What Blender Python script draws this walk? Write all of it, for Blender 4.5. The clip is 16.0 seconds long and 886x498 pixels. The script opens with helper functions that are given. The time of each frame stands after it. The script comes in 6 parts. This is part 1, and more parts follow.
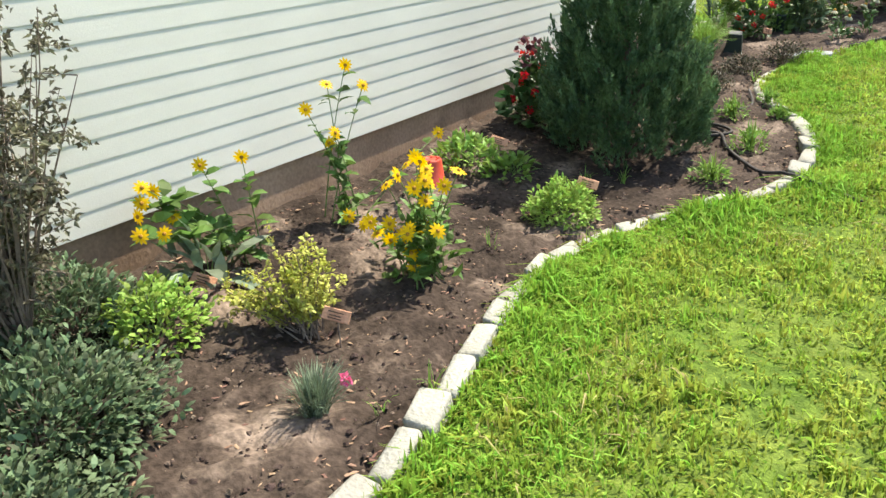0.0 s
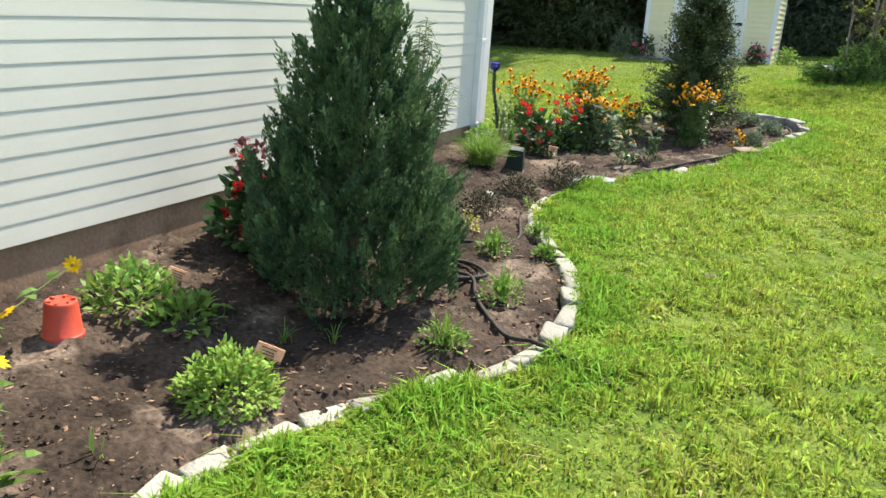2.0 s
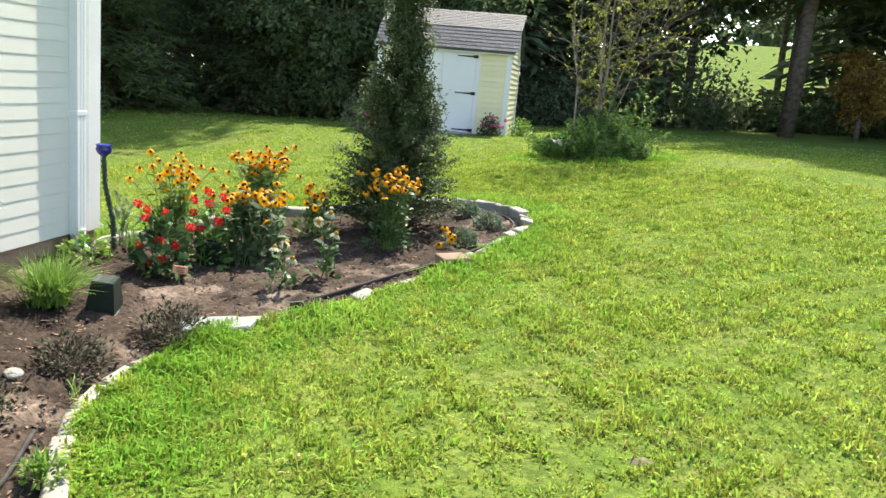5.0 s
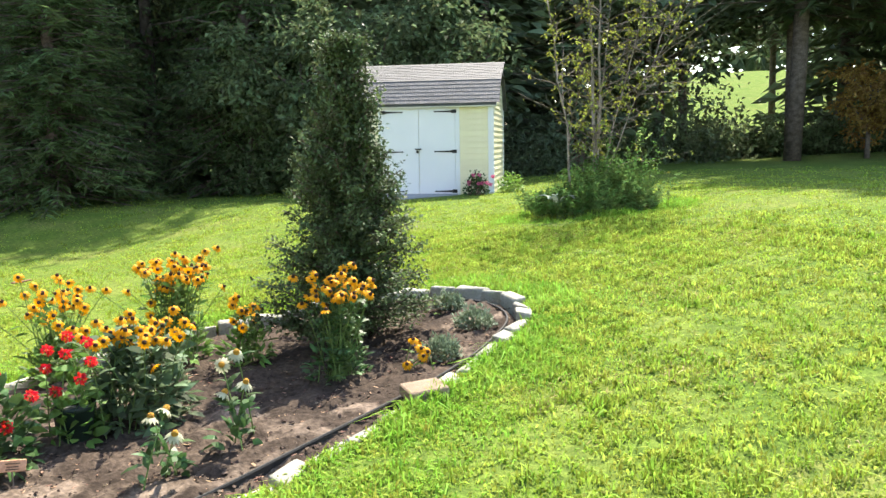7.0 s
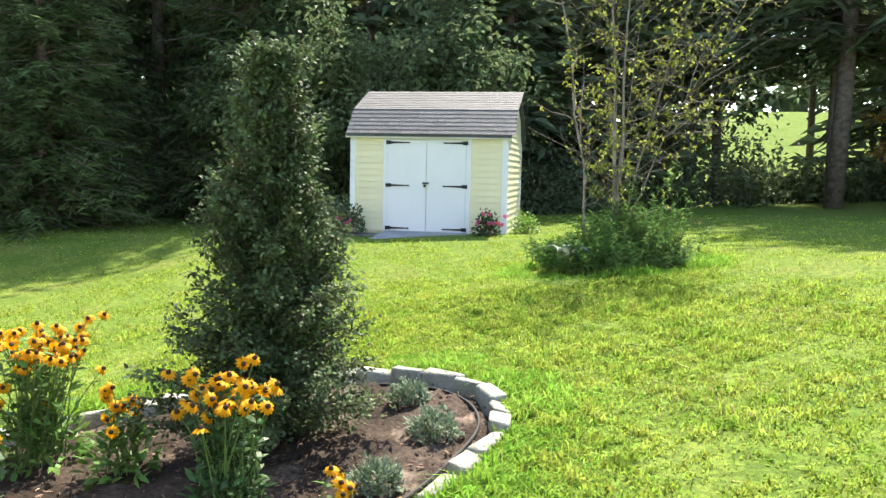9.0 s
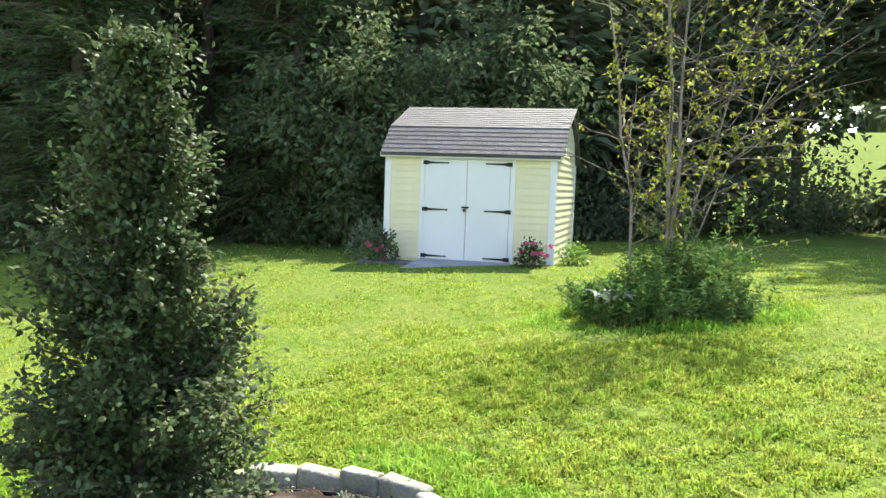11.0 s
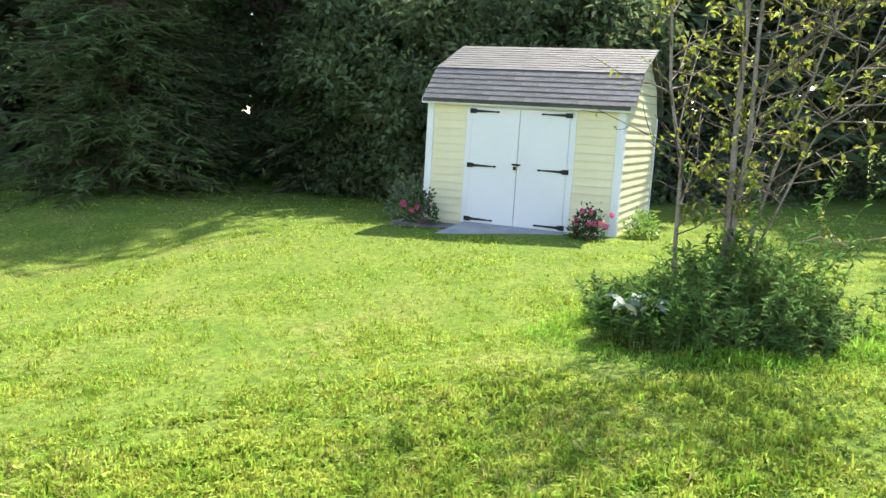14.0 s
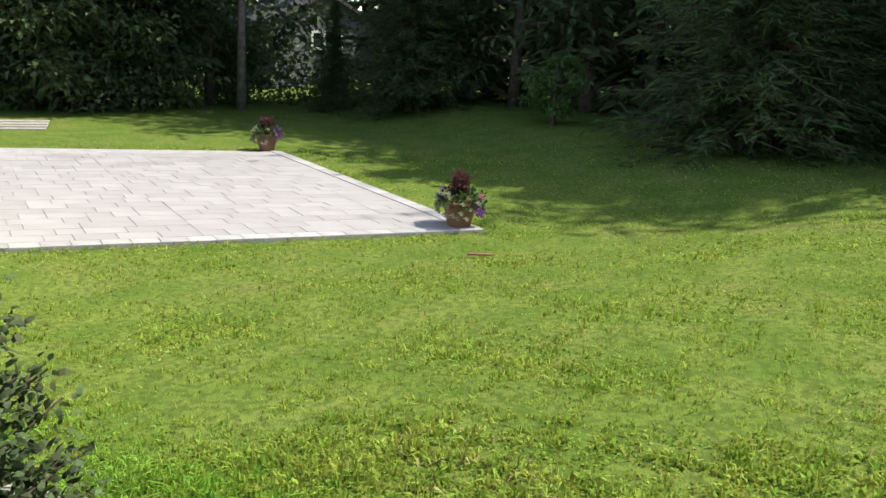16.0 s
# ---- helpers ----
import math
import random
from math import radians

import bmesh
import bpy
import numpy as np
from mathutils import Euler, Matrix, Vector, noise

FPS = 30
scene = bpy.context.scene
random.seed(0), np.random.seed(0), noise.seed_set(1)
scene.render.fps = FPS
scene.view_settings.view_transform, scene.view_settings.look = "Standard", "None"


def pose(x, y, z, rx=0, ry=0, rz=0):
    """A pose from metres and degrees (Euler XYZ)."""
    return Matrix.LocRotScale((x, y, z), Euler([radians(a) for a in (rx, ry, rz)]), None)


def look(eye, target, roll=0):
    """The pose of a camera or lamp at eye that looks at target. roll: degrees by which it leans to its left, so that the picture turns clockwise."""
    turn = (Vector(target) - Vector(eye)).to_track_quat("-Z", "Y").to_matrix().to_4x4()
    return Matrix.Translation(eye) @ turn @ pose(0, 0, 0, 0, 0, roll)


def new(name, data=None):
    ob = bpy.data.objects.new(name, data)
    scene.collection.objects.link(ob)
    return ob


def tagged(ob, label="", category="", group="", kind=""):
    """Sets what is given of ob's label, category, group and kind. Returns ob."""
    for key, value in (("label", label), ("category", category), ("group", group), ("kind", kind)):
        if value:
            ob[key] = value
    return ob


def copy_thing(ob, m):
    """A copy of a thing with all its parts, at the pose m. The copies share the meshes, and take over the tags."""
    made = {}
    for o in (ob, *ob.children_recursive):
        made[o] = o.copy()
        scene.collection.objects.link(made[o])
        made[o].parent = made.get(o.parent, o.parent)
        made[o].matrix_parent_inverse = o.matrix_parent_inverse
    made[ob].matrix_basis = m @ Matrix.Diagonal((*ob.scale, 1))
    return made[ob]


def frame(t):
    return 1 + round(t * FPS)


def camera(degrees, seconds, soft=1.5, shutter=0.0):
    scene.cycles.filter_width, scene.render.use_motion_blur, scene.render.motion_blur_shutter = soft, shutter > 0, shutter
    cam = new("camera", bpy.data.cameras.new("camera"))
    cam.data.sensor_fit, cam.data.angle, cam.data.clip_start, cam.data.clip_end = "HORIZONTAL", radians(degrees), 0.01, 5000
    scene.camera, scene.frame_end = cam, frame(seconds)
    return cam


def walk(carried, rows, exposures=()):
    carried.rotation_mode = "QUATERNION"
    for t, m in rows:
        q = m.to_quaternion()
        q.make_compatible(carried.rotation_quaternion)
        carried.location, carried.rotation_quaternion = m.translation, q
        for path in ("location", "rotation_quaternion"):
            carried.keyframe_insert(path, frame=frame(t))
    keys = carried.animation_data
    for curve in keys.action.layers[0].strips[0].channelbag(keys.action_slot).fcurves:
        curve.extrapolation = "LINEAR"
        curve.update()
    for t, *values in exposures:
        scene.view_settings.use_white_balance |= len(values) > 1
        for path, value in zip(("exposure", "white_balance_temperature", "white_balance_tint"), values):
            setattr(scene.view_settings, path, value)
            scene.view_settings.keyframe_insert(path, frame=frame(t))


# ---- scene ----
cam = camera(57.4, 16.0)
METRES, EYE, TILT, LEAN, TURN = 12.16, 1.6, 0.0, 0.0, 36.8
ROWS = [
    (0.0, 0.0, 0.0, 0.0, -1.34, -22.56, 3.23),
    (0.5, 0.0128, 0.021, -0.0026, -5.17, -22.81, 0.56),
    (1.0, 0.0286, 0.047, -0.0022, -5.63, -21.37, -1.77),
    (1.5, 0.043, 0.0783, -0.0007, -10.23, -19.53, -2.58),
    (2.0, 0.0657, 0.098, -0.0027, -11.7, -17.04, -3.8),
    (2.5, 0.0915, 0.1255, -0.0048, -14.34, -16.33, -4.99),
    (3.0, 0.1158, 0.1564, -0.0024, -21.32, -16.45, -4.98),
    (3.5, 0.146, 0.182, -0.0038, -24.27, -15.86, -4.7),
    (4.0, 0.1629, 0.201, -0.0043, -28.72, -14.61, -5.91),
    (4.5, 0.1768, 0.229, -0.001, -30.44, -13.61, -6.24),
    (5.0, 0.2026, 0.2557, 0.0014, -27.77, -11.38, -4.98),
    (7.5, 0.3066, 0.3966, 0.0071, -28.46, -7.33, 1.64),
    (8.0, 0.3288, 0.4182, 0.0095, -26.91, -12.65, 1.41),
    (8.5, 0.3501, 0.4455, 0.0113, -28.31, -13.83, -0.39),
    (9.0, 0.3713, 0.4604, 0.0142, -26.27, -5.43, -1.24),
    (11.5, 0.4757, 0.5662, 0.0249, -20.42, -4.51, -2.89),
    (12.0, 0.4951, 0.5851, 0.0239, -19.52, -6.23, -3.45),
    (12.5, 0.5202, 0.6041, 0.0339, -23.11, -6.69, -3.17),
    (13.0, 0.5439, 0.6259, 0.0375, -28.36, -5.63, -4.14),
    (13.5, 0.5644, 0.6401, 0.0381, -26.2, -5.3, -5.24),
    (14.0, 0.5838, 0.6607, 0.0398, -13.42, -8.78, -3.46),
    (14.5, 0.5953, 0.6881, 0.0393, -0.9, -11.81, -2.08),
    (15.0, 0.611, 0.7099, 0.0398, 10.57, -12.21, -2.8),
    (15.5, 0.6187, 0.7278, 0.0439, 22.21, -12.53, -2.05),
    (16.0, 0.6206, 0.7525, 0.0426, 30.99, -14.25, -2.76),
]
walk(cam, [(t, pose(0, 0, EYE, TILT, LEAN, TURN) @ pose(METRES * x, METRES * y, METRES * z, 90 + pitch, roll, yaw)) for t, x, y, z, yaw, pitch, roll in ROWS],
     [(t, stops - 0.1, 6950 if t < 15 else 6800, 10) for t, stops in ((0.0, 1.8), (0.5, 1.65), (1.5, 1.65), (3.0, 1.95), (3.5, 1.88), (5.0, 1.93), (7.4, 2.3), (8.0, 2.1), (8.5, 2.1), (9.0, 2.3), (12.0, 2.27), (12.5, 2.3), (14.0, 2.3), (14.7, 2.3), (15.2, 1.88), (16.0, 1.34))])

# ---- world, sun, exposure ----
SUN_EL, SUN_AZ = 54.0, 11.0          # height of the sun; its bearing from +y towards +x
world = bpy.data.worlds.new("world")
scene.world = world
world.use_nodes = True
_n = world.node_tree.nodes
_sky = _n.new("ShaderNodeTexSky")
_sky.sky_type = "NISHITA"
_sky.sun_disc = False
_sky.sun_elevation, _sky.sun_rotation = radians(SUN_EL), radians(SUN_AZ)
_n["Background"].inputs["Strength"].default_value = 0.15
world.node_tree.links.new(_sky.outputs[0], _n["Background"].inputs["Color"])
sun = new("sun", bpy.data.lights.new("sun", "SUN"))
sun.data.energy, sun.data.angle, sun.data.color = 3.6, radians(0.6), (1.0, 0.95, 0.86)
_e, _a = radians(SUN_EL), radians(SUN_AZ)
SUN_DIR = Vector((math.sin(_a) * math.cos(_e), math.cos(_a) * math.cos(_e), math.sin(_e)))
sun.matrix_world = look(SUN_DIR * 60, (0, 0, 0))

# ---- materials ----


def rgb(c):
    return (*c, 1.0)


def material(name, base, other=None, scale=6.0, rough=0.8, metal=0.0, bump=0.0, bump_scale=60.0, vary=0.0, island=False, through_light=0.0,
             fine=0.25, spec=0.3, stain=None, stain_scale=0.7, stain_at=0.55):
    """A surface with colour variation at two scales, optional stains, relief, piece-to-piece variation and light passing through."""
    m = bpy.data.materials.new(name)
    m.use_nodes = True
    nt = m.node_tree
    n, ln = nt.nodes, nt.links
    b = n["Principled BSDF"]
    b.inputs["Roughness"].default_value, b.inputs["Metallic"].default_value = rough, metal
    b.inputs["Specular IOR Level"].default_value = spec
    geo = n.new("ShaderNodeTexCoord")
    big = n.new("ShaderNodeTexNoise")
    big.inputs["Scale"].default_value, big.inputs["Detail"].default_value = scale, 4
    ln.new(geo.outputs["Object"], big.inputs["Vector"])
    ramp = n.new("ShaderNodeValToRGB")
    ramp.color_ramp.elements[0].position, ramp.color_ramp.elements[1].position = 0.33, 0.67
    ramp.color_ramp.elements[0].color = rgb(base)
    ramp.color_ramp.elements[1].color = rgb(other or base)
    ln.new(big.outputs["Fac"], ramp.inputs["Fac"])
    col = ramp.outputs["Color"]
    if stain:
        sn = n.new("ShaderNodeTexNoise")
        sn.inputs["Scale"].default_value, sn.inputs["Detail"].default_value = stain_scale, 6
        ln.new(geo.outputs["Object"], sn.inputs["Vector"])
        sr = n.new("ShaderNodeMapRange")
        sr.inputs["From Min"].default_value, sr.inputs["From Max"].default_value = stain_at, stain_at + 0.18
        ln.new(sn.outputs["Fac"], sr.inputs["Value"])
        mx = n.new("ShaderNodeMix")
        mx.data_type = "RGBA"
        ln.new(sr.outputs["Result"], mx.inputs["Factor"])
        ln.new(col, mx.inputs["A"])
        mx.inputs["B"].default_value = rgb(stain)
        col = mx.outputs["Result"]
    small = n.new("ShaderNodeTexNoise")
    small.inputs["Scale"].default_value, small.inputs["Detail"].default_value = bump_scale, 3
    ln.new(geo.outputs["Object"], small.inputs["Vector"])
    hsv = n.new("ShaderNodeHueSaturation")
    ln.new(col, hsv.inputs["Color"])
    mr = n.new("ShaderNodeMapRange")
    mr.inputs["From Min"].default_value, mr.inputs["From Max"].default_value = 0.25, 0.75
    mr.inputs["To Min"].default_value, mr.inputs["To Max"].default_value = 1 - fine, 1 + fine
    ln.new(small.outputs["Fac"], mr.inputs["Value"])
    val = mr.outputs["Result"]
    if vary:
        if island:
            src = n.new("ShaderNodeNewGeometry").outputs["Random Per Island"]
        else:
            src = n.new("ShaderNodeObjectInfo").outputs["Random"]
        v2 = n.new("ShaderNodeMapRange")
        v2.inputs["To Min"].default_value, v2.inputs["To Max"].default_value = 1 - vary, 1 + vary
        ln.new(src, v2.inputs["Value"])
        mul = n.new("ShaderNodeMath")
        mul.operation = "MULTIPLY"
        ln.new(val, mul.inputs[0])
        ln.new(v2.outputs["Result"], mul.inputs[1])
        val = mul.outputs[0]
        v3 = n.new("ShaderNodeMapRange")
        v3.inputs["To Min"].default_value, v3.inputs["To Max"].default_value = 0.5 - vary * 0.05, 0.5 + vary * 0.05
        ln.new(src, v3.inputs["Value"])
        ln.new(v3.outputs["Result"], hsv.inputs["Hue"])
    ln.new(val, hsv.inputs["Value"])
    ln.new(hsv.outputs["Color"], b.inputs["Base Color"])
    if bump:
        bp = n.new("ShaderNodeBump")
        bp.inputs["Strength"].default_value, bp.inputs["Distance"].default_value = bump, 0.01
        ln.new(small.outputs["Fac"], bp.inputs["Height"])
        ln.new(bp.outputs["Normal"], b.inputs["Normal"])
    if through_light:
        tr = n.new("ShaderNodeBsdfTranslucent")
        ln.new(hsv.outputs["Color"], tr.inputs["Color"])
        ms = n.new("ShaderNodeMixShader")
        ms.inputs[0].default_value = through_light
        ln.new(b.outputs[0], ms.inputs[1])
        ln.new(tr.outputs[0], ms.inputs[2])
        ln.new(ms.outputs[0], n["Material Output"].inputs["Surface"])
    return m


def leaf_material(name, base, other, vary=0.35, light=0.35, rough=0.6, scale=3.0, spec=0.2):
    return material(name, base, other, scale=scale, rough=rough, vary=vary, island=True, through_light=light, fine=0.12, bump_scale=25, spec=spec)


def lawn_material(name):
    """Thatch below the blades: patches of growth, tufts with the shade in the gaps between them painted dark, and
    single stalks.
    """
    m = bpy.data.materials.new(name)
    m.use_nodes = True
    nt = m.node_tree
    n, ln = nt.nodes, nt.links
    b = n["Principled BSDF"]
    b.inputs["Roughness"].default_value, b.inputs["Specular IOR Level"].default_value = 0.95, 0.05
    co = n.new("ShaderNodeTexCoord")

    def field(scale, detail, lo, hi):
        t = n.new("ShaderNodeTexNoise")
        t.inputs["Scale"].default_value, t.inputs["Detail"].default_value = scale, detail
        ln.new(co.outputs["Object"], t.inputs["Vector"])
        r = n.new("ShaderNodeMapRange")
        r.inputs["From Min"].default_value, r.inputs["From Max"].default_value = lo, hi
        ln.new(t.outputs["Fac"], r.inputs["Value"])
        return r.outputs["Result"]

    def mixed(fac, a, c):
        x = n.new("ShaderNodeMix")
        x.data_type = "RGBA"
        ln.new(fac, x.inputs["Factor"])
        for v, k in ((a, "A"), (c, "B")):
            if isinstance(v, tuple):
                x.inputs[k].default_value = rgb(v)
            else:
                ln.new(v, x.inputs[k])
        return x.outputs["Result"]

    patch, worn = field(1.7, 5, 0.36, 0.64), field(0.8, 7, 0.54, 0.67)
    tuft, stalk = field(17, 5, 0.41, 0.57), field(95, 3, 0.32, 0.68)
    light = mixed(worn, mixed(patch, (0.105, 0.172, 0.025), (0.175, 0.228, 0.043)), (0.215, 0.21, 0.066))
    col = mixed(tuft, (0.052, 0.088, 0.016), light)
    dark = mixed(patch, (0.070, 0.115, 0.020), (0.105, 0.135, 0.030))
    ln.new(mixed(stalk, dark, col), b.inputs["Base Color"])
    add = n.new("ShaderNodeMath")
    add.operation = "ADD"
    ln.new(tuft, add.inputs[0])
    ln.new(stalk, add.inputs[1])
    bp = n.new("ShaderNodeBump")
    bp.inputs["Strength"].default_value, bp.inputs["Distance"].default_value = 0.4, 0.012
    ln.new(add.outputs[0], bp.inputs["Height"])
    ln.new(bp.outputs["Normal"], b.inputs["Normal"])
    return m


M = {
    "lawn": lawn_material("lawn_ground"),
    "blade": leaf_material("grass_blade", (0.182, 0.282, 0.033), (0.345, 0.40, 0.07), vary=0.5, light=0.5, rough=0.7, scale=5.0, spec=0.12),
    "straw": leaf_material("dry_grass", (0.27, 0.235, 0.09), (0.40, 0.345, 0.16), vary=0.35, light=0.4, rough=0.8, scale=4, spec=0.1),
    "blade_lush": leaf_material("grass_lush", (0.15, 0.295, 0.03), (0.26, 0.41, 0.06), vary=0.4, light=0.5, rough=0.7, scale=2, spec=0.12),
    "soil": material("soil", (0.022, 0.016, 0.012), (0.068, 0.050, 0.038), scale=2.4, rough=0.95, bump=1.0, bump_scale=38, fine=0.55,
                     stain=(0.235, 0.180, 0.138), stain_scale=2.3, stain_at=0.55, spec=0.1),
    "dry_soil": material("dry_soil", (0.085, 0.078, 0.05), (0.15, 0.13, 0.085), scale=12, rough=0.95, bump=0.9, bump_scale=70, fine=0.3, spec=0.1),
    "clod": material("soil_clod", (0.03, 0.021, 0.017), (0.11, 0.08, 0.063), scale=4, rough=0.95, vary=0.5, island=True, bump=0.6, bump_scale=90, spec=0.1),
    "chip": material("wood_chip", (0.15, 0.09, 0.06), (0.27, 0.17, 0.12), scale=9, rough=0.9, vary=0.5, island=True, spec=0.1),
    "siding": material("vinyl_siding", (0.66, 0.65, 0.56), (0.70, 0.69, 0.60), scale=1.5, rough=0.45, fine=0.03, bump=0.12, bump_scale=140, vary=0.02, spec=0.35),
    "siding_back": material("siding_backing", (0.5, 0.5, 0.49), (0.55, 0.55, 0.53), scale=2, rough=0.8, fine=0.1),
    "foundation": material("foundation_concrete", (0.25, 0.165, 0.105), (0.35, 0.24, 0.16), scale=2.2, rough=0.92, bump=0.3, bump_scale=45, fine=0.2,
                           stain=(0.17, 0.115, 0.075), stain_scale=2.4, stain_at=0.55),
    "trim": material("white_trim", (0.70, 0.70, 0.67), (0.74, 0.74, 0.71), scale=3, rough=0.45, fine=0.03, bump=0.08),
    "stone": material("edging_stone", (0.225, 0.22, 0.18), (0.35, 0.34, 0.29), scale=5, rough=0.9, vary=0.14, bump=0.9, bump_scale=55, fine=0.16,
                      stain=(0.2, 0.19, 0.13), stain_scale=5, stain_at=0.57),
    "shed_board": material("shed_clapboard", (0.66, 0.595, 0.385), (0.71, 0.65, 0.44), scale=2, rough=0.6, fine=0.05, vary=0.03, bump=0.15, bump_scale=120),
    "shed_white": material("shed_white_paint", (0.66, 0.665, 0.67), (0.69, 0.69, 0.69), scale=2, rough=0.5, fine=0.03, bump=0.1),
    "iron": material("black_iron", (0.012, 0.012, 0.013), (0.03, 0.03, 0.03), scale=20, rough=0.5, metal=0.6, bump=0.3, bump_scale=150),
    "shingle": material("asphalt_shingle", (0.043, 0.045, 0.049), (0.088, 0.089, 0.092), scale=3, rough=0.7, vary=0.16, bump=0.7, bump_scale=180, fine=0.3),
    "gravel": material("grey_gravel", (0.10, 0.095, 0.09), (0.19, 0.18, 0.17), scale=9, rough=0.95, bump=1.0, bump_scale=60, fine=0.5),
    "slab": material("grey_slab", (0.21, 0.215, 0.225), (0.29, 0.29, 0.295), scale=3, rough=0.9, bump=0.5, bump_scale=80, fine=0.15),
    "patio": material("patio_paver", (0.25, 0.242, 0.235), (0.315, 0.305, 0.297), scale=1.2, rough=0.85, vary=0.08, bump=0.4, bump_scale=70, fine=0.10),
    "patio_far": material("patio_paver_far", (0.25, 0.242, 0.235), (0.315, 0.305, 0.297), scale=1.2, rough=0.85, vary=0.08, island=True, bump=0.4, bump_scale=70, fine=0.10),
    "joint": material("paver_joint", (0.27, 0.26, 0.25), (0.35, 0.34, 0.325), scale=5, rough=0.95, bump=0.5),
    "border": material("paver_border", (0.27, 0.265, 0.26), (0.36, 0.35, 0.34), scale=3, rough=0.85, vary=0.15, bump=0.4, bump_scale=70, fine=0.12),
    "bark": material("bark", (0.075, 0.055, 0.042), (0.16, 0.125, 0.10), scale=9, rough=0.95, bump=1.0, bump_scale=40, fine=0.35),
    "bark_pale": material("pale_bark", (0.16, 0.125, 0.10), (0.30, 0.25, 0.205), scale=7, rough=0.9, bump=0.6, bump_scale=60, fine=0.25),
    "glass_dark": material("window_glass", (0.02, 0.025, 0.03), (0.03, 0.035, 0.04), rough=0.08, spec=0.6),
    "twig": material("twig", (0.13, 0.095, 0.07), (0.22, 0.17, 0.13), scale=9, rough=0.9),
    "twig_dark": material("grey_twig", (0.085, 0.068, 0.055), (0.16, 0.13, 0.105), scale=9, rough=0.9),
    "stem": material("green_stem", (0.09, 0.15, 0.035), (0.14, 0.2, 0.06), scale=9, rough=0.6),
}

# ---- geometry helpers ----


class Geo:
    """Gathers vertices, triangles and quads and turns them into one mesh."""

    def __init__(self):
        self.v, self.t, self.q, self.n = [], [], [], 0

    def add(self, v, tris=None, quads=None):
        v = np.asarray(v, float).reshape(-1, 3)
        if tris is not None and len(tris):
            self.t.append(np.asarray(tris, int).reshape(-1, 3) + self.n)
        if quads is not None and len(quads):
            self.q.append(np.asarray(quads, int).reshape(-1, 4) + self.n)
        self.v.append(v)
        self.n += len(v)
        return self

    def mesh(self, name, smooth=False):
        me = bpy.data.meshes.new(name)
        v = np.concatenate(self.v)
        t = np.concatenate(self.t) if self.t else np.zeros((0, 3), int)
        q = np.concatenate(self.q) if self.q else np.zeros((0, 4), int)
        me.vertices.add(len(v))
        me.vertices.foreach_set("co", v.ravel())
        me.loops.add(t.size + q.size)
        me.loops.foreach_set("vertex_index", np.concatenate([t.ravel(), q.ravel()]))
        me.polygons.add(len(t) + len(q))
        starts = np.concatenate([np.arange(len(t)) * 3, t.size + np.arange(len(q)) * 4])
        me.polygons.foreach_set("loop_start", starts)
        me.polygons.foreach_set("use_smooth", np.full(len(t) + len(q), bool(smooth)))
        me.update(calc_edges=True)
        return me


def unit(a):
    a = np.asarray(a, float)
    return a / np.maximum(np.linalg.norm(a, axis=-1, keepdims=True), 1e-9)


def tube(geo, path, radii, sides=6, cap=True):
    """A bent, tapered round bar along a path."""
    path = np.asarray(path, float)
    k = len(path)
    radii = np.broadcast_to(np.asarray(radii, float), (k,))
    d = unit(np.gradient(path, axis=0))
    ref = np.where(np.abs(d[:, 2:3]) > 0.9, np.array([[1.0, 0, 0]]), np.array([[0, 0, 1.0]]))
    u = unit(np.cross(d, ref))
    w = np.cross(d, u)
    a = np.arange(sides) * 2 * np.pi / sides
    v = path[:, None] + radii[:, None, None] * (np.cos(a)[None, :, None] * u[:, None] + np.sin(a)[None, :, None] * w[:, None])
    i, j = np.meshgrid(np.arange(k - 1), np.arange(sides), indexing="ij")
    j2 = (j + 1) % sides
    quads = np.stack([i * sides + j, i * sides + j2, (i + 1) * sides + j2, (i + 1) * sides + j], -1).reshape(-1, 4)
    v = v.reshape(-1, 3)
    tris = []
    if cap:
        v = np.vstack([v, path[:1], path[-1:]])
        e = (k - 1) * sides
        for s in range(sides):
            tris += [(k * sides, (s + 1) % sides, s), (k * sides + 1, e + s, e + (s + 1) % sides)]
    return geo.add(v, tris, quads)


def box(geo, x0, y0, z0, x1, y1, z1, bevel=0.0, m=None):
    """A box with chamfered edges (bevel 0: sharp)."""
    b = bevel
    v, quads, tris = [], [], []
    if b <= 0:
        v = [(x, y, z) for x in (x0, x1) for y in (y0, y1) for z in (z0, z1)]
        quads = [(0, 1, 3, 2), (4, 6, 7, 5), (0, 4, 5, 1), (2, 3, 7, 6), (0, 2, 6, 4), (1, 5, 7, 3)]
    else:
        bm = bmesh.new()
        bmesh.ops.create_cube(bm, size=1.0)
        bmesh.ops.scale(bm, vec=(x1 - x0, y1 - y0, z1 - z0), verts=bm.verts)
        bmesh.ops.translate(bm, vec=((x0 + x1) / 2, (y0 + y1) / 2, (z0 + z1) / 2), verts=bm.verts)
        bmesh.ops.bevel(bm, geom=list(bm.edges), offset=b, segments=1, affect="EDGES")
        bm.verts.index_update()
        v = [tuple(p.co) for p in bm.verts]
        for f in bm.faces:
            ids = [p.index for p in f.verts]
            (quads if len(ids) == 4 else tris).append(ids) if len(ids) in (3, 4) else tris.extend([ids[0], ids[i], ids[i + 1]] for i in range(1, len(ids) - 1))
        bm.free()
    v = np.asarray(v, float)
    if m is not None:
        mm = np.array(m)
        v = v @ mm[:3, :3].T + mm[:3, 3]
    return geo.add(v, tris, quads)


def rand(n, lo, hi, rng):
    return rng.uniform(lo, hi, n)


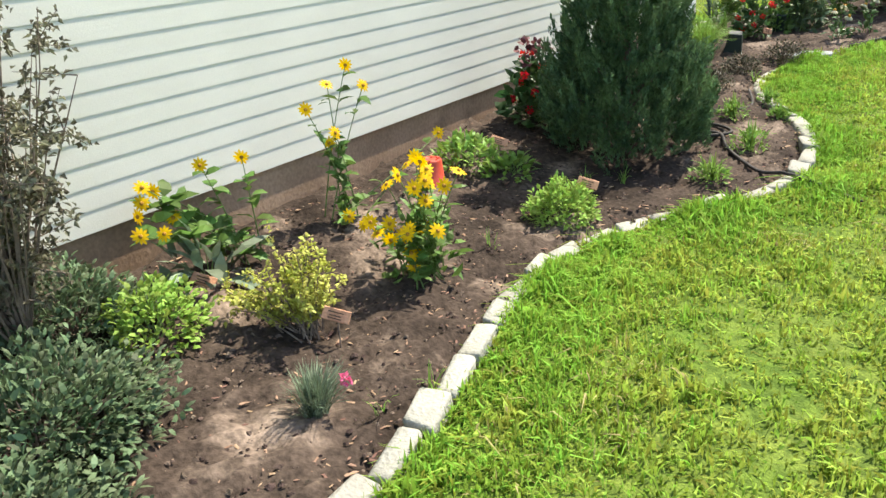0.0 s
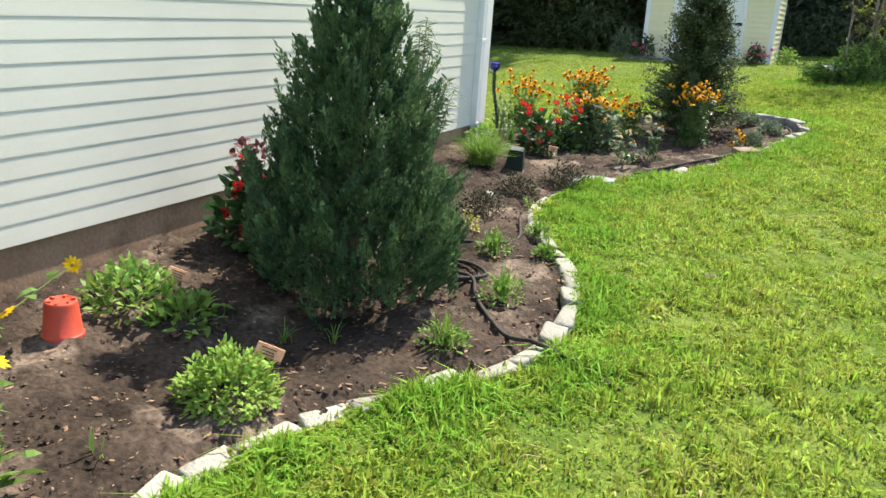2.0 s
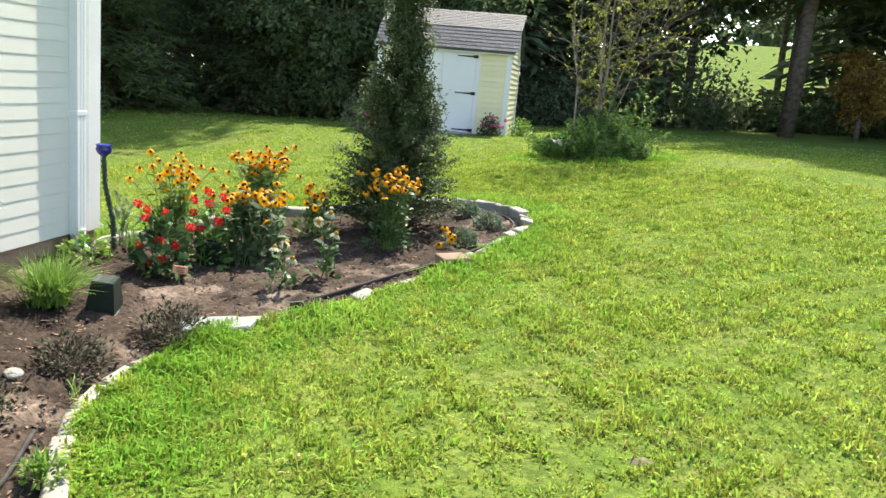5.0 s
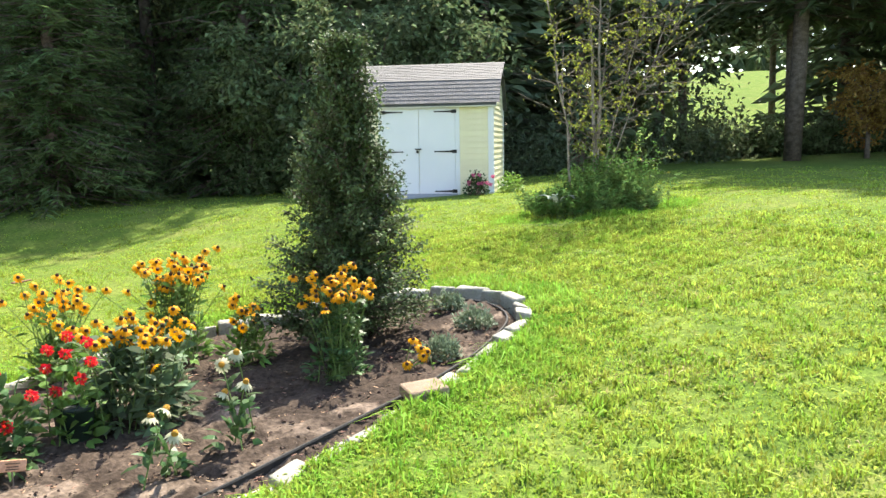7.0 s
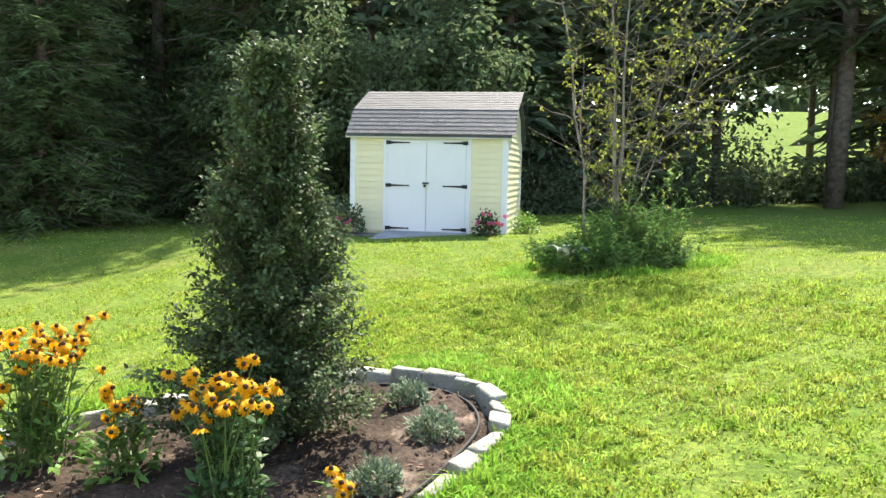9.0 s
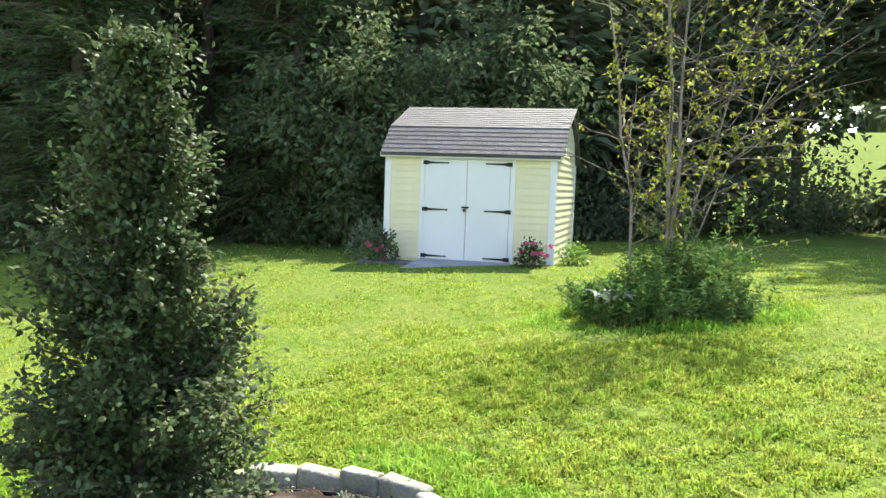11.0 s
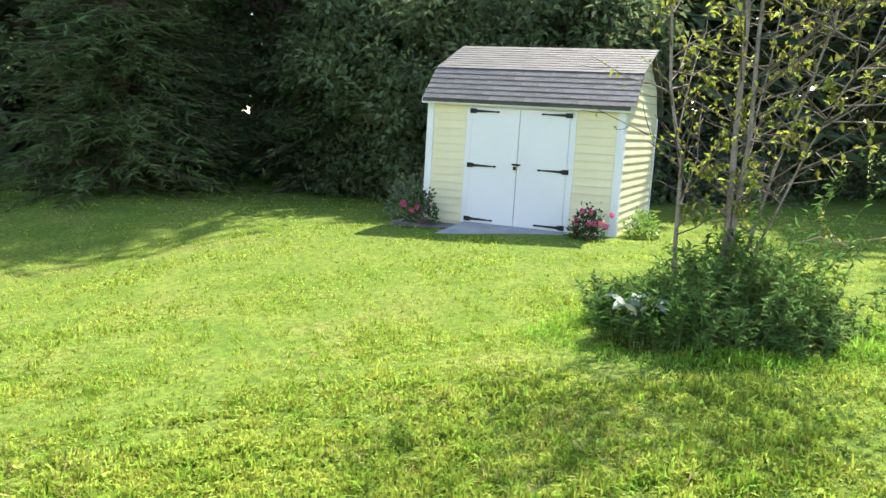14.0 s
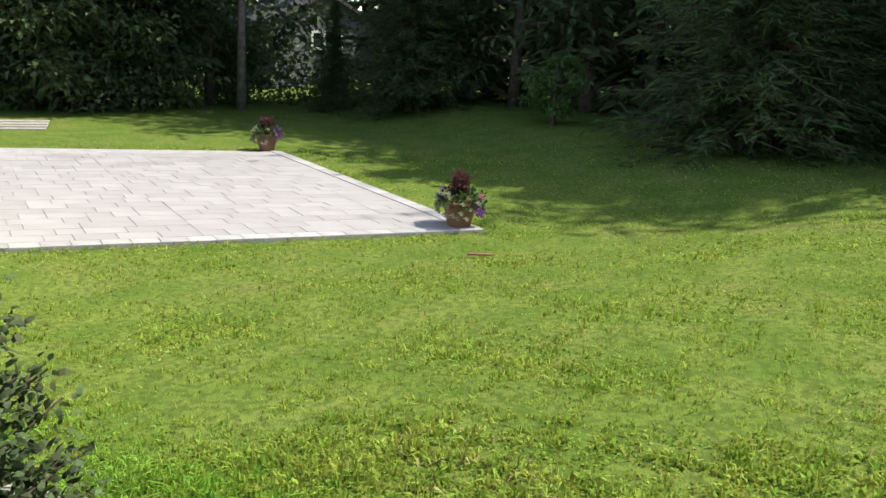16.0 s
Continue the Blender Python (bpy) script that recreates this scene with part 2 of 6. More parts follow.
def leaves(geo, p, d, length, width, rng, fold=0.25, droop=0.25, up=None):
    """Many small folded leaves: each grows from p along d."""
    p, d = np.asarray(p, float), unit(d)
    n = len(p)
    length, width = np.broadcast_to(length, (n,))[:, None], np.broadcast_to(width, (n,))[:, None]
    if up is None:
        up = np.tile([0, 0, 1.0], (n, 1)) + rng.normal(0, 0.45, (n, 3))
    side = unit(np.cross(d, up))
    nor = np.cross(side, d)
    mid = p + d * length * 0.45
    v = np.stack([p, mid + side * width * 0.5 + nor * width * fold, p + d * length - nor * length * droop, mid - side * width * 0.5 + nor * width * fold], 1)
    b = np.arange(n)[:, None] * 4
    tris = np.concatenate([b + [0, 1, 2], b + [0, 2, 3]], 1).reshape(-1, 3)
    return geo.add(v.reshape(-1, 3), tris)


def oval_leaves(geo, p, d, length, width, rng, droop=0.25, up=None):
    """Leaves with a rounded outline, cupped along the midrib and bent down towards the tip."""
    p, d = np.asarray(p, float), unit(d)
    n = len(p)
    length, width = np.broadcast_to(length, (n,))[:, None], np.broadcast_to(width, (n,))[:, None]
    if up is None:
        up = np.tile([0, 0, 1.0], (n, 1)) + rng.normal(0, 0.45, (n, 3))
    side = unit(np.cross(d, up))
    nor = np.cross(side, d)
    a, b = p + d * length * 0.3, p + d * length * 0.68 - nor * length * droop * 0.4
    v = np.stack([p, a + side * width * 0.46 + nor * width * 0.12, b + side * width * 0.42 + nor * width * 0.1, p + d * length - nor * length * droop,
                  b - side * width * 0.42 + nor * width * 0.1, a - side * width * 0.46 + nor * width * 0.12], 1)
    i = np.arange(n)[:, None] * 6
    tris = np.concatenate([i + [0, 1, 5], i + [2, 3, 4]], 1).reshape(-1, 3)
    return geo.add(v.reshape(-1, 3), tris, i + [5, 1, 2, 4])


def part(name, geo, mat, parent, label="", smooth=False):
    """One mesh under a thing (or a part); geo may be a Geo or a finished mesh."""
    me = geo if isinstance(geo, bpy.types.Mesh) else geo.mesh(name, smooth)
    if not me.materials:
        me.materials.append(mat)
    ob = new(name, me)
    ob.parent = parent
    if name in ("stalk_tangle", "foliage", "blade_tuft", "branchwork", "plumes", "leaves"):
        tagged(ob, kind="stuff")
    return tagged(ob, label)


def thing(name, at, label, category, group="", turn=0.0, kind=""):
    """An empty at the thing's base, which carries its parts."""
    ob = new(name)
    ob.empty_display_size = 0.1
    ob.matrix_world = pose(*at, 0, 0, turn)
    return tagged(ob, label, category, group, kind)


def slab_thing(name, geo, mat, label, category, kind="structure", smooth=False):
    me = geo if isinstance(geo, bpy.types.Mesh) else geo.mesh(name, smooth)
    if not me.materials:
        me.materials.append(mat)
    return tagged(new(name, me), label, category, "", kind)


# ---- the lie of the land ----


def ease(a):
    a = np.clip(a, 0, 1)
    return a * a * (3 - 2 * a)


def ground_z(x, y):
    x, y = np.asarray(x, float), np.asarray(y, float)
    rise = 0.75 * ease((y - 3) / 13.5)
    slope = 0.1 * ease((y - 5) / 8) * (1 - 0.6 * ease((y - 16) / 6))
    z = rise + slope * (np.clip(x, -9, 3) - 0.7) + 0.02 * np.clip(x - 3, 0, 15) * ease((y - 8) / 10)
    flat = ease((-5.5 - x) / 2.7) * (1 - ease((y - 16.3) / 6))
    z = z * (1 - flat) - 0.17 * flat
    hill = ease((y - 46) / 55) * ease((x - 1) / 9)
    return z + 8.0 * hill


BED = [(-3.29, -0.6), (-1.5, -0.5), (-1.38, 0.6), (-1.40, 1.43), (-1.50, 1.98), (-1.63, 2.5), (-1.73, 3.0), (-1.66, 3.6), (-1.38, 4.14), (-1.10, 4.55),
       (-1.03, 5.0), (-1.11, 5.55), (-1.33, 6.05), (-1.68, 6.6), (-1.86, 7.1), (-1.84, 7.6), (-1.68, 8.2), (-1.33, 8.6), (-1.05, 9.1), (-0.76, 9.65),
       (-0.47, 10.3), (-0.28, 10.85), (-0.18, 11.4), (-0.30, 11.85), (-0.60, 12.18), (-1.03, 12.32), (-1.6, 12.26), (-2.2, 11.92), (-2.78, 11.5), (-3.28, 10.95),
       (-3.55, 10.3), (-3.6, 9.28)]


def smooth_line(pts, step=0.05):
    """A smooth line through a few plan points (Catmull-Rom), in even steps."""
    p = np.array(pts, float)
    p = np.vstack([2 * p[0] - p[1], p, 2 * p[-1] - p[-2]])
    out = []
    for i in range(1, len(p) - 2):
        for t in np.linspace(0, 1, 12, endpoint=False):
            a, b, c, d = p[i - 1:i + 3]
            out.append(0.5 * (2 * b + (c - a) * t + (2 * a - 5 * b + 4 * c - d) * t * t + (3 * b - a - 3 * c + d) * t ** 3))
    out.append(p[-2])
    out = np.array(out)
    s = np.concatenate([[0], np.cumsum(np.linalg.norm(np.diff(out, axis=0), axis=1))])
    u = np.arange(0, s[-1], step)
    return np.stack([np.interp(u, s, out[:, k]) for k in range(out.shape[1])], 1)


EDGE = smooth_line(BED[1:])
BED_POLY = np.vstack([[(-3.29, -0.6)], EDGE, [(-3.6, 9.28), (-3.29, 9.28)]])


def inside(x, y, poly):
    x, y = np.asarray(x), np.asarray(y)
    r = np.zeros(x.shape, bool)
    for (ax, ay), (bx, by) in zip(poly, np.roll(poly, -1, axis=0)):
        if ay == by:
            continue
        c = ((ay > y) != (by > y)) & (x < (bx - ax) * (y - ay) / (by - ay) + ax)
        r ^= c
    return r


def soil_z(x, y):
    x, y = np.asarray(x, float), np.asarray(y, float)
    return ground_z(x, y) + 0.025 + 0.10 * ease((-1.9 - x) / 1.3) * (1 - ease((y - 9) / 2)) - 0.045 * ease((y - 9.3) / 1.5)


PATIO = [(-8.5, 16.25), (-15.8, 15.1), (-17.2, 4.5), (-8.75, 4.5)]
PATIO_Z = -0.15

# ground: one sheet out to the horizon
_xs = np.concatenate([-np.geomspace(900, 34, 14), np.arange(-32, -4.1, 0.4), np.arange(-4, 0.35, 0.08), np.arange(0.4, 26.1, 0.4), np.geomspace(28, 900, 14)])
_ys = np.concatenate([-np.geomspace(900, 12, 14), np.arange(-10, -1.1, 0.4), np.arange(-1, 12.95, 0.08), np.arange(13, 60.1, 0.4), np.geomspace(62, 900, 16)])
_X, _Y = np.meshgrid(_xs, _ys, indexing="ij")
_rng = np.random.default_rng(3)
_Z = ground_z(_X, _Y) + (np.sin(_X * 2.3 + 1.3 * np.sin(_Y * 1.1)) * np.sin(_Y * 1.9) * 0.008)
_in_patio = inside(_X, _Y, np.array([(-8.2, 16.5), (-16.1, 15.4), (-17.5, 4.2), (-8.45, 4.2)]))
_Z = np.where(_in_patio, np.minimum(_Z, PATIO_Z - 0.05), _Z)
_Z = np.where(inside(_X, _Y, BED_POLY), _Z - 0.16, _Z)
_i, _j = np.meshgrid(np.arange(len(_xs) - 1), np.arange(len(_ys) - 1), indexing="ij")
_w = len(_ys)
_q = np.stack([_i * _w + _j, (_i + 1) * _w + _j, (_i + 1) * _w + _j + 1, _i * _w + _j + 1], -1).reshape(-1, 4)
slab_thing("ground", Geo().add(np.stack([_X, _Y, _Z], -1), None, _q), M["lawn"], "mown sunlit lawn rising gently towards the shed", "lawn", smooth=True)

# soil of the flower bed
_sx, _sy = np.arange(-3.7, 0.0, 0.045), np.arange(-0.7, 12.7, 0.045)
_X, _Y = np.meshgrid(_sx, _sy, indexing="ij")


def fbm(x, y, f, seed):
    r = np.random.default_rng(seed)
    z = 0
    for k in range(6):
        a, p = r.uniform(0, 6.28), r.uniform(0, 6.28, 2)
        ff = f * (1.5 ** k)
        z = z + np.sin((x * np.cos(a) + y * np.sin(a)) * ff + p[0]) * np.sin((y * np.cos(a) - x * np.sin(a)) * ff * 1.13 + p[1]) / (1.35 ** k)
    return z


_near = np.full(_X.shape, 9.0)
for _p in EDGE[::2]:
    _near = np.minimum(_near, np.hypot(_X - _p[0], _Y - _p[1]))
_Z = soil_z(_X, _Y) + 0.014 * fbm(_X, _Y, 5, 5) + 0.008 * fbm(_X, _Y, 19, 6) + _rng.normal(0, 0.009, _X.shape) - 0.05 * (1 - ease((_near - 0.03) / 0.12))
_cx, _cy = (_X[:-1, :-1] + _X[1:, 1:]) / 2, (_Y[:-1, :-1] + _Y[1:, 1:]) / 2
_keep = inside(_cx, _cy, BED_POLY)
_i, _j = np.nonzero(_keep)
_w = len(_sy)
_q = np.stack([_i * _w + _j, (_i + 1) * _w + _j, (_i + 1) * _w + _j + 1, _i * _w + _j + 1], -1)
_u, _inv = np.unique(_q, return_inverse=True)
slab_thing("bed_soil", Geo().add(np.stack([_X, _Y, _Z], -1).reshape(-1, 3)[_u], None, _inv.reshape(-1, 4)), M["soil"],
           "dark brown bare garden soil with pale dry patches", "soil", smooth=True)

# ---- the house: foundation, lapped siding, corner post, downspout ----
WALL_X, END_Y, SIDE_Z = -3.29, 9.49, 0.37
FAR_X, BACK_Y, TOP_Z = -12.0, -7.0, 5.6
_g = Geo()
box(_g, FAR_X + 0.02, BACK_Y, -0.6, WALL_X - 0.018, END_Y - 0.018, SIDE_Z + 0.001, 0)
slab_thing("foundation", _g, M["foundation"], "stained tan concrete foundation below the siding", "foundation")
_g = Geo()
box(_g, FAR_X, BACK_Y, SIDE_Z + 0.003, WALL_X - 0.016, END_Y - 0.016, TOP_Z)
wall_east = slab_thing("wall_east", _g, M["siding_back"], "white lapped vinyl house wall", "wall")
LAP = 0.1016
_g = Geo()
_y0, _y1 = BACK_Y, END_Y - 0.155
# one board: a slanted face with a square butt edge below and a small rounded lip
_prof = [(-0.014, 0.004), (0.001, 0.004), (0.002, -0.003), (0.0044, -0.003), (0.0048, -0.002), (0.0048, 0.004), (0.0016, LAP + 0.002), (-0.014, LAP + 0.002)]
_v = [(px, yy, pz) for yy in (_y0, _y1) for px, pz in _prof]
_k = len(_prof)
_board = Geo().add(_v, [(0, i + 1, i) for i in range(1, _k - 1)] + [(_k, _k + i, _k + i + 1) for i in range(1, _k - 1)],
                   [(i, (i + 1) % _k, _k + (i + 1) % _k, _k + i) for i in range(_k)]).mesh("siding_board")
for _c in range(int((TOP_Z - SIDE_Z) / LAP)):
    _o = part("siding_board", _board, M["siding"], wall_east)
    _o.location = (WALL_X, 0, SIDE_Z + _c * LAP)
_g = Geo()
box(_g, FAR_X - 0.3, BACK_Y - 0.3, TOP_Z, WALL_X + 0.3, END_Y + 0.3, TOP_Z + 0.2, 0.01)
slab_thing("house_eaves", _g, M["trim"], "white eaves of the house", "eaves")
_g = Geo()
_ym = (BACK_Y + END_Y) / 2
_rv = [(FAR_X - 0.35, BACK_Y - 0.35, TOP_Z + 0.2), (WALL_X + 0.35, BACK_Y - 0.35, TOP_Z + 0.2), (WALL_X + 0.35, END_Y + 0.35, TOP_Z + 0.2), (FAR_X - 0.35, END_Y + 0.35, TOP_Z + 0.2),
       ((FAR_X + WALL_X) / 2, BACK_Y - 0.35, TOP_Z + 2.6), ((FAR_X + WALL_X) / 2, END_Y + 0.35, TOP_Z + 2.6)]
_g.add(_rv, [(0, 1, 4), (2, 3, 5)], [(1, 2, 5, 4), (3, 0, 4, 5), (0, 3, 2, 1)])
slab_thing("house_roof", _g, M["shingle"], "dark grey shingled house roof", "roof")
# corner post: two white boards round the corner with a groove
_g = Geo()
box(_g, WALL_X - 0.02, END_Y - 0.155, SIDE_Z - 0.02, WALL_X + 0.012, END_Y + 0.012, TOP_Z, 0.006)
box(_g, WALL_X - 0.085, END_Y - 0.02, SIDE_Z - 0.02, WALL_X - 0.021, END_Y + 0.010, TOP_Z, 0.006)
box(_g, WALL_X + 0.0125, END_Y - 0.148, SIDE_Z - 0.018, WALL_X + 0.016, END_Y - 0.075, TOP_Z, 0.002)
slab_thing("trim_corner_post", _g, M["trim"], "white corner post of the house siding", "trim")
spout = thing("downspout", (WALL_X + 0.035, END_Y - 0.31, 0), "white ribbed metal downspout fixed beside the corner post", "downspout")
_g = Geo()
_cor = [(0.034, -0.052), (0.034, -0.026), (0.027, -0.017), (0.034, -0.008), (0.034, 0.008), (0.027, 0.017), (0.034, 0.026), (0.034, 0.052),
        (-0.03, 0.052), (-0.03, -0.052)]
_cv = [(a, b, z) for z in (0.36, TOP_Z) for a, b in _cor]
_k = len(_cor)
_g.add(_cv, [(0, i + 1, i) for i in range(1, _k - 1)], [(i, (i + 1) % _k, _k + (i + 1) % _k, _k + i) for i in range(_k)])
part("pipe", _g, M["trim"], spout)
_g = Geo()
tube(_g, [(0, 0, 0.40), (0.0, 0.005, 0.31), (0.03, 0.01, 0.255), (0.10, 0.02, 0.235)], [0.052, 0.052, 0.051, 0.05], 8)
part("elbow", _g, M["trim"], spout)
for _z in (1.2, 3.2):
    _g = Geo()
    box(_g, -0.055, -0.058, _z, 0.038, 0.058, _z + 0.035, 0.003)
    part("strap", _g, M["trim"], spout)

# ---- the shed ----
SX0, SX1, SY0, SY1, SZ0, SZ1 = -4.25, -1.31, 22.0, 24.75, 0.63, 2.40
RIDGE_Y, RIDGE_Z, BRK = (SY0 + SY1) / 2, 3.36, 0.36
BRK_Z = 2.93
shed = thing("garden_shed", ((SX0 + SX1) / 2, SY0, 0.6), "pale yellow clapboard garden shed with white double doors", "shed")
_base = shed.matrix_world.translation


def shed_part(name, geo, mat, parent=None, label=""):
    ob = part(name, geo, mat, parent or shed, label)
    if parent is None:
        ob.location = -_base
    return ob


_g = Geo()
box(_g, SX0, SY0, SZ0 - 0.05, SX1, SY1, SZ1)
# gable ends of the barn-shaped roof
for _x in (SX0, SX1 - 0.04):
    _pts = [(SY0, SZ1), (SY1, SZ1), (SY1 - BRK, BRK_Z - 0.04), (RIDGE_Y, RIDGE_Z - 0.05), (SY0 + BRK, BRK_Z - 0.04)]
    _v = [(_x + d, yy, zz) for d in (0, 0.04) for yy, zz in _pts]
    _g.add(_v, [(0, i + 1, i) for i in range(1, 4)] + [(5, 5 + i, 6 + i) for i in range(1, 4)], [(i, (i + 1) % 5, 5 + (i + 1) % 5, 5 + i) for i in range(5)])
body = shed_part("shed_body", _g, M["shed_board"])
DX0, DX1, DZ0, DZ1 = -3.54, -2.06, 0.655, 2.36


def clap(length, height=0.115):
    g = Geo()
    pr = [(0.0, 0.0), (-0.016, 0.0), (-0.016, 0.012), (-0.004, height + 0.004), (0.0, height + 0.004)]
    v = [(xx, a, b) for xx in (0, length) for a, b in pr]
    n = len(pr)
    return g.add(v, [(0, i, i + 1) for i in range(1, n - 1)] + [(n, n + i + 1, n + i) for i in range(1, n - 1)],
                 [(i, n + i, n + (i + 1) % n, (i + 1) % n) for i in range(n)]).mesh("clapboard")


_left, _right = clap(DX0 - 0.09 - SX0 - 0.02), clap(SX1 - 0.02 - DX1 - 0.09)
for _c in range(15):
    _z = SZ0 + 0.02 + _c * 0.115
    for _me, _x in ((_left, SX0 + 0.02), (_right, DX1 + 0.09)):
        _o = part("clapboard", _me, M["shed_board"], shed)
        _o.location = Vector((_x, SY0 - 0.002, _z)) - _base
# side clapboards, which shorten up the gable
for _c in range(23):
    _z = SZ0 + 0.02 + _c * 0.115
    if _z > 3.2:
        break
    if _z + 0.115 <= SZ1:
        _in = 0.0
    elif _z + 0.115 < BRK_Z:
        _in = BRK * (_z + 0.115 - SZ1) / (BRK_Z - SZ1)
    else:
        _in = BRK + (RIDGE_Y - SY0 - BRK) * (_z + 0.115 - BRK_Z) / (RIDGE_Z - BRK_Z)
    _len = SY1 - SY0 - 2 * _in - 0.04
    if _len < 0.15:
        break
    _o = part("clapboard", clap(_len), M["shed_board"], shed)
    _o.matrix_basis = pose(SX1 + 0.002 - _base.x, SY0 + 0.02 + _in - _base.y, _z - _base.z, 0, 0, 90)
# white trim
for _n, _b in (("corner_board", (SX0 - 0.022, SY0 - 0.03, SZ0 - 0.02, SX0 + 0.085, SY0 - 0.001, SZ1)),
               ("corner_board", (SX1 - 0.085, SY0 - 0.03, SZ0 - 0.02, SX1 + 0.022, SY0 - 0.001, SZ1)),
               ("corner_board", (SX1 + 0.001, SY0, SZ0 - 0.02, SX1 + 0.026, SY0 + 0.09, SZ1)),
               ("corner_board", (SX1 + 0.001, SY1 - 0.09, SZ0 - 0.02, SX1 + 0.026, SY1, SZ1)),
               ("fascia", (SX0 - 0.09, SY0 - 0.11, 2.385, SX1 + 0.09, SY0 - 0.031, 2.47)),
               ("door_trim", (DX0 - 0.09, SY0 - 0.026, SZ0, DX0 - 0.003, SY0 - 0.001, 2.385)),
               ("door_trim", (DX1 + 0.003, SY0 - 0.026, SZ0, DX1 + 0.09, SY0 - 0.001, 2.385)),
               ("door_head", (DX0 - 0.002, SY0 - 0.026, DZ1 + 0.004, DX1 + 0.002, SY0 - 0.001, 2.384)),
               ("rake_board", (SX1 + 0.03, SY0 - 0.02, 2.39, SX1 + 0.055, SY0 + 0.1, 2.5))):
    _g = Geo()
    box(_g, *_b, 0.004)
    shed_part(_n, _g, M["shed_white"], None, "white painted trim")
# doors with strap hinges
_mid = (DX0 + DX1) / 2
for _x0, _x1, _s in ((DX0, _mid - 0.004, 1), (_mid + 0.004, DX1, -1)):
    _g = Geo()
    box(_g, _x0, SY0 - 0.034, DZ0, _x1, SY0 - 0.003, DZ1, 0.004)
    _door = shed_part("door", _g, M["shed_white"], None, "white painted plank door")
    for _z in (DZ0 + 0.055, 1.51, DZ1 - 0.055):
        _g = Geo()
        _e = _x0 if _s > 0 else _x1
        _pr = [(-0.035, -0.035), (0.06, -0.035), (0.07, -0.02), (0.38, -0.009), (0.40, -0.018), (0.43, 0), (0.40, 0.018), (0.38, 0.009), (0.07, 0.02), (0.06, 0.035), (-0.035, 0.035)]
        _v = [(_e + _s * a, yy, _z + b) for yy in (SY0 - 0.036, SY0 - 0.046) for a, b in _pr]
        _k = len(_pr)
        bm = bmesh.new()
        _bv = [bm.verts.new(p) for p in _v]
        bm.faces.new(_bv[:_k])
        bm.faces.new(_bv[:_k - 1:-1])
        for _i in range(_k):
            bm.faces.new((_bv[_i], _bv[_k + _i], _bv[_k + (_i + 1) % _k], _bv[(_i + 1) % _k]))
        bmesh.ops.recalc_face_normals(bm, faces=bm.faces)
        _me = bpy.data.meshes.new("hinge")
        bm.to_mesh(_me)
        bm.free()
        part("hinge", _me, M["iron"], _door, "black iron strap hinge")
    if _s < 0:
        _g = Geo()
        box(_g, _mid - 0.075, SY0 - 0.056, 1.55, _mid + 0.055, SY0 - 0.036, 1.575, 0.004)
        tube(_g, [(_mid - 0.02, SY0 - 0.035, 1.56), (_mid - 0.02, SY0 - 0.085, 1.56), (_mid + 0.05, SY0 - 0.09, 1.555)], 0.010, 6)
        box(_g, _mid - 0.045, SY0 - 0.075, 1.485, _mid - 0.005, SY0 - 0.05, 1.535, 0.006)
        part("latch", _g, M["iron"], _door, "dark metal latch with padlock")
# roof: two slopes a side, laid with single shingles
_g = Geo()
_rp = [(SY0 - 0.13, 2.455), (SY0 + BRK - 0.02, BRK_Z), (RIDGE_Y, RIDGE_Z), (SY1 - BRK + 0.02, BRK_Z), (SY1 + 0.13, 2.455)]
_RX0, _RX1 = SX0 - 0.07, SX1 + 0.09
_v = [(xx, yy, zz + d) for d in (0, -0.045) for xx in (_RX0, _RX1) for yy, zz in _rp]
_qq = []
for _i in range(4):
    _qq += [(_i, 5 + _i, 6 + _i, _i + 1), (10 + _i, 11 + _i, 16 + _i, 15 + _i), (_i, _i + 1, 11 + _i, 10 + _i), (5 + _i, 15 + _i, 16 + _i, 6 + _i)]
_qq += [(0, 10, 15, 5), (4, 9, 19, 14)]
_g.add(_v, None, _qq)
roof = shed_part("roof", _g, M["shingle"], None, "weathered grey shingle roof")
_g = Geo()
box(_g, 0, -0.135, 0.0, 0.262, 0.0, 0.008, 0.0)
_sh = _g.mesh("shingle")
_g = Geo()
box(_g, 0, -0.135, 0.0, 0.13, 0.0, 0.008, 0.0)
_sh_half = _g.mesh("shingle")
_rng = np.random.default_rng(8)
_row = 0
for (_ya, _za), (_yb, _zb) in ((_rp[0], _rp[1]), (_rp[1], _rp[2])):
    _len = math.hypot(_yb - _ya, _zb - _za)
    _tilt = math.degrees(math.atan2(_zb - _za, _yb - _ya))
    for _r in range(int(_len / 0.11) + 1):
        _s = min(1.0, ((_r + 1) * 0.11 + 0.012) / _len)
        _x, _first = _RX0, True
        while _x < _RX1 - 0.05:
            _half = (_first and _row % 2) or _x + 0.264 > _RX1 + 0.02
            _o = part("shingle", _sh_half if _half else _sh, M["shingle"], roof)
            _o.matrix_basis = pose(_x, _ya + (_yb - _ya) * _s, _za + (_zb - _za) * _s + 0.009, _tilt - 3.0, _rng.uniform(-0.4, 0.4), 0)
            _x += 0.132 if _half else 0.264
            _first = False
        _row += 1
_g = Geo()
box(_g, SX0 - 0.32, SY0 - 0.5, 0.50, SX1 + 0.2, SY0 + 0.3, 0.60, 0.01)
slab_thing("gravel_strip", _g, M["gravel"], "grey gravel strip in front of the shed", "gravel")
_g = Geo()
_v = [(DX0 - 0.1, SY0 - 0.95, 0.56), (DX1 + 0.15, SY0 - 0.95, 0.56), (DX1 + 0.05, SY0 - 0.04, 0.66), (DX0 - 0.02, SY0 - 0.04, 0.66)]
_v = _v + [(a, b, c - 0.06) for a, b, c in _v]
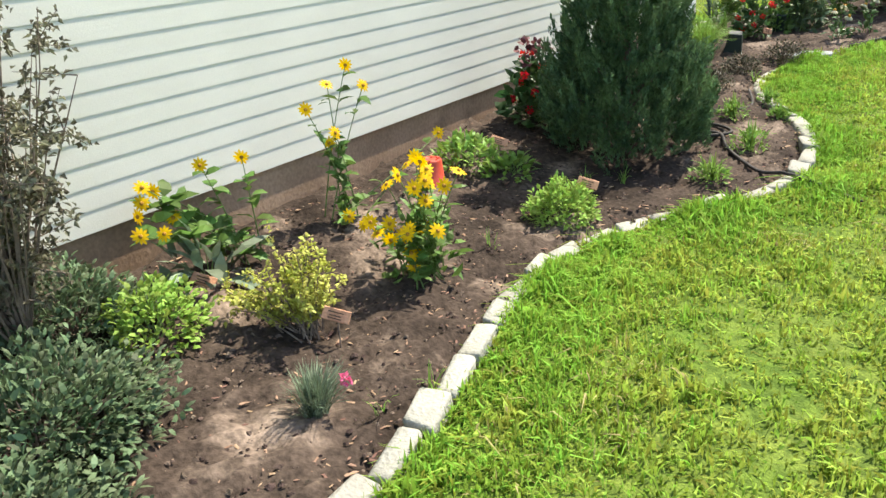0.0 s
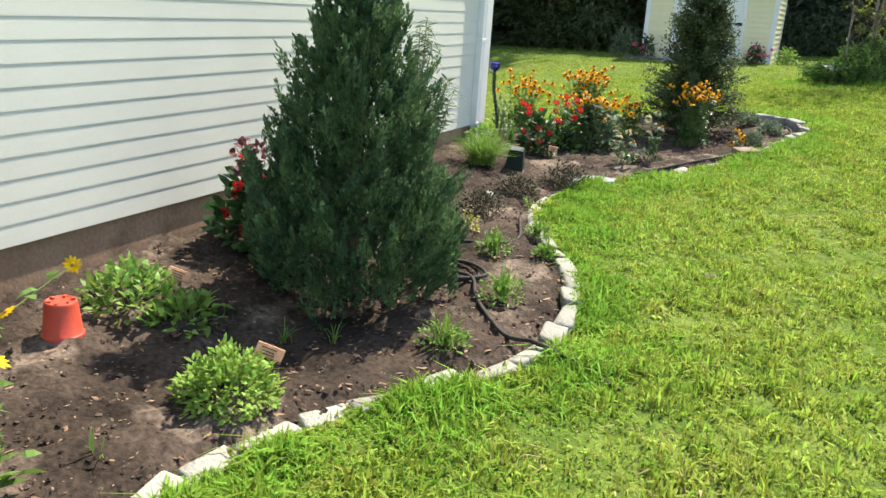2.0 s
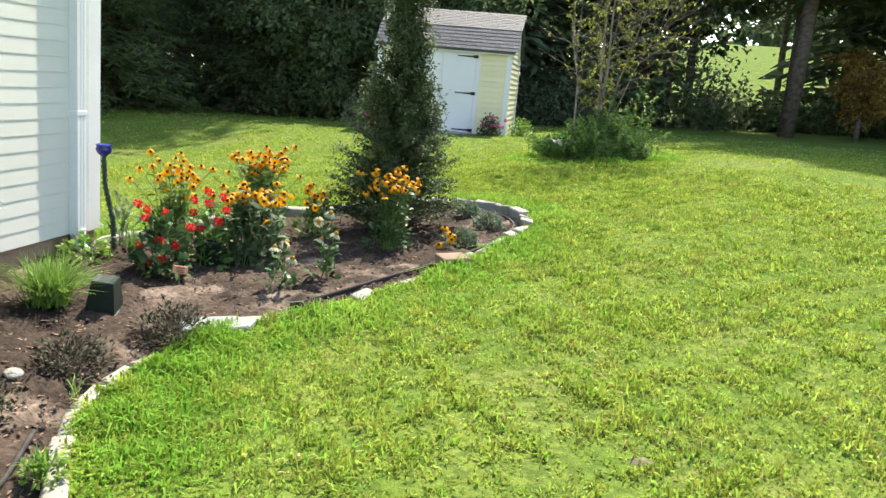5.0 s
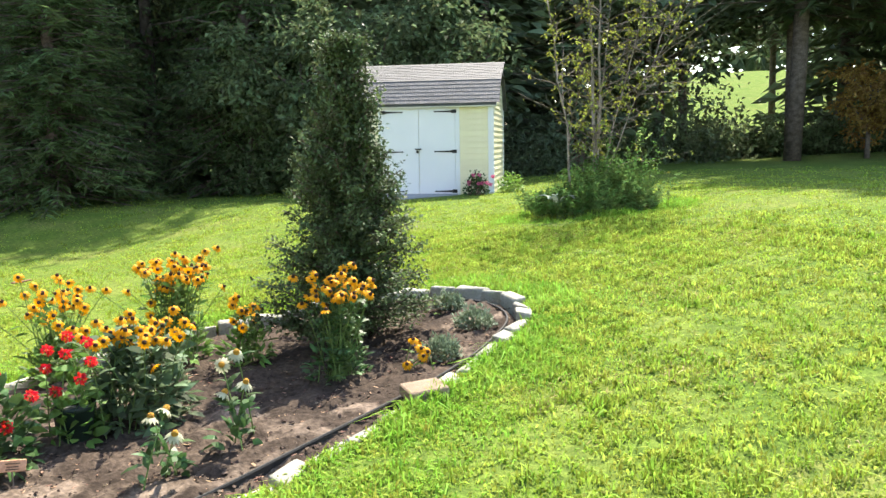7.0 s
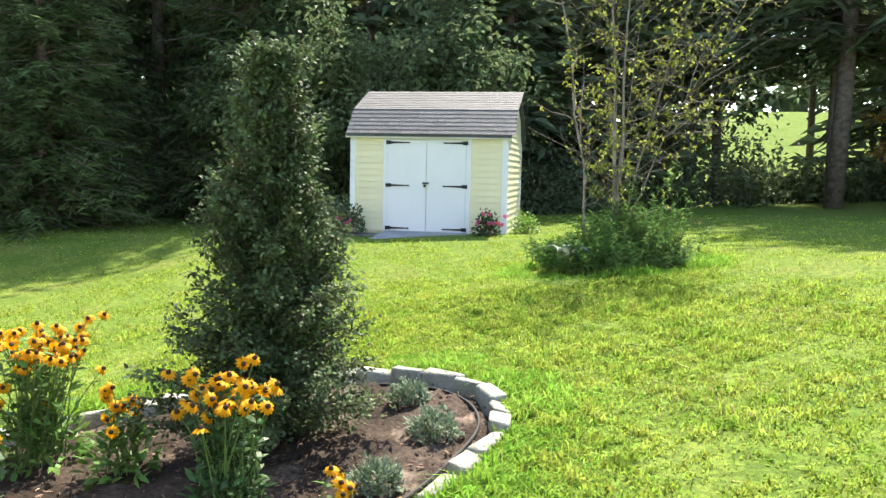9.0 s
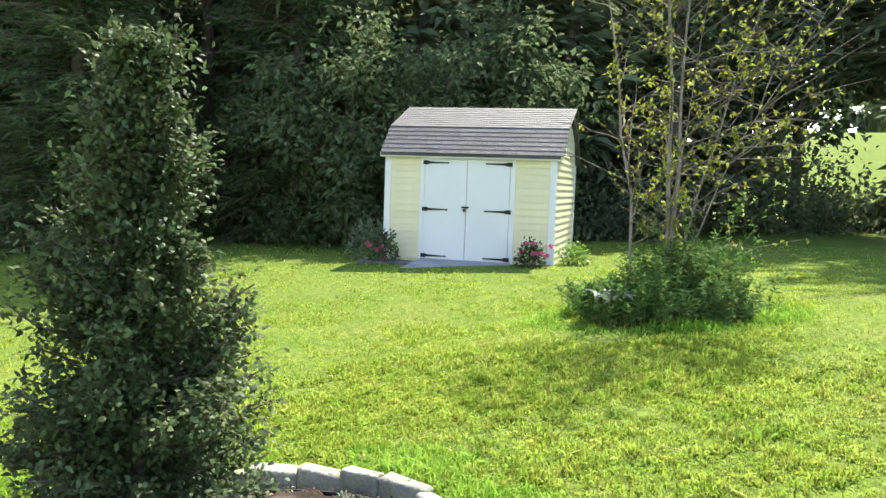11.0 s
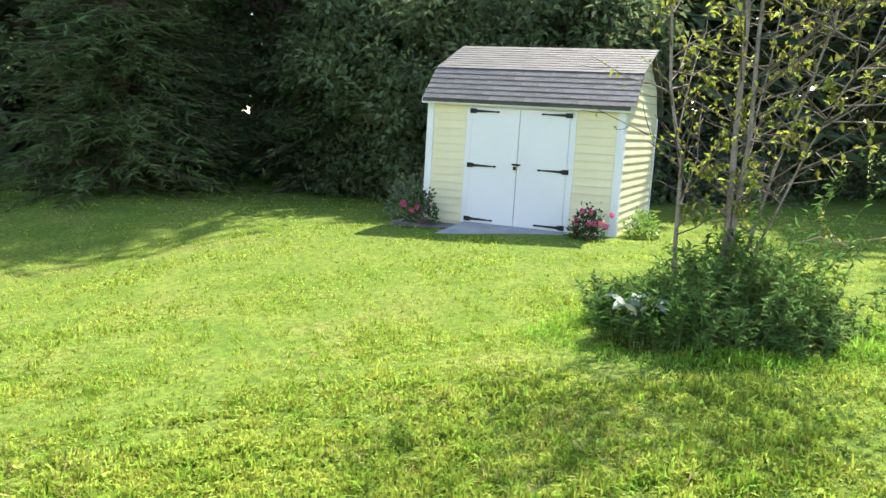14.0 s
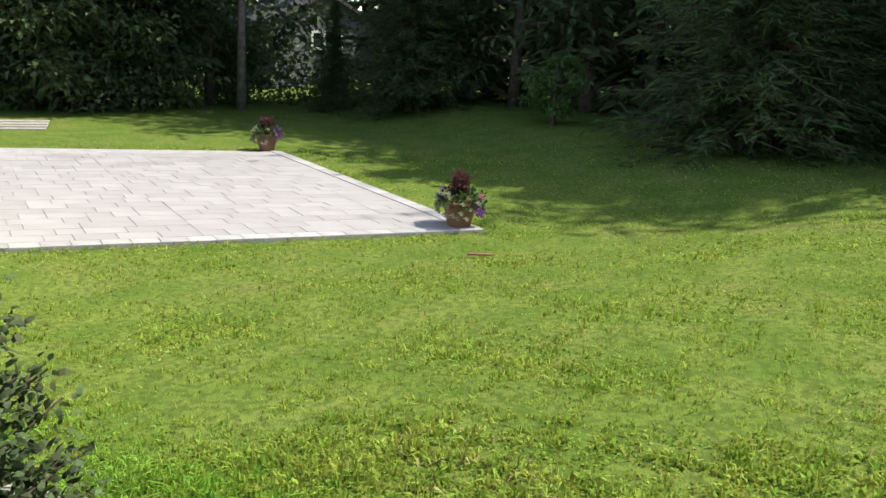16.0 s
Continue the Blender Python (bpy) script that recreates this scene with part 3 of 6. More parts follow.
_g.add(_v, None, [(0, 1, 2, 3), (7, 6, 5, 4), (0, 4, 5, 1), (1, 5, 6, 2), (2, 6, 7, 3), (3, 7, 4, 0)])
ramp = slab_thing("door_ramp", _g, M["slab"], "grey ramp leading up to the shed doors", "ramp", "")

# ---- the patio ----
_c = np.array(PATIO)
_g = Geo()
_v = [(x, y, z) for z in (PATIO_Z - 0.0075, PATIO_Z - 0.2) for x, y in PATIO]
_g.add(_v, None, [(0, 1, 2, 3), (7, 6, 5, 4)] + [(i, 4 + i, 4 + (i + 1) % 4, (i + 1) % 4) for i in range(4)])
patio = slab_thing("patio", _g, M["joint"], "pale sunlit paved patio with a grey border", "patio")
_u = unit(_c[3] - _c[0])           # along the near edge
_w2 = unit(_c[1] - _c[0])


def paver(mat, a, b, la, lb, shared, name="paver"):
    key = (round(la, 3), round(lb, 3), mat.name)
    if key not in shared:
        g = Geo()
        o = 0.002
        pts = [(o, o), (la - o, o), (la - o, lb - o), (o, lb - o)]
        low = [(*(_u * p[0] + _w2 * p[1]), -0.03) for p in pts]
        top = [(*(_u * (p[0] + (0.003 if p[0] < la / 2 else -0.003)) + _w2 * (p[1] + (0.003 if p[1] < lb / 2 else -0.003))), 0.0) for p in pts]
        mid = [(*(_u * p[0] + _w2 * p[1]), -0.005) for p in pts]
        g.add(low + mid + top, None, [(8, 9, 10, 11)] + [(i, (i + 1) % 4, 4 + (i + 1) % 4, 4 + i) for i in range(4)] + [(4 + i, 4 + (i + 1) % 4, 8 + (i + 1) % 4, 8 + i) for i in range(4)])
        shared[key] = g.mesh(name)
        shared[key].materials.append(mat)
    at = _c[0] + _u * a + _w2 * b
    return shared[key], at


_shared, _rng = {}, np.random.default_rng(12)
_PAV, _BRD = [], []
_L, _D = np.linalg.norm(_c[3] - _c[0]), np.linalg.norm(_c[1] - _c[0])
_b = 0.24
while _b < _D - 0.3:
    _a = 0.24 - (0.2 if int(_b * 100) % 2 else 0)
    _wd = 0.3
    while _a < 8.2:
        _la = (0.3, 0.45, 0.6)[int(_rng.integers(3))]
        _PAV.append((max(_a, 0.24), _b, _la, _wd))
        _a += _la
    _b += _wd
_a = 0.0
while _a < 8.2:
    _BRD.append((_a, 0.0, 0.3, 0.22))
    _a += 0.3
_b = 0.23
while _b < _D - 0.2:
    _BRD.append((0.0, _b, 0.22, 0.3))
    _b += 0.3
for _lst, _mt in ((_PAV, "patio"), (_BRD, "border")):
    _lst.sort(key=lambda r: r[1] + 0.4 * r[0])
    _joined = Geo()
    for _i, (_a, _b, _la, _lb) in enumerate(_lst):
        _me, _at = paver(M[_mt], _a, _b, _la, _lb, _shared)
        if _i < 290:
            _o = part("paver", _me, M[_mt], patio)
            _o.location = (_at[0], _at[1], PATIO_Z + (0.003 if _mt == "border" else 0) + _rng.uniform(-0.0015, 0.0015))
        else:
            _vv = np.array([p.co[:] for p in _me.vertices]) + (_at[0], _at[1], PATIO_Z + _rng.uniform(-0.0015, 0.0015))
            _joined.add(_vv, None, [list(f.vertices) for f in _me.polygons])
    if _joined.n:
        tagged(part("far_pavers", _joined, M["patio_far"], patio), kind="stuff")

# ---- trees ----
M.update({
    "spruce": leaf_material("spruce_needles", (0.07, 0.112, 0.042), (0.12, 0.165, 0.06), vary=0.5, light=0.5, rough=0.7, scale=0.8),
    "laurel": leaf_material("shrub_leaves", (0.09, 0.13, 0.056), (0.155, 0.195, 0.092), vary=0.5, light=0.42, rough=0.65, scale=0.9, spec=0.12),
    "woods": leaf_material("woods_leaves", (0.088, 0.12, 0.065), (0.155, 0.187, 0.096), vary=0.55, light=0.45, rough=0.6, scale=0.3),
    "oak": leaf_material("broad_leaves", (0.09, 0.132, 0.056), (0.155, 0.192, 0.08), vary=0.5, light=0.42, rough=0.5, scale=0.6),
    "rusty": leaf_material("rusty_leaves", (0.24, 0.14, 0.035), (0.34, 0.21, 0.06), vary=0.4, light=0.35, rough=0.6, scale=1),
    "young": leaf_material("young_tree_leaves", (0.17, 0.20, 0.035), (0.30, 0.32, 0.06), vary=0.5, light=0.45, rough=0.5, scale=1.5),
    "weed": leaf_material("weed_leaves", (0.075, 0.15, 0.035), (0.14, 0.22, 0.07), vary=0.45, light=0.48, rough=0.6, scale=2),
})


def sprays(geo, path, n, reach, length, width, rng, droop=0.15, ruffle=0.18):
    """Flat needle sprays on both sides of a branch."""
    path = np.asarray(path)
    s = np.linspace(0.12, 1, n)
    seg = np.linspace(0, 1, len(path))
    pts = np.stack([np.interp(s, seg, path[:, k]) for k in range(3)], 1)
    d = unit(np.gradient(path, axis=0))
    dd = np.stack([np.interp(s, seg, d[:, k]) for k in range(3)], 1)
    side = unit(np.cross(dd, [0, 0, 1.0]))
    sg = np.where(np.arange(n) % 2, 1.0, -1.0)[:, None]
    dirs = unit(dd * 0.8 + side * sg * rng.uniform(0.5, 1.1, (n, 1)) + rng.normal(0, ruffle, (n, 3)) + [0, 0, -0.08])
    pts = pts + rng.normal(0, 0.25 * ruffle, (n, 3))
    taper = (1 - 0.55 * s) * reach
    leaves(geo, pts, dirs, length * (0.6 + taper) * rng.uniform(0.7, 1.3, n), width * rng.uniform(0.7, 1.3, n), rng, fold=0.12, droop=droop)


def conifer(h, r, seed, girth=1.0, whorl=0.28, per=8, bare=0.03, twigs=16, length=0.34, width=0.10, sag=0.25, ruffle=0.18):
    """A conifer: trunk, limbs in whorls, needle sprays. Returns trunk and crown meshes."""
    rng = np.random.default_rng(seed)
    tr, cr = Geo(), Geo()
    zz = np.linspace(0, h, 9)
    wob = np.cumsum(rng.normal(0, 0.012 * h / 8, (9, 2)), 0)
    tube(tr, np.column_stack([wob, zz]), np.linspace((0.02 * h + 0.03) * girth, 0.012, 9), 8)
    z = h * bare + 0.1
    while z < h * 0.985:
        f = z / h
        ln = r * (1 - f) ** 0.8 * rng.uniform(0.8, 1.15) + 0.06
        k = max(4, int(per * (0.55 + 0.45 * (1 - f))))
        for b in range(k):
            a = rng.uniform(0, 2 * np.pi)
            L = ln * rng.uniform(0.62, 1.15)
            s = np.linspace(0, 1, 5)
            rise = 0.35 * f - 0.1 + rng.normal(0, 0.09)
            path = np.column_stack([np.cos(a) * L * s, np.sin(a) * L * s, z + L * (rise * s - sag * s * s + 0.16 * s ** 3) + rng.uniform(-0.5, 0.5) * whorl])
            path[:, :2] += [np.interp(z, zz, wob[:, 0]), np.interp(z, zz, wob[:, 1])]
            if L > 1.3:
                tube(tr, path, np.linspace(0.012 + 0.008 * L, 0.004, 5), 3, cap=False)
            n = max(5, int(twigs * (0.35 + 0.65 * L / r)))
            sprays(cr, path, n, min(1.0, L), length * (0.55 + 0.45 * (1 - f)), width, rng, ruffle=ruffle)
        z += whorl * rng.uniform(0.7, 1.2) * (0.6 + 0.4 * (1 - f))
    return tr.mesh("trunk", True), cr.mesh("crown")


def broadleaf(h, r, seed, base=0.25, limbs=11, clumps=150, per=45, leaf=0.14, lean=0.0, spread=0.28, trunk_r=None, skirt=0):
    """A broad-leaved tree: forked trunk and limbs, and a crown of leaf clumps with gaps."""
    rng = np.random.default_rng(seed)
    tr, cr = Geo(), Geo()
    t0 = trunk_r or 0.022 * h + 0.03
    top = np.array([lean * h, 0, h * 0.82])
    tube(tr, [np.zeros(3), top * 0.3 + rng.normal(0, 0.03, 3) * h * 0.1, top * 0.65, top], [t0, t0 * 0.75, t0 * 0.45, t0 * 0.12], 8)
    tips = []
    for k in range(limbs):
        f = rng.uniform(base, 0.85)
        a = rng.uniform(0, 2 * np.pi)
        L = r * rng.uniform(0.6, 1.1) * (1.15 - 0.6 * abs(f - 0.5))
        p0 = top * min(1, f / 0.82)
        p2 = p0 + np.array([np.cos(a) * L, np.sin(a) * L, L * rng.uniform(0.15, 0.7)])
        p1 = (p0 + p2) / 2 + np.array([0, 0, -0.06 * L]) + rng.normal(0, 0.06 * L, 3)
        tube(tr, [p0, p1, p2], [t0 * 0.4, t0 * 0.22, t0 * 0.06], 5, cap=False)
        tips += [(p1, L), (p2, L)] + [(p1 + (p2 - p1) * rng.uniform(0.2, 1) + rng.normal(0, 0.18 * r, 3), L) for _ in range(3)]
    tips.append((top, r * 0.6))
    for k in range(clumps):
        c, L = tips[int(rng.integers(len(tips)))]
        c = c + rng.normal(0, spread * r * 0.55, 3)
        if c[2] < h * base * 0.5:
            continue
        n = int(per * rng.uniform(0.5, 1.4))
        off = rng.normal(0, 1, (n, 3)) * np.array([1, 1, 0.6]) * r * 0.11
        d = unit(off + rng.normal(0, 0.05, (n, 3)) + [0, 0, 0.01 * r]) + [0, 0, -0.25]
        leaves(cr, c + off, d, leaf * rng.uniform(0.7, 1.3, n), leaf * 0.6 * rng.uniform(0.7, 1.3, n), rng)
    if skirt:                            # low growth that hides the foot
        a, q = rng.uniform(0, 2 * np.pi, skirt), rng.uniform(0.15, 0.85, skirt) * r
        c = np.column_stack([np.cos(a) * q, np.sin(a) * q, rng.uniform(0.02, 0.32, skirt) * h]) + rng.normal(0, 0.06, (skirt, 3))
        leaves(cr, c, rng.normal(0, 1, (skirt, 3)), leaf * rng.uniform(0.7, 1.3, skirt), leaf * 0.6 * rng.uniform(0.7, 1.3, skirt), rng)
    return tr.mesh("trunk", True), cr.mesh("crown")


def plant_tree(name, meshes, at, label, category, group="", turn=0.0, mats=("bark", "spruce"), scale=1.0):
    x, y = at
    ob = thing(name, (x, y, float(ground_z(x, y)) - 0.03), label, category, group, turn)
    part("trunk", meshes[0], M[mats[0]], ob)
    part("crown", meshes[1], M[mats[1]], ob)
    ob.scale = (scale, scale, scale)
    return ob


def again(ob, x, y, turn, scale):
    c = copy_thing(ob, pose(x, y, float(ground_z(x, y)) - 0.03, 0, 0, turn))
    c.scale = (scale,) * 3
    return c


# large spruces standing at the edge of the lawn
big_spruce = plant_tree("spruce_tree", conifer(9.5, 3.0, 21, whorl=0.2, per=14, twigs=52, length=0.24, width=0.05, ruffle=0.3), (-11.6, 23.2),
                        "large dark green spruce with drooping boughs down to the lawn", "spruce", "spruces along the lawn")
again(big_spruce, -13.6, 26.4, 140, 1.05).scale.z = 1.1
again(big_spruce, -22.3, 20.2, 250, 0.8)
again(big_spruce, -25.0, 18.6, 30, 0.36)
again(big_spruce, -8.6, 27.6, 60, 1.0).scale.z = 1.45
# leafy shrubs between spruce and shed
_lau = broadleaf(4.6, 1.7, 31, base=0.1, limbs=16, clumps=240, per=30, leaf=0.165, skirt=1200)
laurel = plant_tree("tall_shrub", _lau, (-6.6, 26.2), "tall dense dark green leafy shrub beside the shed", "shrub", "shrubs beside the shed", mats=("bark", "laurel"))
again(laurel, -4.9, 27.3, 80, 1.02)
again(laurel, -8.2, 26.6, 200, 0.85)
again(laurel, -3.0, 28.2, 300, 1.1)
for _x, _y, _s in ((-24.6, 11.7, 1.35), (-25.4, 13.1, 1.15), (-24.9, 9.9, 1.4), (-27.2, 15.6, 0.6)):
    again(laurel, _x, _y, 57 * _x, _s)
# the woods
_cons = [conifer(15, 3.0, 41, whorl=0.55, per=8, twigs=11, length=0.9, width=0.33, bare=0.05),
         conifer(13, 2.6, 42, whorl=0.55, per=8, twigs=11, length=0.8, width=0.31, bare=0.12)]
_brd = [broadleaf(14, 4.0, 43, base=0.2, limbs=22, clumps=320, per=24, leaf=0.325, trunk_r=0.26),
        broadleaf(12, 3.6, 44, base=0.12, limbs=22, clumps=320, per=24, leaf=0.305, trunk_r=0.2)]
_proto = {}
_rng = np.random.default_rng(77)


def woods_tree(kind, x, y, s, turn):
    if kind not in _proto:
        if kind < 2:
            _proto[kind] = plant_tree("woods_conifer", _cons[kind], (x, y), "tall dark conifer in the shaded woods", "conifer", "woods behind the lawn", turn, ("bark", "woods"), s)
        else:
            _proto[kind] = plant_tree("woods_tree", _brd[kind - 2], (x, y), "tall leafy tree in the shaded woods", "tree", "woods behind the lawn", turn, ("bark", "oak" if kind == 3 else "woods"), s)
        return _proto[kind]
    return again(_proto[kind], x, y, turn, s)


_line = smooth_line([(-30, 2), (-29, 9), (-27.5, 14), (-25, 19.5), (-20, 25), (-15, 29.5), (-9, 31.5), (-3, 31.5), (2.5, 32.5)], 2.3)


def gap(x, y):
    """How far a place lies from the lane through the woods to the neighbouring house."""
    return abs((y - 11.85) * 4.455 + (x - 0.56)) / 4.57


for _k, (_x, _y) in enumerate(_line):
    if gap(_x, _y) < 2.4:
        continue
    _o = woods_tree(int(_rng.integers(4)), _x + _rng.uniform(-0.5, 0.5), _y + _rng.uniform(-0.5, 0.5), _rng.uniform(0.8, 1.1), _rng.uniform(0, 360))
    if -16 < _x < -5:
        _o.scale.z *= 1.5 if _x > -10.5 else 1.15
    if _k % 2 or gap(_x - 3.2, _y + 1) < 3:
        continue
    woods_tree(int(_rng.integers(4)), _x - 3.2 * (1 if _x < -18 else 0.2) + _rng.uniform(-0.8, 0.8), _y + (1 if _x < -18 else 4) + _rng.uniform(-0.8, 0.8), _rng.uniform(0.9, 1.25), _rng.uniform(0, 360))
for _x, _y, _k, _s in ((12.3, 44.0, 0, 1.15), (15.5, 42.5, 2, 1.1), (19.5, 40, 1, 1.1), (23.5, 37, 3, 1.1), (26, 32, 0, 1.1), (29, 26, 2, 1.1),
                       (3.6, 37.0, 2, 0.95), (17.5, 47, 0, 1.3), (22, 44, 2, 1.3), (3.0, 42, 2, 1.0), (31, 19, 3, 1.1), (33, 11, 0, 1.1), (34, 3, 2, 1.1)):
    woods_tree(_k, _x, _y, _s, _rng.uniform(0, 360))

woods_tree(3, -25.6, 10.6, 0.8, 40)
woods_tree(3, -26.0, 7.0, 0.85, 140)
pine = plant_tree("tall_pine", conifer(24, 4.4, 47, girth=0.36, whorl=0.6, per=10, twigs=21, length=0.62, width=0.16, bare=0.2, ruffle=0.35), (7.9, 35.6),
                  "tall dark pine with a bare lower trunk beyond the lawn", "pine", "tall pines beyond the lawn", 0, ("bark", "woods"))
again(pine, 12.6, 38.5, 130, 1.05)
again(pine, 14.6, 45.0, 220, 1.0)
again(pine, 4.6, 37.6, 310, 0.95)
# two added pines, widened so that their unseen crowns shade the lawn's right side
again(pine, 7.4, 33.4, 75, 1.0).scale = (1.5, 1.5, 1.05)
again(pine, 11.8, 33.0, 190, 1.0).scale = (1.5, 1.5, 1.05)
again(pine, 11.2, 52, 20, 1.1)
pale = plant_tree("pale_trunk_tree", broadleaf(15, 3.2, 46, base=0.5, limbs=14, clumps=160, per=26, leaf=0.4, trunk_r=0.15), (-25.2, 15.75),
                  "tall tree with a pale bare trunk at the wood's edge", "tree", mats=("bark_pale", "oak"))
# undergrowth and far trees that close the woods
_rng = np.random.default_rng(78)
_g = Geo()
_under = smooth_line([(-33, -2), (-31.5, 8), (-29.5, 15), (-26.5, 21), (-21.5, 27), (-15.5, 31), (-9, 33.5), (-3, 33.5), (3.5, 34.8), (6.0, 38)], 0.5)
for _x, _y in _under:
    _z = float(ground_z(_x, _y))
    _n = 190
    _o = np.column_stack([_rng.normal(0, 0.8, _n), _rng.normal(0, 0.8, _n), np.abs(_rng.normal(0, 1.3, _n))])
    leaves(_g, _o + [_x, _y, _z], _rng.normal(0, 1, (_n, 3)), _rng.uniform(0.12, 0.27, _n), _rng.uniform(0.08, 0.17, _n), _rng)
for _x, _y in smooth_line([(-17, 28.6), (-12.5, 28.9), (-9, 29.2), (-5.5, 28.9), (-2.6, 29.0), (0.5, 30.2)], 0.4):
    _n = 200
    _o = np.column_stack([_rng.normal(0, 0.45, _n), _rng.normal(0, 0.45, _n), np.abs(_rng.normal(0, 0.75, _n))])
    leaves(_g, _o + [_x, _y, float(ground_z(_x, _y))], _rng.normal(0, 1, (_n, 3)), _rng.uniform(0.1, 0.2, _n), _rng.uniform(0.06, 0.12, _n), _rng)
_far = smooth_line([(-46, -12), (-44, 8), (-41, 22), (-33, 34), (-22, 42), (-9, 45), (4, 46)], 0.8)
for _x, _y in _far:
    if gap(_x, _y) < 2.2:
        continue
    _n = 190
    _o = np.column_stack([_rng.normal(0, 1.2, _n), _rng.normal(0, 1.2, _n), _rng.uniform(0, 1, _n) ** 0.8 * 13])
    leaves(_g, _o + [_x, _y, 0.3], _rng.normal(0, 1, (_n, 3)), _rng.uniform(0.8, 1.6, _n), _rng.uniform(0.5, 1.0, _n), _rng)
tagged(part("undergrowth", _g, M["woods"], None), "dark tangled undergrowth below the woods", "undergrowth", "", "stuff")
_g = Geo()
for _x, _y in smooth_line([(5.2, 37.5), (8.5, 40), (11, 41.5), (15, 41), (20, 38.5), (25, 33), (29, 25)], 0.35):
    _n = 200
    _o = np.column_stack([_rng.normal(0, 0.5, _n), _rng.normal(0, 0.5, _n), np.abs(_rng.normal(0, 0.55, _n)) + 0.05])
    leaves(_g, _o + [_x, _y, float(ground_z(_x, _y))], _rng.normal(0, 1, (_n, 3)), _rng.uniform(0.18, 0.35, _n), _rng.uniform(0.12, 0.22, _n), _rng)
tagged(part("hedge", _g, M["laurel"], None), "low dark hedge along the far edge of the lawn", "hedge", "", "stuff")
_far = [(x, y) for x, y in smooth_line([(20, 118), (45, 112), (70, 90), (85, 60), (90, 20)], 2.5)]
_g = Geo()
for _x, _y in _far:
    _n = 120
    _o = np.column_stack([_rng.normal(0, 2, _n), _rng.normal(0, 2, _n), _rng.uniform(0, 1, _n) * 16])
    leaves(_g, _o + [_x, _y, float(ground_z(_x, _y))], _rng.normal(0, 1, (_n, 3)), _rng.uniform(1.5, 3, _n), _rng.uniform(1, 2, _n), _rng)
tagged(part("distant_trees", _g, M["oak"], None), "distant line of trees beyond the far lawn", "trees", "", "stuff")
rust = plant_tree("ornamental_tree", broadleaf(2.9, 1.2, 51, base=0.22, limbs=14, clumps=170, per=30, leaf=0.13), (9.6, 33.2),
                  "small ornamental tree with rusty orange leaves on the lawn", "tree", mats=("bark", "rusty"))
_sm = broadleaf(1.7, 0.62, 52, base=0.2, limbs=12, clumps=80, per=24, leaf=0.13)
sap = plant_tree("young_shrub", _sm, (-16.6, 21.8), "small young leafy shrub at the edge of the woods", "shrub", mats=("bark", "weed"))

# ---- the young tree on the lawn, with weeds round its foot ----


def sparse_tree(seed):
    """Several thin leaning stems from one foot, thin twigs and few leaves."""
    rng = np.random.default_rng(seed)
    tr, tw, cr = [], Geo(), Geo()
    stems = [((-0.20, -0.05), (-0.72, 0.2), 4.1, 0.023), ((0.03, 0.02), (-0.10, 0.1), 5.2, 0.034), ((0.12, -0.03), (0.40, -0.2), 4.9, 0.028),
             ((0.14, 0.08), (1.0, 0.35), 4.2, 0.018), ((0.16, -0.02), (1.35, -0.3), 3.1, 0.014), ((0.06, 0.1), (0.5, 0.6), 4.4, 0.012)]
    for (bx, by), (tx, ty), h, r in stems:
        s = np.linspace(0, 1, 8)
        path = np.column_stack([bx + (tx - bx) * s ** 1.4, by + (ty - by) * s ** 1.4, h * s])
        path[1:, :2] += np.cumsum(rng.normal(0, 0.04, (7, 2)), 0)
        tr.append(tube(Geo(), path, 0.82 * r * (1 - 0.85 * s), 7).mesh("trunk", True))
        for k in range(32):
            f = rng.uniform(0.16, 0.97)
            p0 = np.array([np.interp(f, s, path[:, c]) for c in range(3)])
            a = rng.uniform(0, 2 * np.pi)
            L = rng.uniform(0.5, 1.6) * (1.1 - 0.5 * f)
            if f < 0.6 and np.cos(a) < -0.2:
                L *= 0.55
            up = rng.uniform(0.1, 0.95)
            q = np.linspace(0, 1, 5)[:, None]
            tip = np.array([np.cos(a), np.sin(a), up]) * L
            pth = p0 + tip * q + np.array([0, 0, -0.22 * L]) * q ** 2 * (1 if up < 0.3 else 0) + np.vstack([np.zeros(3), np.cumsum(rng.normal(0, 0.025 * L, (4, 3)), 0)])
            tube(tw, pth, np.linspace(0.007, 0.002, 5), 4, cap=False)
            subs = [pth]
            for _ in range(4):
                j = int(rng.integers(1, 4))
                d = unit(unit(tip) + rng.normal(0, 0.7, 3)) * L * rng.uniform(0.2, 0.45)
                sp = np.stack([pth[j], pth[j] + d * 0.5 + rng.normal(0, 0.01, 3), pth[j] + d])
                tube(tw, sp, [0.004, 0.003, 0.0014], 3, cap=False)
                subs.append(sp)
            bare = rng.uniform() < 0.42
            for sp in subs:
                n = int(rng.integers(0, 2)) if bare else int(rng.integers(2, 8))
                if n:
                    u = rng.uniform(0.25, 1, n) * (len(sp) - 1)
                    pos = np.stack([np.interp(u, np.arange(len(sp)), sp[:, c]) for c in range(3)], 1)
                    leaves(cr, pos, rng.normal(0, 1, (n, 3)) + [0, 0, -0.3], rng.uniform(0.038, 0.068, n), rng.uniform(0.024, 0.040, n), rng)
    return tr, tw.mesh("twig"), cr.mesh("foliage")


_tx, _ty = 0.42, 16.75
_tm = sparse_tree(61)
lawn_tree = thing("young_tree", (_tx, _ty, float(ground_z(_tx, _ty)) - 0.02), "young multi-stemmed tree with sparse yellow-green leaves", "tree")
for _m in _tm[0]:
    part("trunk", _m, M["bark_pale"], lawn_tree)
tagged(part("twig", _tm[1], M["twig_dark"], lawn_tree), kind="stuff")
part("foliage", _tm[2], M["young"], lawn_tree)


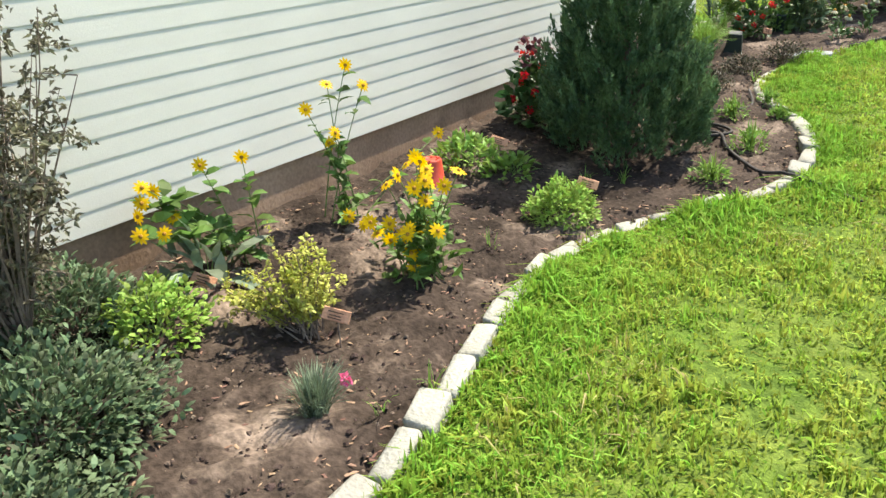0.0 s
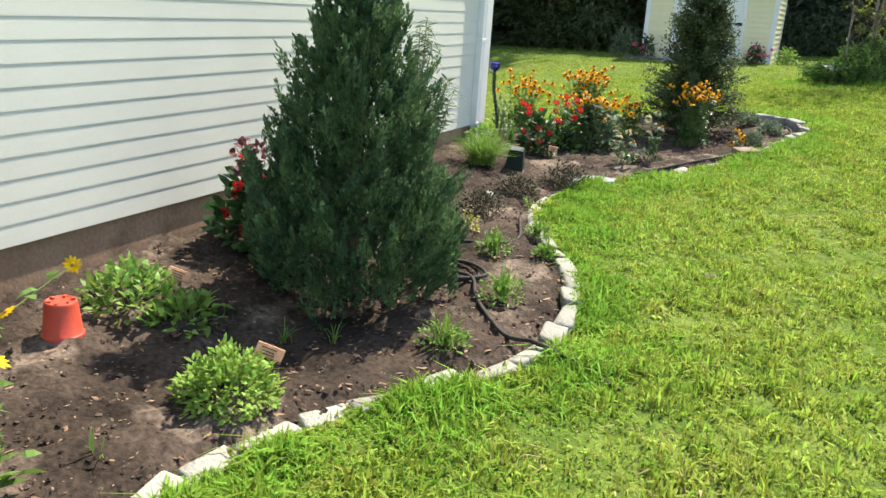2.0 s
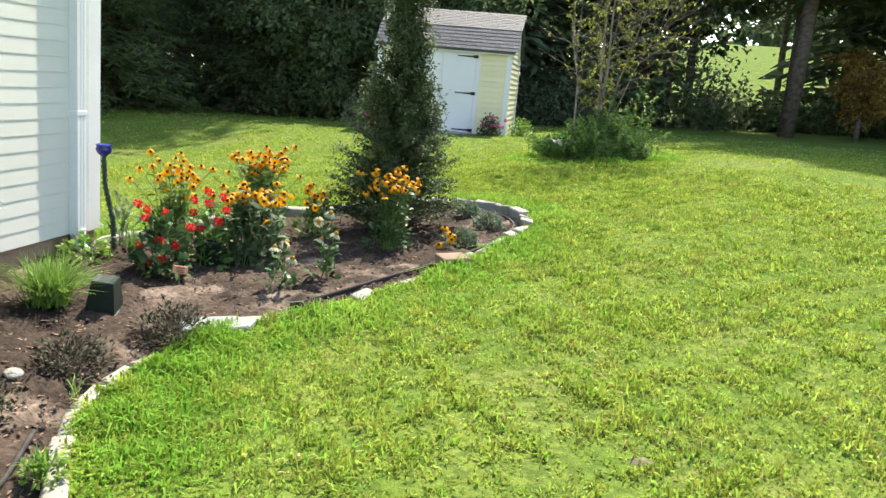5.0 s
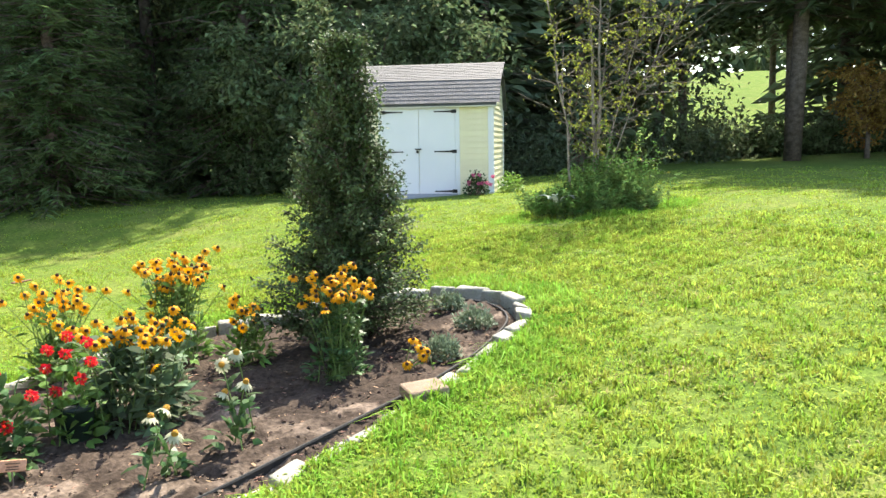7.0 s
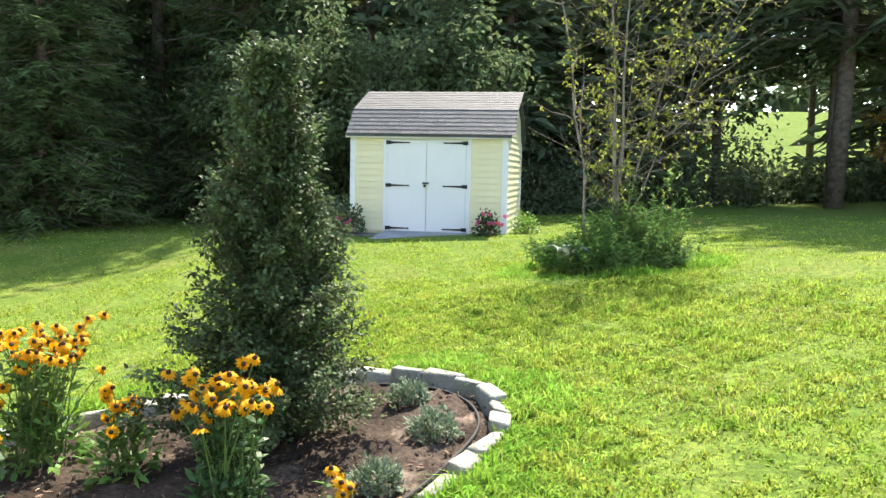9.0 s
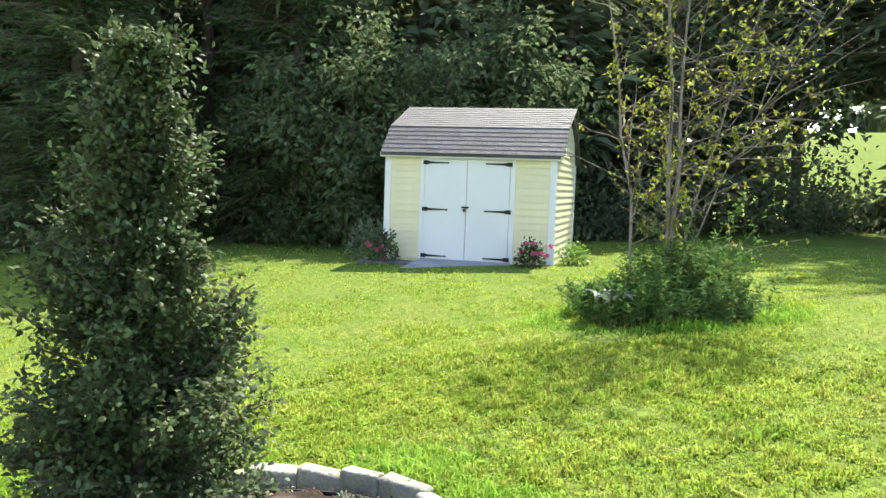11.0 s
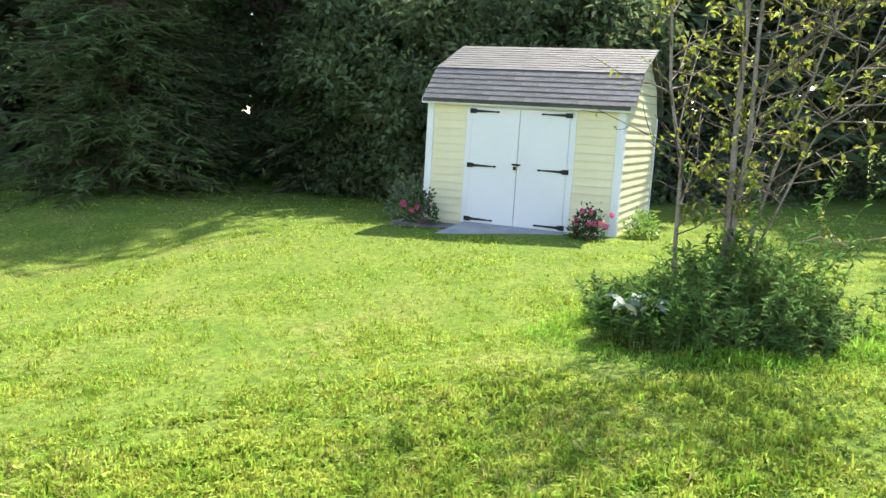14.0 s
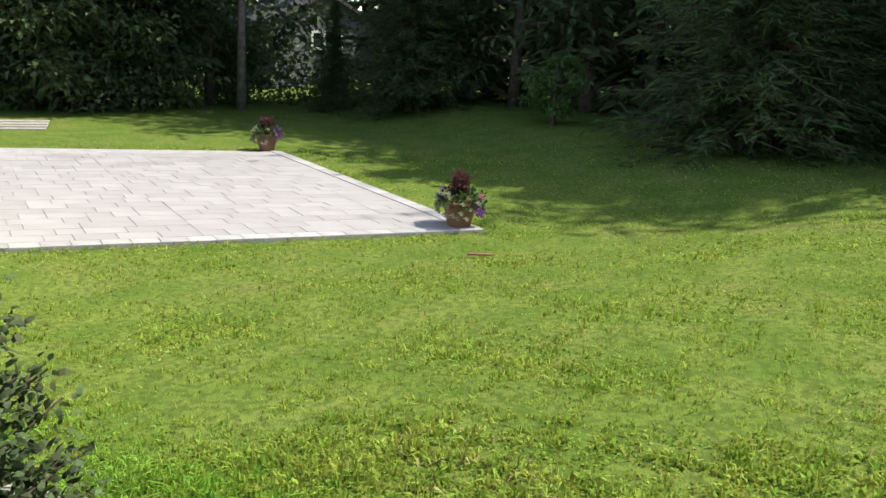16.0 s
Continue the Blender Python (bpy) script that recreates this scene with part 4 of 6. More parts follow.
def weeds(seed, rx, ry, h, n_stem=420):
    rng = np.random.default_rng(seed)
    st, lv = Geo(), Geo()
    for k in range(n_stem):
        a, q = rng.uniform(0, 2 * np.pi), rng.uniform(0, 1) ** 0.6
        rag = 1 + 0.14 * np.sin(3 * a + 1) + 0.1 * np.sin(7 * a)
        x, y = np.cos(a) * rx * q * rag, np.sin(a) * ry * q * rag
        hh = h * (1.1 - 0.6 * q ** 2) * rng.uniform(0.45, 1.2) * (1 + 0.35 * np.sin(x * 4 + 0.6))
        if x > 0.2 and rng.uniform() < 0.07:
            hh *= 2.0
        lean = rng.normal(0, 0.22, 2) * hh + np.array([np.cos(a), np.sin(a)]) * q * 0.22 * hh
        path = np.array([(x, y, -0.02), (x + lean[0] * 0.4, y + lean[1] * 0.4, hh * 0.6), (x + lean[0], y + lean[1], hh)])
        tube(st, path, [0.0035, 0.0025, 0.001], 3, cap=False)
        m = int(20 + 10 * hh / h)
        u = rng.uniform(0.15, 1, m) * 2
        pos = np.stack([np.interp(u, [0, 1, 2], path[:, c]) for c in range(3)], 1)
        d = rng.normal(0, 1, (m, 3)) * [1, 1, 0.5] + [0, 0, 0.75]
        leaves(lv, pos, d, rng.uniform(0.035, 0.09, m), rng.uniform(0.010, 0.022, m), rng, droop=0.3)
    return st.mesh("stems"), lv.mesh("foliage")


_wm = weeds(62, 0.93, 0.75, 0.46, 760)
weed = thing("weed_clump", (0.48, 16.6, float(ground_z(0.48, 16.6))), "tangled green weeds growing round the foot of the young tree", "weeds")
part("stalk_tangle", _wm[0], M["stem"], weed)
part("foliage", _wm[1], M["weed"], weed)
_g = Geo()
_rng = np.random.default_rng(64)
for _k in range(5):
    _a = _k * 1.3 + 0.4
    _s = np.linspace(0, 1, 6)
    _p = np.column_stack([np.cos(_a) * 0.28 * _s, np.sin(_a) * 0.28 * _s, 0.42 * _s - 0.3 * _s ** 2.2])
    _wd = 0.055 * np.sin(np.pi * np.clip(_s * 0.92 + 0.06, 0, 1)) + 0.004
    _sd = np.array([-np.sin(_a), np.cos(_a), 0])
    _v = np.concatenate([_p + _sd * _wd[:, None], _p + [0, 0, -0.012], _p - _sd * _wd[:, None]])
    _g.add(_v, None, [(i, i + 1, 6 + i + 1, 6 + i) for i in range(5)] + [(6 + i, 7 + i, 13 + i, 12 + i) for i in range(5)])
mullein = thing("broad_leaf_weed", (0.02, 16.15, float(ground_z(0.02, 16.15)) + 0.16), "grey-green broad leaved weed among the clump", "weed")
part("leaves", _g, leaf_material("grey_leaf", (0.16, 0.21, 0.16), (0.22, 0.27, 0.2), vary=0.15, light=0.2), mullein)
_g = Geo()
tube(_g, [(0, 0, -0.17), (0, 0, 0.02)], 0.008, 5)
part("stem", _g, M["stem"], mullein)

# ---- the flower bed ----
M.update({
    "juniper": leaf_material("juniper_needles", (0.04, 0.085, 0.045), (0.125, 0.205, 0.085), vary=0.3, light=0.3, rough=0.6, scale=7),
    "holly": leaf_material("holly_leaves", (0.055, 0.085, 0.035), (0.11, 0.145, 0.06), vary=0.55, light=0.35, rough=0.55, scale=3, spec=0.16),
    "green": leaf_material("green_leaves", (0.075, 0.15, 0.03), (0.13, 0.22, 0.05), vary=0.35, light=0.35, rough=0.5),
    "bright": leaf_material("bright_leaves", (0.13, 0.24, 0.04), (0.22, 0.34, 0.07), vary=0.35, light=0.4, rough=0.5),
    "deep": leaf_material("deep_leaves", (0.035, 0.08, 0.025), (0.075, 0.13, 0.04), vary=0.4, light=0.25, rough=0.45),
    "grey_green": leaf_material("grey_green_leaves", (0.12, 0.165, 0.10), (0.20, 0.25, 0.16), vary=0.4, light=0.25, rough=0.6),
    "milkweed": leaf_material("milkweed_leaves", (0.11, 0.165, 0.085), (0.19, 0.25, 0.135), vary=0.4, light=0.3, rough=0.6),
    "lime": leaf_material("lime_leaves", (0.19, 0.31, 0.05), (0.30, 0.43, 0.09), vary=0.35, light=0.4),
    "grey_dark": leaf_material("evergreen_leaves", (0.06, 0.10, 0.045), (0.12, 0.165, 0.085), vary=0.5, light=0.3),
    "yellow_leaf": leaf_material("golden_leaves", (0.36, 0.38, 0.06), (0.50, 0.49, 0.13), vary=0.35, light=0.4, rough=0.5, scale=5),
    "dull": leaf_material("dull_leaves", (0.032, 0.036, 0.02), (0.075, 0.066, 0.038), vary=0.5, light=0.2, rough=0.7),
    "purple": leaf_material("purple_leaves", (0.10, 0.035, 0.045), (0.16, 0.06, 0.06), vary=0.4, light=0.25),
    "yellow": leaf_material("yellow_petals", (0.70, 0.42, 0.002), (0.80, 0.52, 0.004), vary=0.12, light=0.35, rough=0.6),
    "orange": leaf_material("orange_petals", (0.68, 0.27, 0.003), (0.76, 0.36, 0.005), vary=0.15, light=0.35, rough=0.6),
    "red": leaf_material("red_petals", (0.62, 0.012, 0.02), (0.75, 0.03, 0.04), vary=0.2, light=0.35, rough=0.5),
    "pink": leaf_material("pink_petals", (0.62, 0.08, 0.22), (0.70, 0.19, 0.32), vary=0.2, light=0.35),
    "violet": leaf_material("violet_petals", (0.16, 0.03, 0.28), (0.3, 0.08, 0.45), vary=0.25, light=0.35),
    "white_petal": leaf_material("white_petals", (0.36, 0.36, 0.24), (0.45, 0.45, 0.32), vary=0.1, light=0.35),
    "seed": material("seed_head", (0.045, 0.022, 0.01), (0.09, 0.045, 0.02), scale=30, rough=0.9, bump=0.8, bump_scale=300),
    "amber": material("amber_head", (0.35, 0.17, 0.02), (0.45, 0.24, 0.03), scale=30, rough=0.9, bump=0.8, bump_scale=300),
    "terracotta": material("terracotta_plastic", (0.42, 0.05, 0.026), (0.50, 0.07, 0.036), scale=4, rough=0.5, fine=0.08, bump=0.1),
    "clay": material("brown_pot", (0.17, 0.085, 0.055), (0.26, 0.14, 0.095), scale=6, rough=0.8, fine=0.15, bump=0.3),
    "dark_plastic": material("dark_green_plastic", (0.007, 0.016, 0.011), (0.013, 0.024, 0.017), scale=5, rough=0.55, fine=0.1),
    "hose": material("black_hose", (0.018, 0.016, 0.015), (0.045, 0.038, 0.032), scale=14, rough=0.75, bump=0.4, bump_scale=120),
    "rubber": material("black_edging", (0.012, 0.012, 0.012), (0.03, 0.028, 0.025), scale=9, rough=0.7),
    "cedar": material("cedar_tag", (0.42, 0.20, 0.11), (0.55, 0.30, 0.18), scale=12, rough=0.8, fine=0.2, bump=0.4, bump_scale=90),
    "ink": material("dark_ink", (0.05, 0.03, 0.02), (0.07, 0.05, 0.03), rough=0.9),
    "paver_tan": material("tan_paver", (0.19, 0.135, 0.092), (0.26, 0.19, 0.135), scale=9, rough=0.9, bump=0.7, bump_scale=120, fine=0.2),
    "slate": material("blue_grey_slate", (0.19, 0.215, 0.21), (0.27, 0.27, 0.26), scale=4, rough=0.75, bump=0.4, bump_scale=60, fine=0.12),
    "cobalt": material("cobalt_glass", (0.01, 0.015, 0.16), (0.02, 0.03, 0.24), scale=8, rough=0.15, fine=0.1, spec=0.6),
    "verdigris": material("dark_green_metal", (0.025, 0.05, 0.035), (0.05, 0.08, 0.055), scale=15, rough=0.55, metal=0.4, bump=0.3),
})


def sz(x, y):
    return float(soil_z(x, y))


def daisy(n, length, width, centre, rise, droop, seed, layers=1):
    """Petals in a ring and a domed centre, facing +z. Returns two meshes."""
    rng = np.random.default_rng(seed)
    pg, cg = Geo(), Geo()
    for ly in range(layers):
        for k in range(n):
            a = 2 * np.pi * (k + 0.5 * ly) / n + rng.normal(0, 0.06)
            d, sd = np.array([np.cos(a), np.sin(a), 0]), np.array([-np.sin(a), np.cos(a), 0])
            L = length * rng.uniform(0.85, 1.1) * (1 - 0.15 * ly)
            s = np.array([0.0, 0.35, 0.75, 1.0])
            w = np.array([0.35, 1.0, 0.85, 0.12]) * width / 2
            zz = -droop * L * s ** 1.6 + 0.004 * ly + rng.normal(0, 0.02) * L * s
            p = d * (centre * 0.6 + L * s)[:, None] + np.array([0, 0, 1.0]) * zz[:, None]
            v = np.concatenate([p + sd * w[:, None], p - sd * w[:, None]])
            pg.add(v, None, [(i, i + 1, 5 + i, 4 + i) for i in range(3)])
    ring = [(1.0, 0.0), (0.92, 0.45), (0.6, 0.85), (0.0, 1.0)]
    v, m = [], 9
    for r, z in ring[:-1]:
        v += [(centre * r * np.cos(2 * np.pi * k / m), centre * r * np.sin(2 * np.pi * k / m), rise * z) for k in range(m)]
    v.append((0, 0, rise))
    q = [(i * m + k, i * m + (k + 1) % m, (i + 1) * m + (k + 1) % m, (i + 1) * m + k) for i in range(2) for k in range(m)]
    cg.add(v, [(2 * m + k, 2 * m + (k + 1) % m, 3 * m) for k in range(m)], q)
    return pg.mesh("flower"), cg.mesh("centre", True)


def blob(n, r, petal, seed):
    """A ball-like head of many small petals."""
    rng = np.random.default_rng(seed)
    d = unit(rng.normal(0, 1, (n, 3)))
    g = Geo()
    leaves(g, d * r * rng.uniform(0.25, 0.8, (n, 1)), d + rng.normal(0, 0.35, (n, 3)), petal * rng.uniform(0.8, 1.2, n), petal * 0.8, rng, fold=0.3)
    return g.mesh("flower")


def flower(parent, meshes, at, face, mats, label=""):
    rot = Vector(face).to_track_quat("Z", "Y").to_matrix().to_4x4()
    m = Matrix.Translation(at) @ rot
    f = part("flower", meshes[0], M[mats[0]], parent, label)
    f.matrix_basis = m
    if len(meshes) > 1:
        part("centre", meshes[1], M[mats[1]], f)
    return f


def stalks(rng, base_r, tips, h0=-0.02, r=0.004):
    """Stems from one foot to the given tips. Returns one piece of geometry a stem, and the paths."""
    gs, paths = [], []
    for t in tips:
        t = np.asarray(t, float)
        b = np.array([*rng.normal(0, base_r, 2), h0])
        mid = b + (t - b) * 0.55 + np.array([*( -0.12 * (t - b)[:2]), 0.04 * t[2]])
        q = np.linspace(0, 1, 7)[:, None]
        p = (1 - q) ** 2 * b + 2 * q * (1 - q) * mid + q ** 2 * t
        gs.append(tube(Geo(), p, np.linspace(r, r * 0.55, 7), 5, cap=False))
        paths.append(p)
    return gs, paths


def leafy(paths, per, length, width, rng, lo=0.1, hi=0.92, droop=0.3, flat=0.5, fold=0.25):
    g = Geo()
    for p in paths:
        s = np.sort(rng.uniform(lo, hi, per)) * (len(p) - 1)
        pos = np.stack([np.interp(s, np.arange(len(p)), p[:, c]) for c in range(3)], 1)
        a = rng.uniform(0, 2 * np.pi, per)
        d = np.column_stack([np.cos(a), np.sin(a), rng.normal(flat, 0.3, per)])
        oval_leaves(g, pos, d, length * rng.uniform(0.6, 1.2, per), width * rng.uniform(0.7, 1.2, per), rng, droop=droop)
    return g


def dome_leaves(rx, h, n, length, width, rng, z0=0.0, fill=0.55, up=0.35, lumps=7):
    """Leaves over an uneven dome."""
    a, e = rng.uniform(0, 2 * np.pi, n), np.arccos(rng.uniform(0, 1, n))
    lum = 1 + 0.16 * np.sin(a * 3 + lumps) * np.sin(e * 4) + 0.12 * np.sin(a * lumps + e * 5)
    rr = lum * (fill + (1 - fill) * rng.uniform(0, 1, n) ** 0.5)
    d = np.column_stack([np.sin(e) * np.cos(a), np.sin(e) * np.sin(a), np.cos(e)])
    pos = d * rr[:, None] * [rx, rx, h] + [0, 0, z0]
    g = Geo()
    oval_leaves(g, pos, d + rng.normal(0, 0.5, (n, 3)) + [0, 0, up], length * rng.uniform(0.7, 1.3, n), width * rng.uniform(0.7, 1.3, n), rng)
    return g


def dome_plant(name, x, y, rx, h, n, length, width, mat, label, category, seed, fill=0.55, up=0.35, stems=14, stem_mat="stem", group=""):
    rng = np.random.default_rng(seed)
    ob = thing(name, (x, y, sz(x, y)), label, category, group)
    tips = [(rx * 0.8 * q * np.cos(a), rx * 0.8 * q * np.sin(a), h * (0.95 - 0.5 * q * q)) for a, q in zip(rng.uniform(0, 6.28, stems), rng.uniform(0, 1, stems) ** 0.5)]
    g, _ = stalks(rng, rx * 0.15, tips, r=0.003 + 0.004 * h)
    for g1 in g:
        part("stem", g1, M[stem_mat], ob)
    part("foliage", dome_leaves(rx, h, n, length, width, rng, fill=fill, up=up), M[mat], ob)
    return ob


def tuft(name, x, y, n, length, spread, width, mat, label, category, seed, z=None, arch=0.6):
    """A clump of arching narrow blades."""
    rng = np.random.default_rng(seed)
    ob = thing(name, (x, y, sz(x, y) if z is None else z), label, category)
    g = Geo()
    for k in range(n):
        a = rng.uniform(0, 2 * np.pi)
        L, q = length * rng.uniform(0.6, 1.1), rng.uniform(0.1, 1)
        s = np.linspace(0, 1, 4)
        out = spread * q
        p = np.column_stack([np.cos(a) * out * s ** 1.3, np.sin(a) * out * s ** 1.3, L * (s - arch * q * 0.6 * s ** 2.5)])
        p[:, :2] += rng.normal(0, spread * 0.12, 2)
        sd = np.array([-np.sin(a), np.cos(a), 0]) * width * 0.5
        w = np.array([0.8, 1.0, 0.7, 0.06])[:, None]
        g.add(np.concatenate([p + sd * w, p - sd * w + [0, 0, -0.001]]), None, [(i, i + 1, 5 + i, 4 + i) for i in range(3)])
    part("blade_tuft", g, M[mat], ob)
    return ob


# the clipped cone-shaped juniper
def cone_conifer(h, r, n, seed):
    rng = np.random.default_rng(seed)
    tr, br, cr = Geo(), Geo(), Geo()
    tube(tr, [(0, 0, -0.05), (0.01, 0, h * 0.5), (0, 0.01, h * 0.97)], [0.05, 0.03, 0.004], 8)
    for k in range(60):
        a, z = rng.uniform(0, 6.28), rng.uniform(0.04, 0.8) * h
        L = r * (1 - z / h) ** 1.3 * 0.75
        tube(br, [(0, 0, z), (np.cos(a) * L * 0.5, np.sin(a) * L * 0.5, z + 0.12), (np.cos(a) * L, np.sin(a) * L, z + 0.3 * L + 0.1)], [0.012, 0.008, 0.003], 4, cap=False)
    # feathery plumes, each a flame of upright sprigs on a common stem, so that the outline stays ragged
    for k in range(n):
        u = (k + rng.uniform()) / n
        f = -0.02 + 0.96 * (1 - np.sqrt(1 - u))
        a = k * 2.39996 + rng.normal(0, 0.25)
        prof = r * (1 - f) ** 1.28 * (0.80 + 0.20 * np.clip(f / 0.14, 0, 1)) * (1 + 0.10 * np.sin(3 * a + 9 * f))
        q = prof * rng.choice([0.45, 0.72, 0.82, 0.88, 0.93, 0.97])
        out = np.array([np.cos(a), np.sin(a), 0])
        axis = unit(out * rng.uniform(0.22, 0.5) + [0, 0, 1.0] + rng.normal(0, 0.10, 3))
        c = out * q + [0, 0, f * h * 0.93]
        P = rng.uniform(0.22, 0.44) * (1 - 0.4 * f)
        for j in range(13):
            g = j / 12
            side = unit(np.cross(axis, rng.normal(0, 1, 3)))
            b = c + axis * P * g * 0.8 + side * 0.06 * (1 - 0.85 * g) * rng.uniform(0.4, 1.2)
            ax = unit(axis + side * 0.42 * (1 - g) + rng.normal(0, 0.08, 3))
            L, m = P * rng.uniform(0.22, 0.36), 26
            s = rng.uniform(0, 1, m)
            pos = b + ax * (s * L)[:, None] + rng.normal(0, 1, (m, 3)) * (0.010 * (1 - s) + 0.002)[:, None]
            leaves(cr, pos, ax + rng.normal(0, 0.28, (m, 3)), rng.uniform(0.020, 0.036, m), rng.uniform(0.008, 0.014, m), rng, fold=0.1, droop=0.05)
    return tr.mesh("trunk"), cr.mesh("crown"), br.mesh("branches")


_jm = cone_conifer(2.0, 0.56, 340, 71)
juniper = thing("cone_juniper", (-2.14, 4.93, sz(-2.14, 4.93)), "dense dark green cone-shaped juniper standing in the bed", "conifer")
part("trunk", _jm[0], M["bark"], juniper)
part("crown", _jm[1], M["juniper"], juniper)
tagged(part("branchwork", _jm[2], M["bark"], juniper), kind="stuff")


# the holly
def holly_tree(h, seed):
    rng = np.random.default_rng(seed)
    tr, cr = Geo(), Geo()
    tube(tr, [(0, 0, -0.05), (0.02, 0.01, h * 0.4), (-0.03, 0, h * 0.75), (0.0, 0.0, h * 0.96)], [0.045, 0.034, 0.02, 0.005], 8)
    for k in range(270):
        f = 0.02 + 0.95 * rng.uniform(0, 1) ** 1.15
        z = f * h
        a = rng.uniform(0, 6.28)
        L = (0.59 * (1 - f) ** 0.95 + 0.075) * rng.uniform(0.6, 1.1)
        if f < 0.16 and rng.uniform() < 0.4:
            L *= 1.25
        up = 0.25 + 0.7 * f
        q = np.linspace(0, 1, 6)[:, None]
        pth = np.array([0, 0, z]) + np.array([np.cos(a), np.sin(a), up * 0.6]) * L * q + np.array([0, 0, 0.35 * up]) * L * q ** 2 + rng.normal(0, 0.012, (6, 3))
        tube(tr, pth, np.linspace(0.010, 0.003, 6), 4, cap=False)
        n = int(270 * L + 85)
        s = rng.uniform(0.12, 1, n) * 5
        pos = np.stack([np.interp(s, np.arange(6), pth[:, c]) for c in range(3)], 1) + rng.normal(0, 0.03, (n, 3))
        oval_leaves(cr, pos, rng.normal(0, 0.8, (n, 3)) + unit(pth[-1] - pth[0]) * 0.8, rng.uniform(0.022, 0.042, n), rng.uniform(0.013, 0.022, n), rng)
    for s_ in ((0.15, 0.0), (-0.14, 0.05)):     # two leading shoots at the top
        pth = np.array([(0, 0, h * 0.72), (s_[0] * 0.7, s_[1], h * 0.88), (s_[0], s_[1], h * 1.02)])
        tube(tr, pth, [0.012, 0.008, 0.003], 4)
        n = 420
        s = rng.uniform(0, 2, n)
        pos = np.stack([np.interp(s, np.arange(3), pth[:, c]) for c in range(3)], 1) + rng.normal(0, 0.055, (n, 3))
        oval_leaves(cr, pos, rng.normal(0, 0.7, (n, 3)) + [0, 0, 0.7], rng.uniform(0.022, 0.042, n), rng.uniform(0.013, 0.022, n), rng)
    return tr.mesh("trunk"), cr.mesh("crown")


_hm = holly_tree(2.08, 72)
holly = thing("holly_tree", (-1.40, 11.22, sz(-1.40, 11.22)), "upright glossy dark holly tree at the end of the bed", "holly")
part("trunk", _hm[0], M["bark"], holly)
part("crown", _hm[1], M["holly"], holly)


# sunflower-like clumps
SUNNY = daisy(11, 0.034, 0.013, 0.010, 0.008, 0.12, 81)
BLACK_EYED = daisy(12, 0.029, 0.0135, 0.012, 0.019, 0.65, 82)
CONE = daisy(13, 0.032, 0.015, 0.016, 0.022, 0.85, 83)
RED_HEAD = blob(46, 0.024, 0.020, 84)
ROSE_HEAD = blob(50, 0.03, 0.026, 86)
SMALL_RED = blob(26, 0.018, 0.017, 85)


def daisies(name, x, y, tips, mesh, mats, label, category, seed, per=9, leaf=(0.09, 0.04), leaf_mat="green", face=(0.55, -0.6, 0.7), base=0.06, wobble=0.45, group="", low=()):
    rng = np.random.default_rng(seed)
    ob = thing(name, (x, y, sz(x, y)), label, category, group)
    g, paths = stalks(rng, base, tips)
    for g1 in g:
        part("stem", g1, M["stem"], ob)
    lg = leafy(paths, per, leaf[0], leaf[1], rng)
    for (rx, h, n) in low:
        dl = dome_leaves(rx, h, n, leaf[0], leaf[1], rng)
        lg.add(np.concatenate(dl.v), np.concatenate(dl.t), np.concatenate(dl.q))
    part("foliage", lg, M[leaf_mat], ob)
    for t in tips:
        flower(ob, mesh, t, Vector(face) + Vector(rng.normal(0, wobble, 3)), mats)
    return ob


def head_tips(rng, n, cx, cy, z, rx, ry, rz):
    return [(cx + rng.normal(0, rx), cy + rng.normal(0, ry), z + rng.normal(0, rz)) for _ in range(n)]


_r = np.random.default_rng(90)
daisies("false_sunflower", -2.17, 2.72, head_tips(_r, 12, 0.07, -0.05, 0.50, 0.085, 0.07, 0.045) + head_tips(_r, 10, -0.02, -0.12, 0.30, 0.10, 0.06, 0.03) + head_tips(_r, 4, 0.02, -0.1, 0.12, 0.08, 0.06, 0.04),
        SUNNY, ("yellow", "amber"), "false sunflower clump with golden yellow blooms in the bed", "flowers", 91, per=10, leaf=(0.075, 0.034), low=((0.19, 0.30, 90),))
daisies("false_sunflower", -2.80, 2.95, [(-0.10, 0.18, 0.80), (-0.07, 0.27, 0.68), (-0.12, -0.12, 0.63), (-0.1, 0.0, 0.43), (-0.14, 0.07, 0.72), (-0.02, -0.03, 0.5), (0.05, 0.75, 0.32), (0.06, 0.42, 0.22), (0.1, -0.12, 0.1)],
        SUNNY, ("yellow", "amber"), "tall leggy false sunflower leaning beside the house wall", "flowers", 92, per=12, leaf=(0.085, 0.045))
daisies("false_sunflower", -2.95, 2.35, [(-0.08, -0.12, 0.48), (0.0, 0.06, 0.48), (-0.1, -0.42, 0.46), (-0.08, -0.45, 0.40), (-0.05, -0.5, 0.36), (-0.12, -0.36, 0.42), (0.02, -0.55, 0.3), (0.04, -0.45, 0.28), (-0.02, -0.35, 0.31)],
        SUNNY, ("yellow", "amber"), "drooping false sunflower bending along the house wall", "flowers", 93, per=13, leaf=(0.11, 0.065), leaf_mat="green")
_y = np.random.default_rng(94)
daisies("black_eyed_susan", -3.2, 10.5, head_tips(_y, 36, 0.0, 0.0, 0.56, 0.15, 0.15, 0.09), BLACK_EYED, ("orange", "seed"), "tall black-eyed Susan clump full of orange-yellow blooms", "flowers", 95, per=7, leaf=(0.08, 0.028), low=((0.2, 0.32, 200),), group="black-eyed Susans in the bed")
